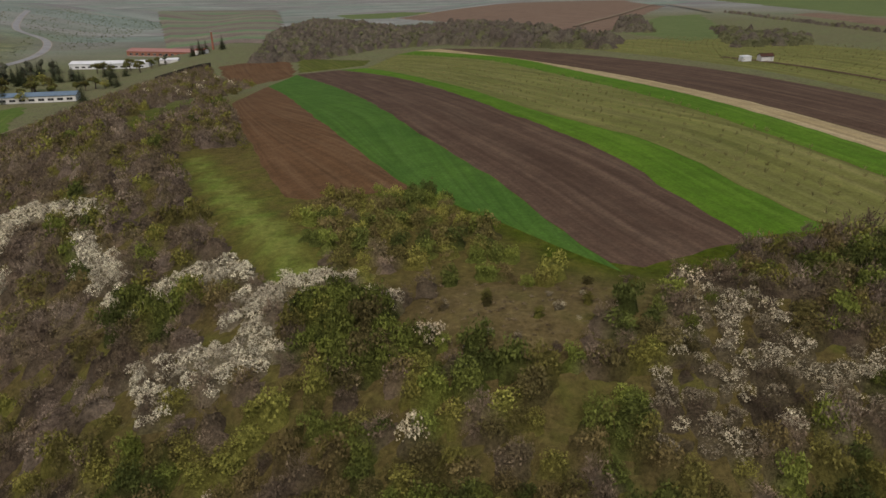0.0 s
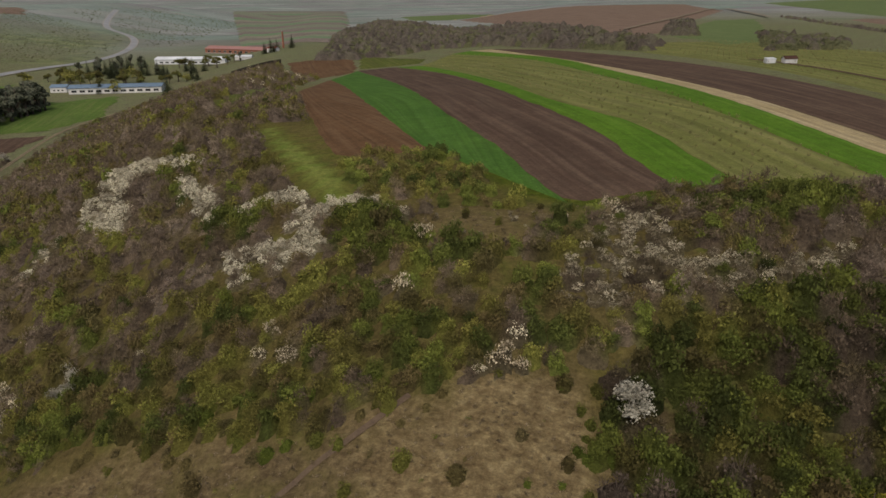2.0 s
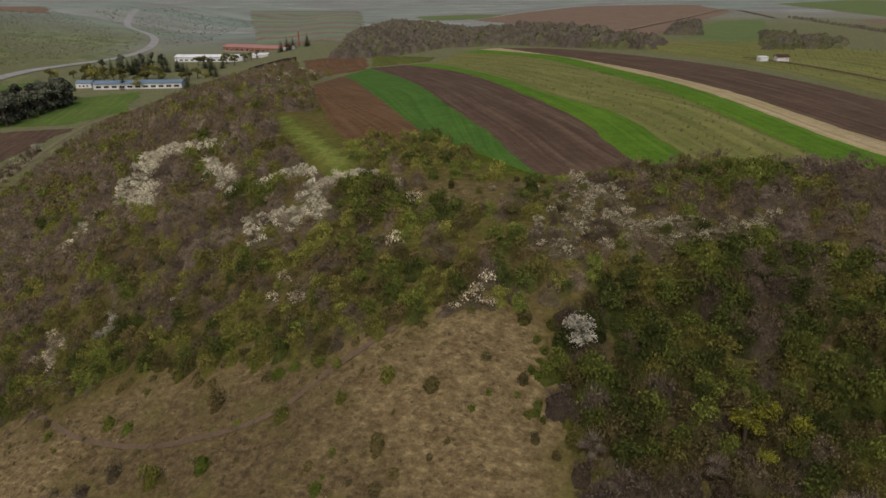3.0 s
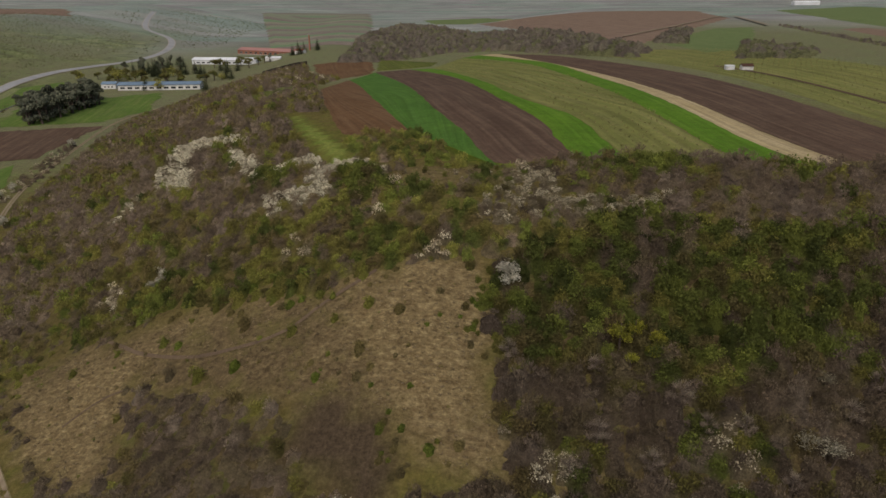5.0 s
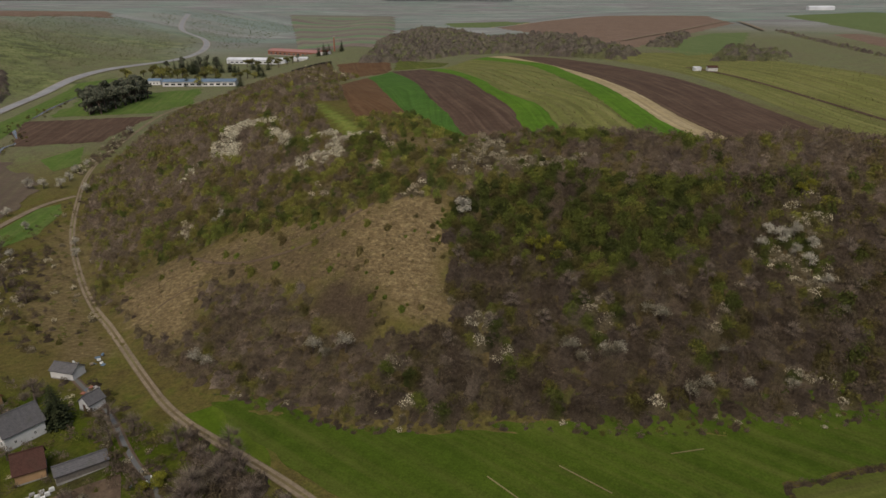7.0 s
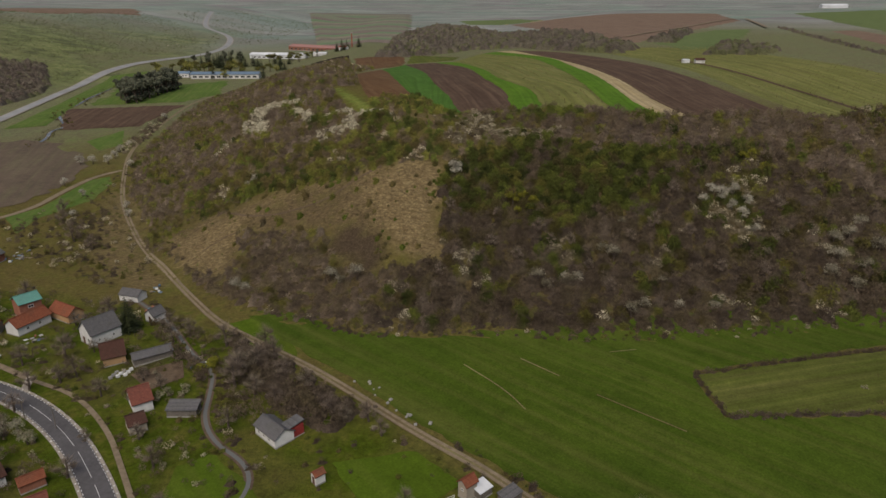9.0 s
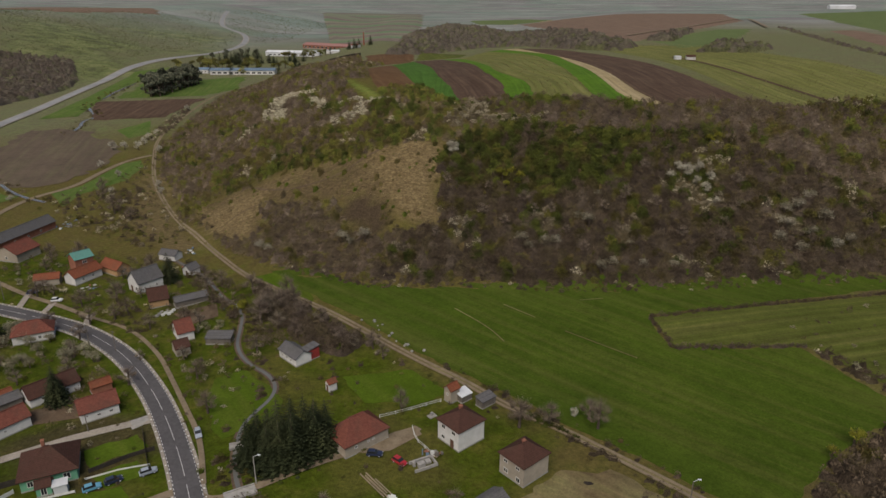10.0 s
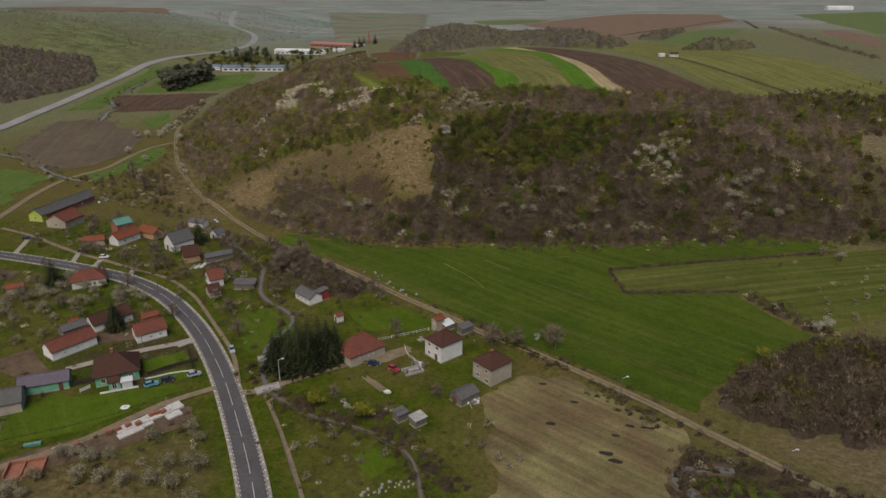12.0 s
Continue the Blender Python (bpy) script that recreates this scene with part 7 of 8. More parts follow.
ribbon("footpath", PATH_LANE, 1.6, TRACK, 0.19, "pale service lane along the village road", "path", 1.5, 2)
for a, b in (((-120, -46), (-112, -61)), ((-92, -53), (-86, -64)), ((-80, -56.5), (-77, -65)), ((-64, -61), (-60, -68))):
    ribbon("driveway", [a, ((a[0] + b[0]) / 2, (a[1] + b[1]) / 2), b], 1.8, GRAVEL, 0.21, "short gravel drive across the verge", "driveway", 1.5, 2)
region("garden_bed", [(-41, -56), (-32, -48.4), (-27.5, -54.9), (-32.5, -61)], SOIL_BED, 0.2, "dug brown vegetable bed", 1.5, 40, "garden bed")
region("garden_bed", [(-130, -75), (-98, -72), (-96, -79), (-128, -83)], SOIL_BED, 0.2, "dug brown vegetable bed beside the road", 2, 5, "garden bed")
region("yard", [(-47, -107), (-41, -109), (-30, -103), (-33, -97.5), (-39, -99.5)], SOIL_BED, 0.2, "bare trodden farmyard", 1.6, 40, "yard")
region("yard", [(-54, -114), (-47, -119), (-40, -123), (-35, -122), (-46, -127), (-60, -124)], SOIL_BED, 0.2, "bare earth yard with low walls", 1.6, 40, "yard")
region("yard", [(-12.5, -140), (-6, -128.5), (0.5, -127.5), (4, -133), (0, -138), (-8, -147), (-20, -157), (-28, -157), (-22, -149)], SOIL_BED, 0.17, "churned brown building plot", 1.8, 50, "yard")
for poly, label in (([(-16.4, -119.2), (-10.8, -113), (-7, -116), (-11.5, -121.5)], "neat mown lawn behind a dark fence"), ([(-22.6, -113.6), (-16, -106), (-12, -109.5), (-17.5, -117.2)], "mown lawn beside the brown roofed house"),
                    ([(-33, -131), (-24, -128.5), (-15.5, -124.5), (-8.5, -119.5), (-5, -123), (-12, -133), (-20, -143), (-33, -151), (-40, -146)], "wide bright mown lawn in front of the mint house"),
                    ([(8.5, -96), (7.5, -88), (1, -82), (-7, -78), (-13, -83), (-9, -91), (-3, -99), (2, -103)], "bright green paddock beside the stream"),
                    ([(17, -76), (32, -69.5), (43, -76), (36, -84), (26, -84)], "bright green paddock behind the farmhouse"), ([(40, -135), (46, -131), (50, -136), (46, -141)], "bright green garden patch"),
                    ([(-24, -27), (-31, -32), (-20, -39), (-12, -44), (-2, -46.5), (-8, -37.5)], "green turf corner below the hill")):
    region("lawn", poly, LAWN, 0.15, label, 1.6, 50, "lawn", fray=0.7)
rng = np.random.default_rng(40)
for x, y, r in ((74.5, -100.5, 0.9), (82, -106.2, 1.0), (77.7, -115.5, 1.1), (91, -116.5, 0.8), (94, -112.5, 1.0), (89.2, -123, 1.3), (91, -125, 1.2)):
    t = np.linspace(0, 6.283, 12)[:-1]
    region("burnt_patch", [(x + r * math.cos(a) * rng.uniform(0.8, 1.3), y + 0.6 * r * math.sin(a) * rng.uniform(0.7, 1.2)) for a in t], CHAR, 0.36, "dark burnt patch on the garden stubble", 0.8, 0, "burnt patch")


def road_marks():
    """Edge stones and the broken centre line of the village road."""
    n = 150
    c = along(MAIN_ROAD, n * 4)
    d = np.gradient(c, axis=0)
    d /= np.linalg.norm(d, axis=1)[:, None]
    side = np.stack([d[:, 1], -d[:, 0]], 1)
    for name, offset, wide, on, off, label in (("centre_line", 0.0, 0.08, 16, 4, "broken white centre line"), ("edge_line", 2.3, 0.1, 1, 1, "white dashed edge line"), ("edge_line", -2.3, 0.1, 1, 1, "white dashed edge line")):
        V, F = [], []
        for k in range(0, len(c) - on, on + off):
            for j in range(k, k + on):
                o = len(V)
                for q, s in ((j, -1), (j + 1, -1), (j + 1, 1), (j, 1)):
                    p = c[q] + side[q] * (offset + s * wide / 2)
                    V.append((p[0], p[1], float(height(p[0], p[1])) + 0.235))
                F.append((o + 3, o + 2, o + 1, o))
        tagged(new(name, mesh_of(name, V, F, (PAINT_LINE,))), label, "road marking", kind="structure")
    ROAD_SIDE.extend((c, side))


ROAD_SIDE = []
road_marks()


def kerb_stones():
    """Pale marker stones along both edges of the road."""
    c, side = ROAD_SIDE
    rows = [(c[k] + side[k] * s * 2.75) for k in range(0, len(c), 4) for s in (-1, 1)]
    V, F, o = [], [], 0
    base = np.array([(x, y, z) for z in (-0.1, 0.2) for x, y in ((-0.11, -0.1), (0.11, -0.1), (0.11, 0.1), (-0.11, 0.1))])
    quad = np.array([(4, 5, 6, 7), (0, 1, 5, 4), (1, 2, 6, 5), (2, 3, 7, 6), (3, 0, 4, 7)])
    for p in rows:
        V.append(base + [p[0], p[1], float(height(p[0], p[1])) + 0.1])
        F.append(quad + o)
        o += 8
    tagged(new("kerb_stones", mesh_of("kerb_stones", np.vstack(V), np.vstack(F), (PAINT_LINE,))), "row of pale kerb stones along the road", "kerb", kind="stuff")


kerb_stones()


# ---- cars ----
def car(x, y, turn, paint, label, first=None):
    z = float(height(x, y)) + 0.2
    ob = new("car", None)
    ob.matrix_basis = pose(x, y, z, 0, 0, turn)
    ob.scale = (0.9, 0.9, 0.9)
    bm = bmesh.new()
    side = [(-1.75, 0.25), (-1.78, 0.62), (-1.55, 0.8), (-1.1, 0.84), (0.75, 0.84), (1.5, 0.72), (1.75, 0.55), (1.75, 0.25)]
    lo = [bm.verts.new((p, -0.72, q)) for p, q in side]
    hi = [bm.verts.new((p, 0.72, q)) for p, q in side]
    bm.faces.new(lo), bm.faces.new(hi[::-1])
    for k in range(len(side)):
        bm.faces.new((lo[k], hi[k], hi[(k + 1) % len(side)], lo[(k + 1) % len(side)]))
    bmesh.ops.recalc_face_normals(bm, faces=bm.faces)
    bmesh.ops.bevel(bm, geom=bm.edges[:], offset=0.06, segments=2, affect="EDGES")
    part("body", bm, paint, ob)
    bm = bmesh.new()
    a = [bm.verts.new(p) for p in ((-1.6, -0.66, 0.82), (0.75, -0.66, 0.82), (0.75, 0.66, 0.82), (-1.6, 0.66, 0.82))]
    b = [bm.verts.new(p) for p in ((-1.3, -0.55, 1.28), (0.15, -0.55, 1.28), (0.15, 0.55, 1.28), (-1.3, 0.55, 1.28))]
    bm.faces.new(b)
    for k in range(4):
        bm.faces.new((a[k], a[(k + 1) % 4], b[(k + 1) % 4], b[k]))
    part("glasshouse", bm, GLASS, ob, "dark car windows")
    part("roof_panel", boxes((-1.27, -0.54, 1.28, 0.12, 0.54, 1.32)), paint, ob)
    for wx in (-1.1, 1.1):
        for wy in (-0.66, 0.66):
            V, F = [], []
            limb(V, F, (wx, wy - 0.09, 0.28), (wx, wy + 0.09, 0.28), 0.28, 0.28, 12)
            F2 = [tuple(f) for f in F]
            w = new("wheel", mesh_of("wheel", V, F2, (RUBBER,)))
            w.parent = ob
            V, F = [], []
            limb(V, F, (wx, wy - 0.1, 0.28), (wx, wy + 0.1, 0.28), 0.17, 0.02, 8)
            h = new("hub", mesh_of("hub", V, F, (METAL_WHITE,)))
            h.parent = w
    part("headlights", boxes((1.72, -0.62, 0.5, 1.79, -0.36, 0.62), (1.72, 0.36, 0.5, 1.79, 0.62, 0.62)), METAL_WHITE, ob, "pair of headlights")
    return tagged(ob, label, "car", "parked cars")


def paint(name, colour):
    m = material(name, 0.3)
    n = Nodes(m)
    n.colour(n.ramp(n.noise(0.8, 2), (0.3, tuple(0.88 * c for c in colour)), (0.7, colour)))
    m.node_tree.nodes["Principled BSDF"].inputs["Specular IOR Level"].default_value = 0.5
    return m


RUBBER = stone_material("black_rubber", (0.02, 0.02, 0.02), (0.035, 0.035, 0.035), 4, 0.7)
DARK_CAR, BLUE_CAR, SILVER_CAR, RED_CAR, WHITE_CAR = paint("dark_blue_paint", (0.02, 0.028, 0.06)), paint("light_blue_paint", (0.12, 0.3, 0.42)), paint("silver_paint", (0.3, 0.33, 0.38)), paint("red_paint", (0.35, 0.02, 0.03)), paint("white_paint", (0.6, 0.6, 0.6))
car(-13.4, -122.4, 46, BLUE_CAR, "light blue hatchback parked on the lawn edge")
car(-10.9, -119.8, 48, DARK_CAR, "dark car parked behind the blue hatchback")
car(-6.2, -116.2, 44, SILVER_CAR, "silver car parked beside the garden gate")
car(-3.6, -103.6, -52, SILVER_CAR, "silver car standing at the roadside")
car(33.6, -101.6, 8, DARK_CAR, "dark blue car on the gravel yard")
car(39.0, -102.8, -28, RED_CAR, "small red car parked on the grass")
car(-91.0, -52.6, 40, DARK_CAR, "dark car on the drive")
car(-79.7, -55.6, 20, WHITE_CAR, "white car parked beside the lane")
car(-120.0, -46.3, 30, DARK_CAR, "dark car beside the service lane")


# ---- fences, poles, bridges and clutter ----
def fence(line, tall, gap, rail_mat, label, rails=2, mesh_fill=False):
    """Posts at even steps with rails between; solid boards where filled."""
    line = np.array(line, float)
    s = np.concatenate([[0], np.cumsum(np.linalg.norm(np.diff(line, axis=0), axis=1))])
    n = max(1, int(s[-1] / gap))
    t = np.linspace(0, s[-1], n + 1)
    p = np.stack([np.interp(t, s, line[:, k]) for k in range(2)], 1)
    z = height(p[:, 0], p[:, 1])
    ob = new("fence", None)
    post = boxes((-0.045, -0.045, -0.3, 0.045, 0.045, tall))
    me = bpy.data.meshes.new("post")
    post.to_mesh(me)
    post.free()
    me.materials.append(rail_mat)
    for (x, y), h in zip(p, z):
        q = new("post", me)
        q.parent, q.location = ob, (x, y, h)
    for k in range(n):
        a, b = p[k], p[k + 1]
        d = (b - a) / np.linalg.norm(b - a)
        w = np.array([-d[1], d[0]]) * 0.03
        bm = bmesh.new()
        levels = [(0.1, tall * 0.92)] if mesh_fill else [(tall * (j + 0.7) / rails - 0.025, tall * (j + 0.7) / rails + 0.025) for j in range(rails)]
        for lo, hi in levels:
            v = [bm.verts.new((q[0] + u[0], q[1] + u[1], zz + e)) for q, zz in ((a, z[k]), (b, z[k + 1])) for u in (w, -w) for e in (lo, hi)]
            for f in ((0, 1, 3, 2), (4, 6, 7, 5), (0, 4, 5, 1), (2, 3, 7, 6), (1, 5, 7, 3), (0, 2, 6, 4)):
                bm.faces.new([v[i] for i in f])
        part("panel" if mesh_fill else "rail", bm, rail_mat, ob)
    return tagged(ob, label, "fence")


fence([(-15.3, -105.2), (-11, -110.5), (-6.4, -115.8)], 1.1, 2.2, PLANK_DARK, "dark board fence round the lawn", 2, True)
fence([(-17.2, -118.6), (-12.5, -112.6), (-9.4, -109.8)], 1.1, 2.2, PLANK_DARK, "dark board fence across the lawn", 2, True)
fence([(-31, -127), (-28, -124.3), (-26.5, -123.2)], 1.5, 2.0, PLANK_DARK, "dark board fence beside the green outbuilding", 2, True)
fence([(-16.6, -120.4), (-12, -116.5), (-7.5, -114.0)], 0.5, 2.4, PAINT_LINE, "low white concrete garden kerb", 1, True)
fence([(-27.5, -128.6), (-26.6, -126.4)], 1.0, 1.5, PAINT_LINE, "white garden wall panel", 1, True)
fence([(-22.5, -128.2), (-16.0, -123.7)], 0.6, 2.0, PAINT_LINE, "low white wall in front of the porch", 1, True)
fence([(-35, -152.5), (-28, -146), (-21, -141), (-14, -134.5), (-8.5, -126.5), (-3.5, -121.5)], 0.6, 2.6, PLANK_DARK, "row of low clipped posts along the lane", 1)
fence([(30.7, -89.5), (36, -85.5), (42, -80.6)], 0.9, 3.0, PAINT_LINE, "thin white rail fence behind the yard", 2)
fence([(38.5, -91.5), (40.0, -95.0), (44.5, -98.8)], 0.9, 2.2, PAINT_LINE, "white rail fence beside the house", 2)
fence([(14.0, -117.8), (20, -122.4), (26, -125.8), (34.2, -126.9), (42.3, -128.8), (50.8, -133.0), (55, -140)], 1.1, 2.2, PLANK, "row of thin grey fence posts along the stream", 1)
fence([(14.6, -118.4), (19.5, -126.5), (24.5, -133.5), (33, -145)], 1.1, 3.0, PLANK, "thin wooden fence beside the footpath", 2)
fence([(4.8, -134), (9, -140), (14, -147)], 1.2, 2.4, PLANK, "grey wooden fence at the orchard edge", 2)
fence([(-31.5, -147), (-36, -140.5), (-38, -133)], 1.0, 3.0, PLANK, "thin wire fence across the lawn", 2)


fence([(-202, 449), (-190, 456.5), (-181, 471), (-176, 484)], 3.4, 4.0, PLANK_DARK, "long dark board wall on the hill shoulder near the halls", 1, True)


def pole(x, y, tall, label, lamp=True, mat=None):
    ob = new("street_lamp" if lamp else "utility_pole", None)
    ob.location = (x, y, float(height(x, y)))
    V, F = [], []
    limb(V, F, (0, 0, -0.3), (0, 0, tall), 0.13, 0.08, 8)
    new("shaft", mesh_of("shaft", V, F, (mat or CONCRETE,))).parent = ob
    if lamp:
        V, F = [], []
        limb(V, F, (0, 0, tall - 0.1), (0.9, 0.3, tall + 0.25), 0.04, 0.04, 6)
        new("arm", mesh_of("arm", V, F, (METAL_WHITE,))).parent = ob
        part("lamp_head", boxes((0.75, 0.18, tall + 0.2, 1.3, 0.42, tall + 0.34)), METAL_WHITE, ob, "pale lamp head")
    else:
        part("crossbar", boxes((-0.7, -0.06, tall - 0.35, 0.7, 0.06, tall - 0.23)), PLANK, ob)
    return tagged(ob, label, "street lamp" if lamp else "pole", "poles")


pole(92.1, -102.2, 5.4, "street lamp on a wooden pole beside the dirt track", True, PLANK)
pole(122.2, -121.7, 5.8, "street lamp on a wooden pole beside the dirt track", True, PLANK)
pole(14.9, -114.2, 6.2, "white concrete street lamp at the bridge", True)
pole(-26.4, -107.6, 4.2, "short wooden pole in the yard", False, PLANK)
pole(-43, -77.5, 6.0, "wooden utility pole at the bend", False, PLANK)
pole(-52, -76, 6.0, "wooden utility pole at the bend", False, PLANK)
pole(-96, -58, 6.0, "wooden utility pole beside the lane", False, PLANK)


def bridge(x, y, turn, long, wide, label):
    ob = new("footbridge", None)
    ob.matrix_basis = pose(x, y, float(height(x, y)) + 0.12, 0, 0, turn)
    part("deck", boxes((-long / 2, -wide / 2, 0, long / 2, wide / 2, 0.28)), CONCRETE, ob)
    for s in (-1, 1):
        part("parapet", boxes((-long / 2, s * wide / 2 - 0.08, 0.28, long / 2, s * wide / 2 + 0.08, 0.6)), CONCRETE, ob)
    return tagged(ob, label, "bridge")


bridge(6.6, -105.0, 30, 4.2, 1.6, "small concrete footbridge over the stream")
bridge(13.6, -117.6, 42, 5.6, 2.6, "narrow concrete bridge carrying the drive over the stream")


def stack(name, x, y, turn, rows, mat, label, category):
    """A pile of blocks, each with its own place and size."""
    ob = new(name, None)
    ob.matrix_basis = pose(x, y, float(height(x, y)) + 0.1, 0, 0, turn)
    for k, r in enumerate(rows):
        part("block", boxes(r), mat, ob)
    return tagged(ob, label, category)


# the unfinished foundation with pallets of bricks
stack("foundation", -5.4, -135.0, 58, [(-6.5, -2.2, -0.1, -1.5, -0.4, 0.35), (-6.0, -0.3, -0.1, 0.4, 2.1, 0.4), (0.5, -0.4, -0.1, 5.2, 2.3, 0.42), (5.3, -0.2, -0.1, 8.0, 2.6, 0.44), (3.4, -2.6, -0.1, 6.6, -0.6, 0.4), (-1.4, -1.6, -0.1, 0.8, -0.5, 0.38)], PALE_SLAB,
      "pale concrete house foundation under construction", "foundation")
for k, (x, y) in enumerate(((-10.4, -140.6), (-9.2, -139.2), (-8.0, -137.6), (-5.6, -133.2), (-4.8, -132.2), (-6.3, -136.6), (-13.6, -145.6), (-3.9, -131.6))):
    stack("brick_pallet", x, y, 58 + 6 * (k % 3), [(-0.55, -0.45, 0.3, 0.55, 0.45, 0.75), (-0.52, -0.43, 0.76, 0.5, 0.44, 1.15)], BRICK, "stacked pallet of red bricks on the building plot", "bricks")
stack("ruin", -18.2, -153.6, 30, [(-3.4, -2.4, -0.1, 3.2, 2.2, 0.2), (-3.4, -2.4, 0.2, -3.1, 2.2, 1.0), (-3.1, 1.9, 0.2, 3.2, 2.2, 0.8), (-0.6, -2.4, 0.2, -0.3, 1.9, 0.7), (2.9, -2.0, 0.2, 3.2, 1.9, 0.6)], BRICK, "low red brick walls of a ruined shed", "ruin")
stack("pallet_stack", -22.8, -147.2, 30, [(-1.6, -0.4, 0, -0.1, 0.4, 0.5), (0, -0.4, 0, 1.6, 0.4, 0.55)], TILE_TEAL, "stack of teal sheets at the lane", "sheets")
stack("wall_heap", 43.6, -102.2, 40, [(-2.4, -1.5, 0, 2.4, -1.2, 0.6), (-2.4, 1.2, 0, 2.4, 1.5, 0.6), (2.1, -1.2, 0, 2.4, 1.2, 0.6), (-1.2, -0.6, 0, 0.2, 0.4, 0.8), (0.6, -0.2, 0, 1.6, 0.8, 0.5), (-2.0, 0.2, 0, -1.5, 0.9, 1.0)], CONCRETE, "walled pen full of pale rubble beside the white house", "pen")
stack("plank_pile", 36.6, -109.6, -38, [(-4.4, -0.8, 0, 3.6, -0.62, 0.2), (-3.4, -0.3, 0, 4.2, -0.12, 0.25), (-4.0, 0.2, 0, 3.0, 0.4, 0.2), (-1.5, 0.7, 0, 3.8, 0.85, 0.18), (-2.5, -0.5, 0.25, 2.4, -0.3, 0.42)], TIMBER, "pile of long pale planks on the grass", "planks")
stack("plank_pile", 40.4, -112.2, -10, [(-0.9, -0.3, 0, 0.9, 0.3, 0.25), (-0.4, -0.6, 0, 0.5, 0.5, 0.4)], PAINT_LINE, "scatter of white boards on the grass", "boards")
for k in range(9):
    stack("white_sack", -44.5 + 1.3 * (k % 3), -58.4 + 1.15 * (k // 3) + 0.9 * (k % 3), 47, [(-0.45, -0.3, 0, 0.45, 0.3, 0.42), (-0.4, -0.26, 0.43, 0.42, 0.28, 0.62)], PAINT_LINE if k % 3 else CONCRETE, "white wrapped block in a garden store", "block")
stack("flower_bed", -13.6, -131.4, 10, [(-0.9, -0.6, 0, 0.9, 0.6, 0.12), (-0.5, -0.8, 0, 0.5, 0.8, 0.1), (-0.2, -0.2, 0.12, 0.2, 0.2, 0.5)], PAINT_LINE, "white edged flower bed on the lawn", "flower bed")
stack("concrete_pad", 41.4, -86.4, 50, [(-0.9, -0.7, 0, 0.9, 0.7, 0.15), (-0.3, -0.2, 0.15, 0.2, 0.2, 1.0)], CONCRETE, "small concrete pad with a pump", "pad")
rng = np.random.default_rng(44)
for k in range(26):
    t = k / 25
    x, y = 45.5 + 8.5 * t + rng.normal() * 0.4, -145.5 + 5.5 * t + rng.normal() * 0.7
    s = rng.uniform(0.12, 0.26)
    stack("rubble_stone", x, y, rng.uniform(0, 90), [(-s, -s * 0.7, -0.1, s, s * 0.7, s), (-s * 0.6, -s * 0.5, s, s * 0.5, s * 0.6, s * 1.4)], CONCRETE, "pale rubble block dumped beside the stream", "rubble")
rocks = [(20, -52.5), (23, -55.2), (26, -57.6), (28.5, -59.2), (31, -61.2), (17, -50), (14, -48.6)]
for x, y in rocks:
    for j in range(2):
        s = rng.uniform(0.18, 0.4)
        stack("field_stone", x + rng.normal() * 1.1, y + rng.normal() * 0.6, rng.uniform(0, 90), [(-s, -s * 0.8, -0.1, s, s * 0.8, s * 0.8), (-s * 0.6, -s * 0.5, s * 0.8, s * 0.5, s * 0.4, s * 1.2)], CONCRETE, "pale field stone piled along the track", "stone")


# ---- scrap and stores in the yards ----
def scrap_heap(x, y, seed, spread, count, label):
    """Odd boards, crates and sheets thrown together."""
    rng = np.random.default_rng(seed)
    ob = new("scrap_heap", None)
    ob.matrix_basis = pose(x, y, float(height(x, y)) + 0.05, 0, 0, rng.uniform(0, 90))
    for k in range(count):
        kind = rng.integers(3)
        long, wide, tall = ((1.6, 0.18, 0.12), (0.7, 0.55, 0.5), (1.1, 0.8, 0.08))[kind]
        a, b, c = long * rng.uniform(0.6, 1.3) / 2, wide * rng.uniform(0.7, 1.3) / 2, tall * rng.uniform(0.7, 1.3)
        bm = boxes((-a, -b, 0, a, b, c))
        piece = part(("board", "crate", "sheet")[kind], bm, (TIMBER, CONCRETE, PAINT_LINE, PLANK, BRICK, METAL_BLUE)[rng.integers(6)], ob)
        piece.matrix_basis = pose(rng.normal() * spread, rng.normal() * spread, rng.uniform(0, 0.25), rng.uniform(-8, 8), rng.uniform(-8, 8), rng.uniform(0, 180))
    return tagged(ob, label, "scrap heap", "yard clutter")


for seed, (x, y, spread, count, label) in enumerate(((-130.3, 5.5, 2.2, 12, "scattered pale scrap beside the long farm building"), (-126.0, 5.0, 1.8, 9, "scattered pale scrap at the field edge"), (-141.0, -9.0, 1.2, 8, "heap of boards behind the farm building"),
                                                       (-68.6, -13.4, 1.8, 12, "boards and crates behind the white house"), (-57.6, -22.7, 1.6, 11, "boards and crates beside the tiny hut"), (-64.0, -10.0, 1.2, 8, "small heap of planks by the stream"),
                                                       (-26.0, -50.0, 1.2, 9, "stored sheets beside the dug bed"), (43.2, -119.6, 1.2, 9, "broken boards among the brambles"), (33.5, -119.0, 1.4, 8, "broken boards on the stream bank"),
                                                       (44.4, -98.6, 1.1, 12, "crates and tubs beside the white house"), (60.9, -111.2, 1.0, 12, "sheets and boards round the patched shed"), (-77.0, -45.4, 1.2, 9, "sheets and crates between the cottages"))):
    scrap_heap(x, y, 500 + seed, spread, count, label)


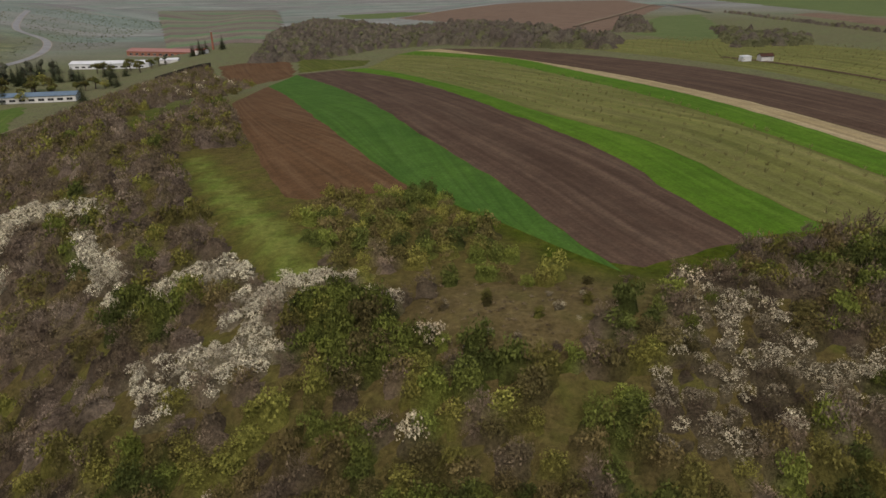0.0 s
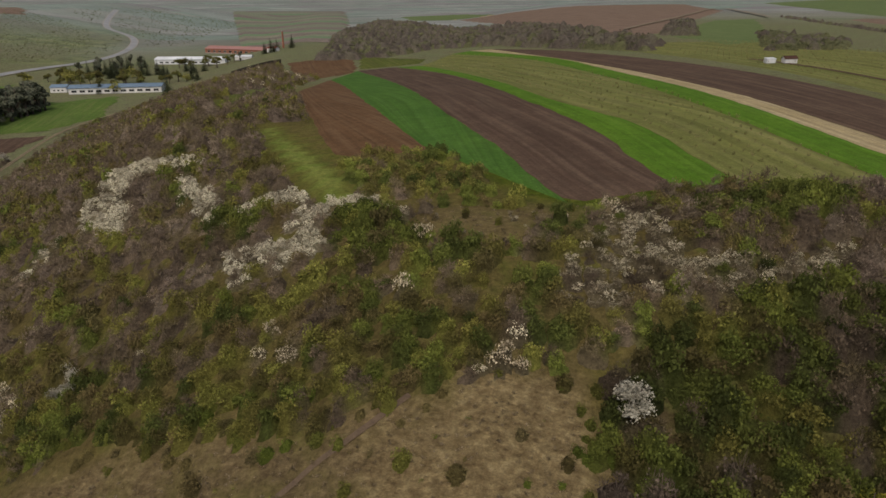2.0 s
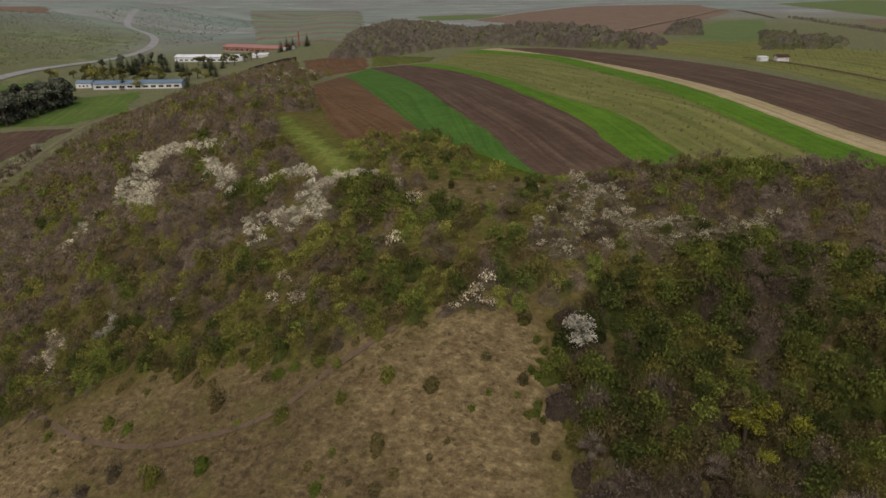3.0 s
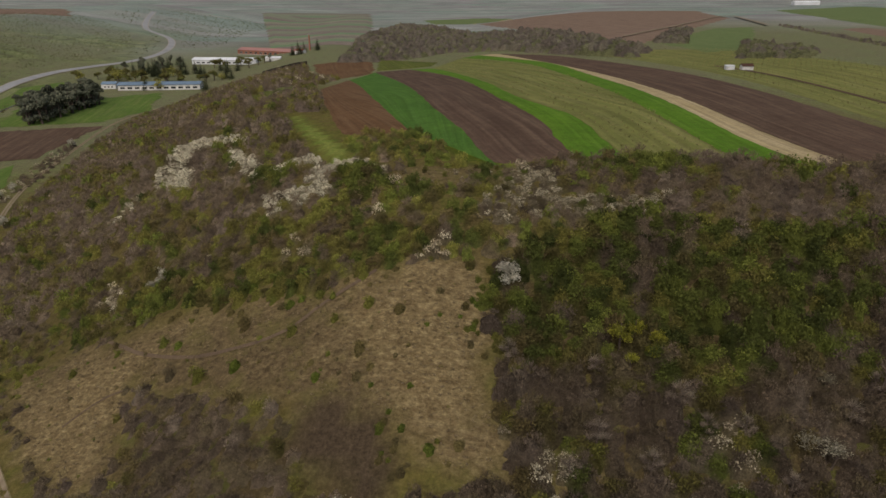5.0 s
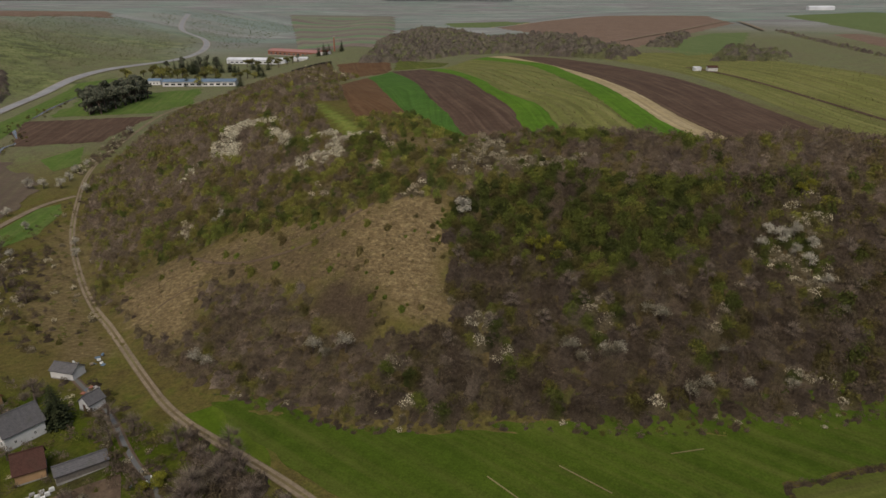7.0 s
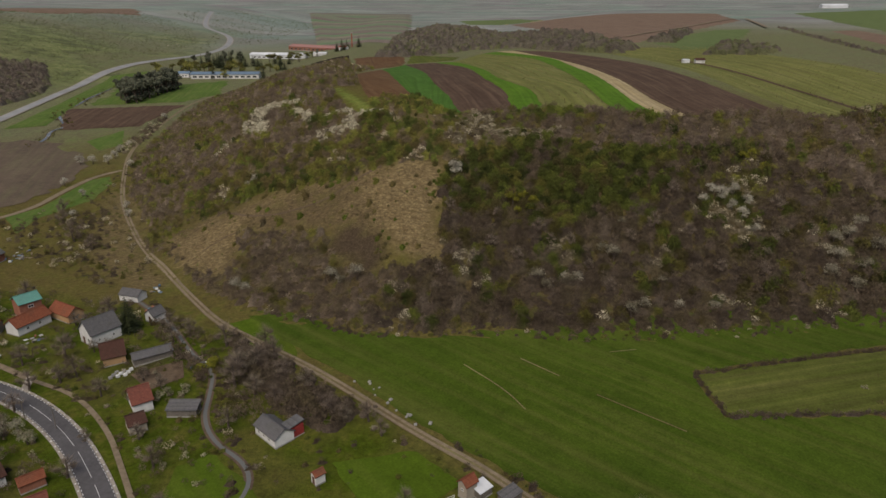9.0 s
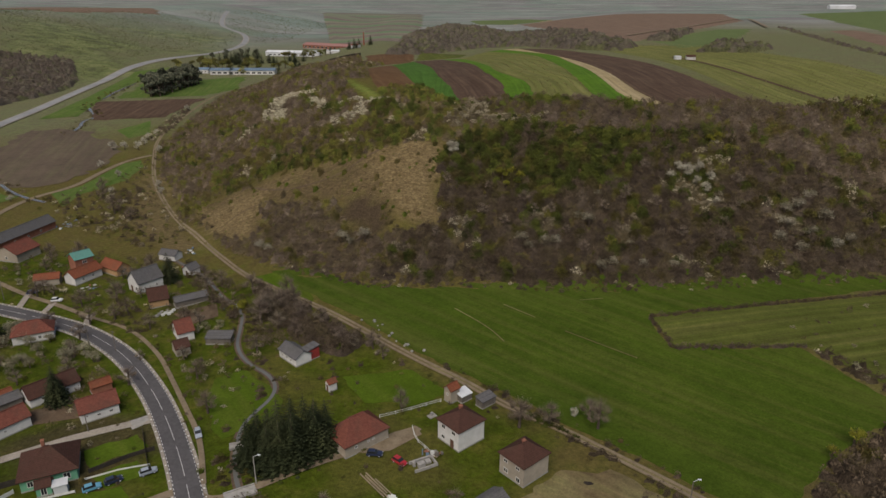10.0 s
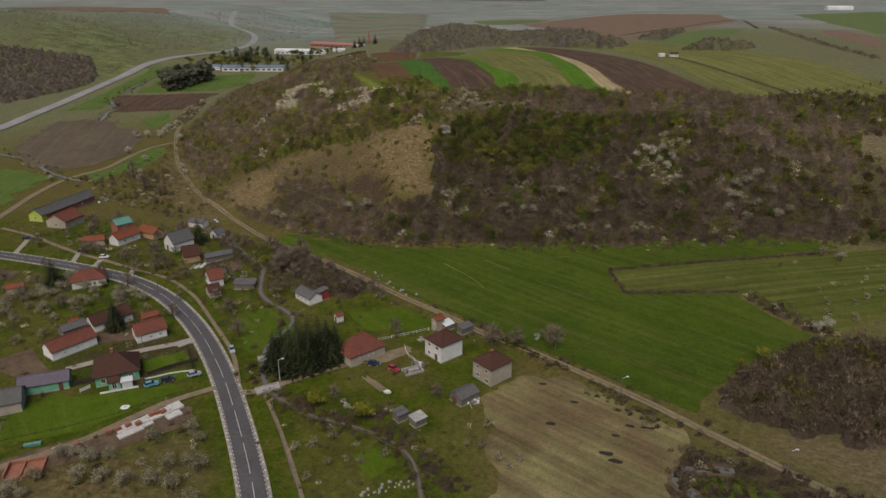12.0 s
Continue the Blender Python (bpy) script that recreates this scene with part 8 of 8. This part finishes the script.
# ---- garden shrubs between the houses ----
def garden_shrubs():
    ways = [along(line, 150) for line in (MAIN_ROAD, STREAM, DRIVE_EAST, LANE_WEST, DRIVE_WEST, PATH_ROAD, PATH_LANE, TRACK_FOOT)]
    reach = (4.6, 1.0, 2.0, 2.0, 2.2, 1.2, 1.4, 2.2)
    for seed, (poly, spacing, mix, size, keep, bright) in enumerate((
            ([(-125, -45), (-118, -20), (-70, -22), (-48, -30), (-20, -52), (-5, -72), (0, -85), (-8, -98), (-20, -84), (-45, -65), (-80, -55)], 3.3, {"twig": 5, "bush": 3, "dull": 1.2, "grey": 2}, (0.7, 1.8), 0.62, 1.2),
            ([(-130, -75), (-60, -72), (-35, -85), (-22, -100), (-45, -118), (-75, -112), (-130, -95)], 3.3, {"twig": 4, "bush": 2, "dull": 2.4, "grey": 3}, (0.7, 1.7), 0.6, 1.2),
            ([(14, -118), (30, -116), (45, -116), (60, -115), (66, -128), (62, -150), (40, -150), (20, -128)], 2.6, {"bush": 5, "twig": 3, "dull": 1}, (0.4, 1.1), 0.6, 1.1),
            ([(-34, -166), (-12, -147), (0, -140), (8, -137), (18, -150), (24, -165), (-20, -178)], 2.3, {"twig": 4, "bush": 4, "dull": 2}, (0.5, 1.2), 0.6, 1.1),
            ([(-50, -32), (-28, -38), (-12, -46), (6, -56), (16, -66), (8, -72), (-10, -66), (-25, -54), (-40, -46)], 2.2, {"twig": 5, "grey": 4, "olive": 1}, (1.1, 2.2), 0.75, 1.15),
            ([(102, -116), (126, -122), (165, -142), (158, -160), (118, -146), (98, -140)], 2.0, {"twig": 6, "grey": 2, "bush": 2}, (0.6, 1.4), 0.75, 1.0),
            ([(-152, 30), (-128, 60), (-100, 28), (-74, -2), (-84, -12), (-130, 4)], 3.4, {"twig": 4, "bush": 3, "dull": 1}, (0.6, 1.7), 0.55, 1.2),
            ([(118, -24), (165, -2), (185, -8), (176, -40), (146, -54), (128, -42)], 4.2, {"dull": 3, "bush": 3, "twig": 2}, (0.5, 1.1), 0.45, 1.1))):
        rng = np.random.default_rng(300 + seed)
        p = sow(poly, spacing, 320 + seed)
        p = p[(rng.uniform(size=len(p)) + 0.3 * ripple(p[:, 0], p[:, 1], 6.0, seed)) < keep]
        names, odds = list(mix), np.array(list(mix.values()), float)
        for x, y in p:
            r = rng.uniform(*size)
            if all(math.hypot(x - a, y - b) > 0.75 * c + r for a, b, c in HOMES) and all(np.min(np.hypot(w[:, 0] - x, w[:, 1] - y)) > d + 0.5 * r for w, d in zip(ways, reach)):
                place_shrub(str(rng.choice(names, p=odds / odds.sum())), x, y, r, rng, bright)
    grow_species(((0, 9999, 0.42, 1.5),))


garden_shrubs()
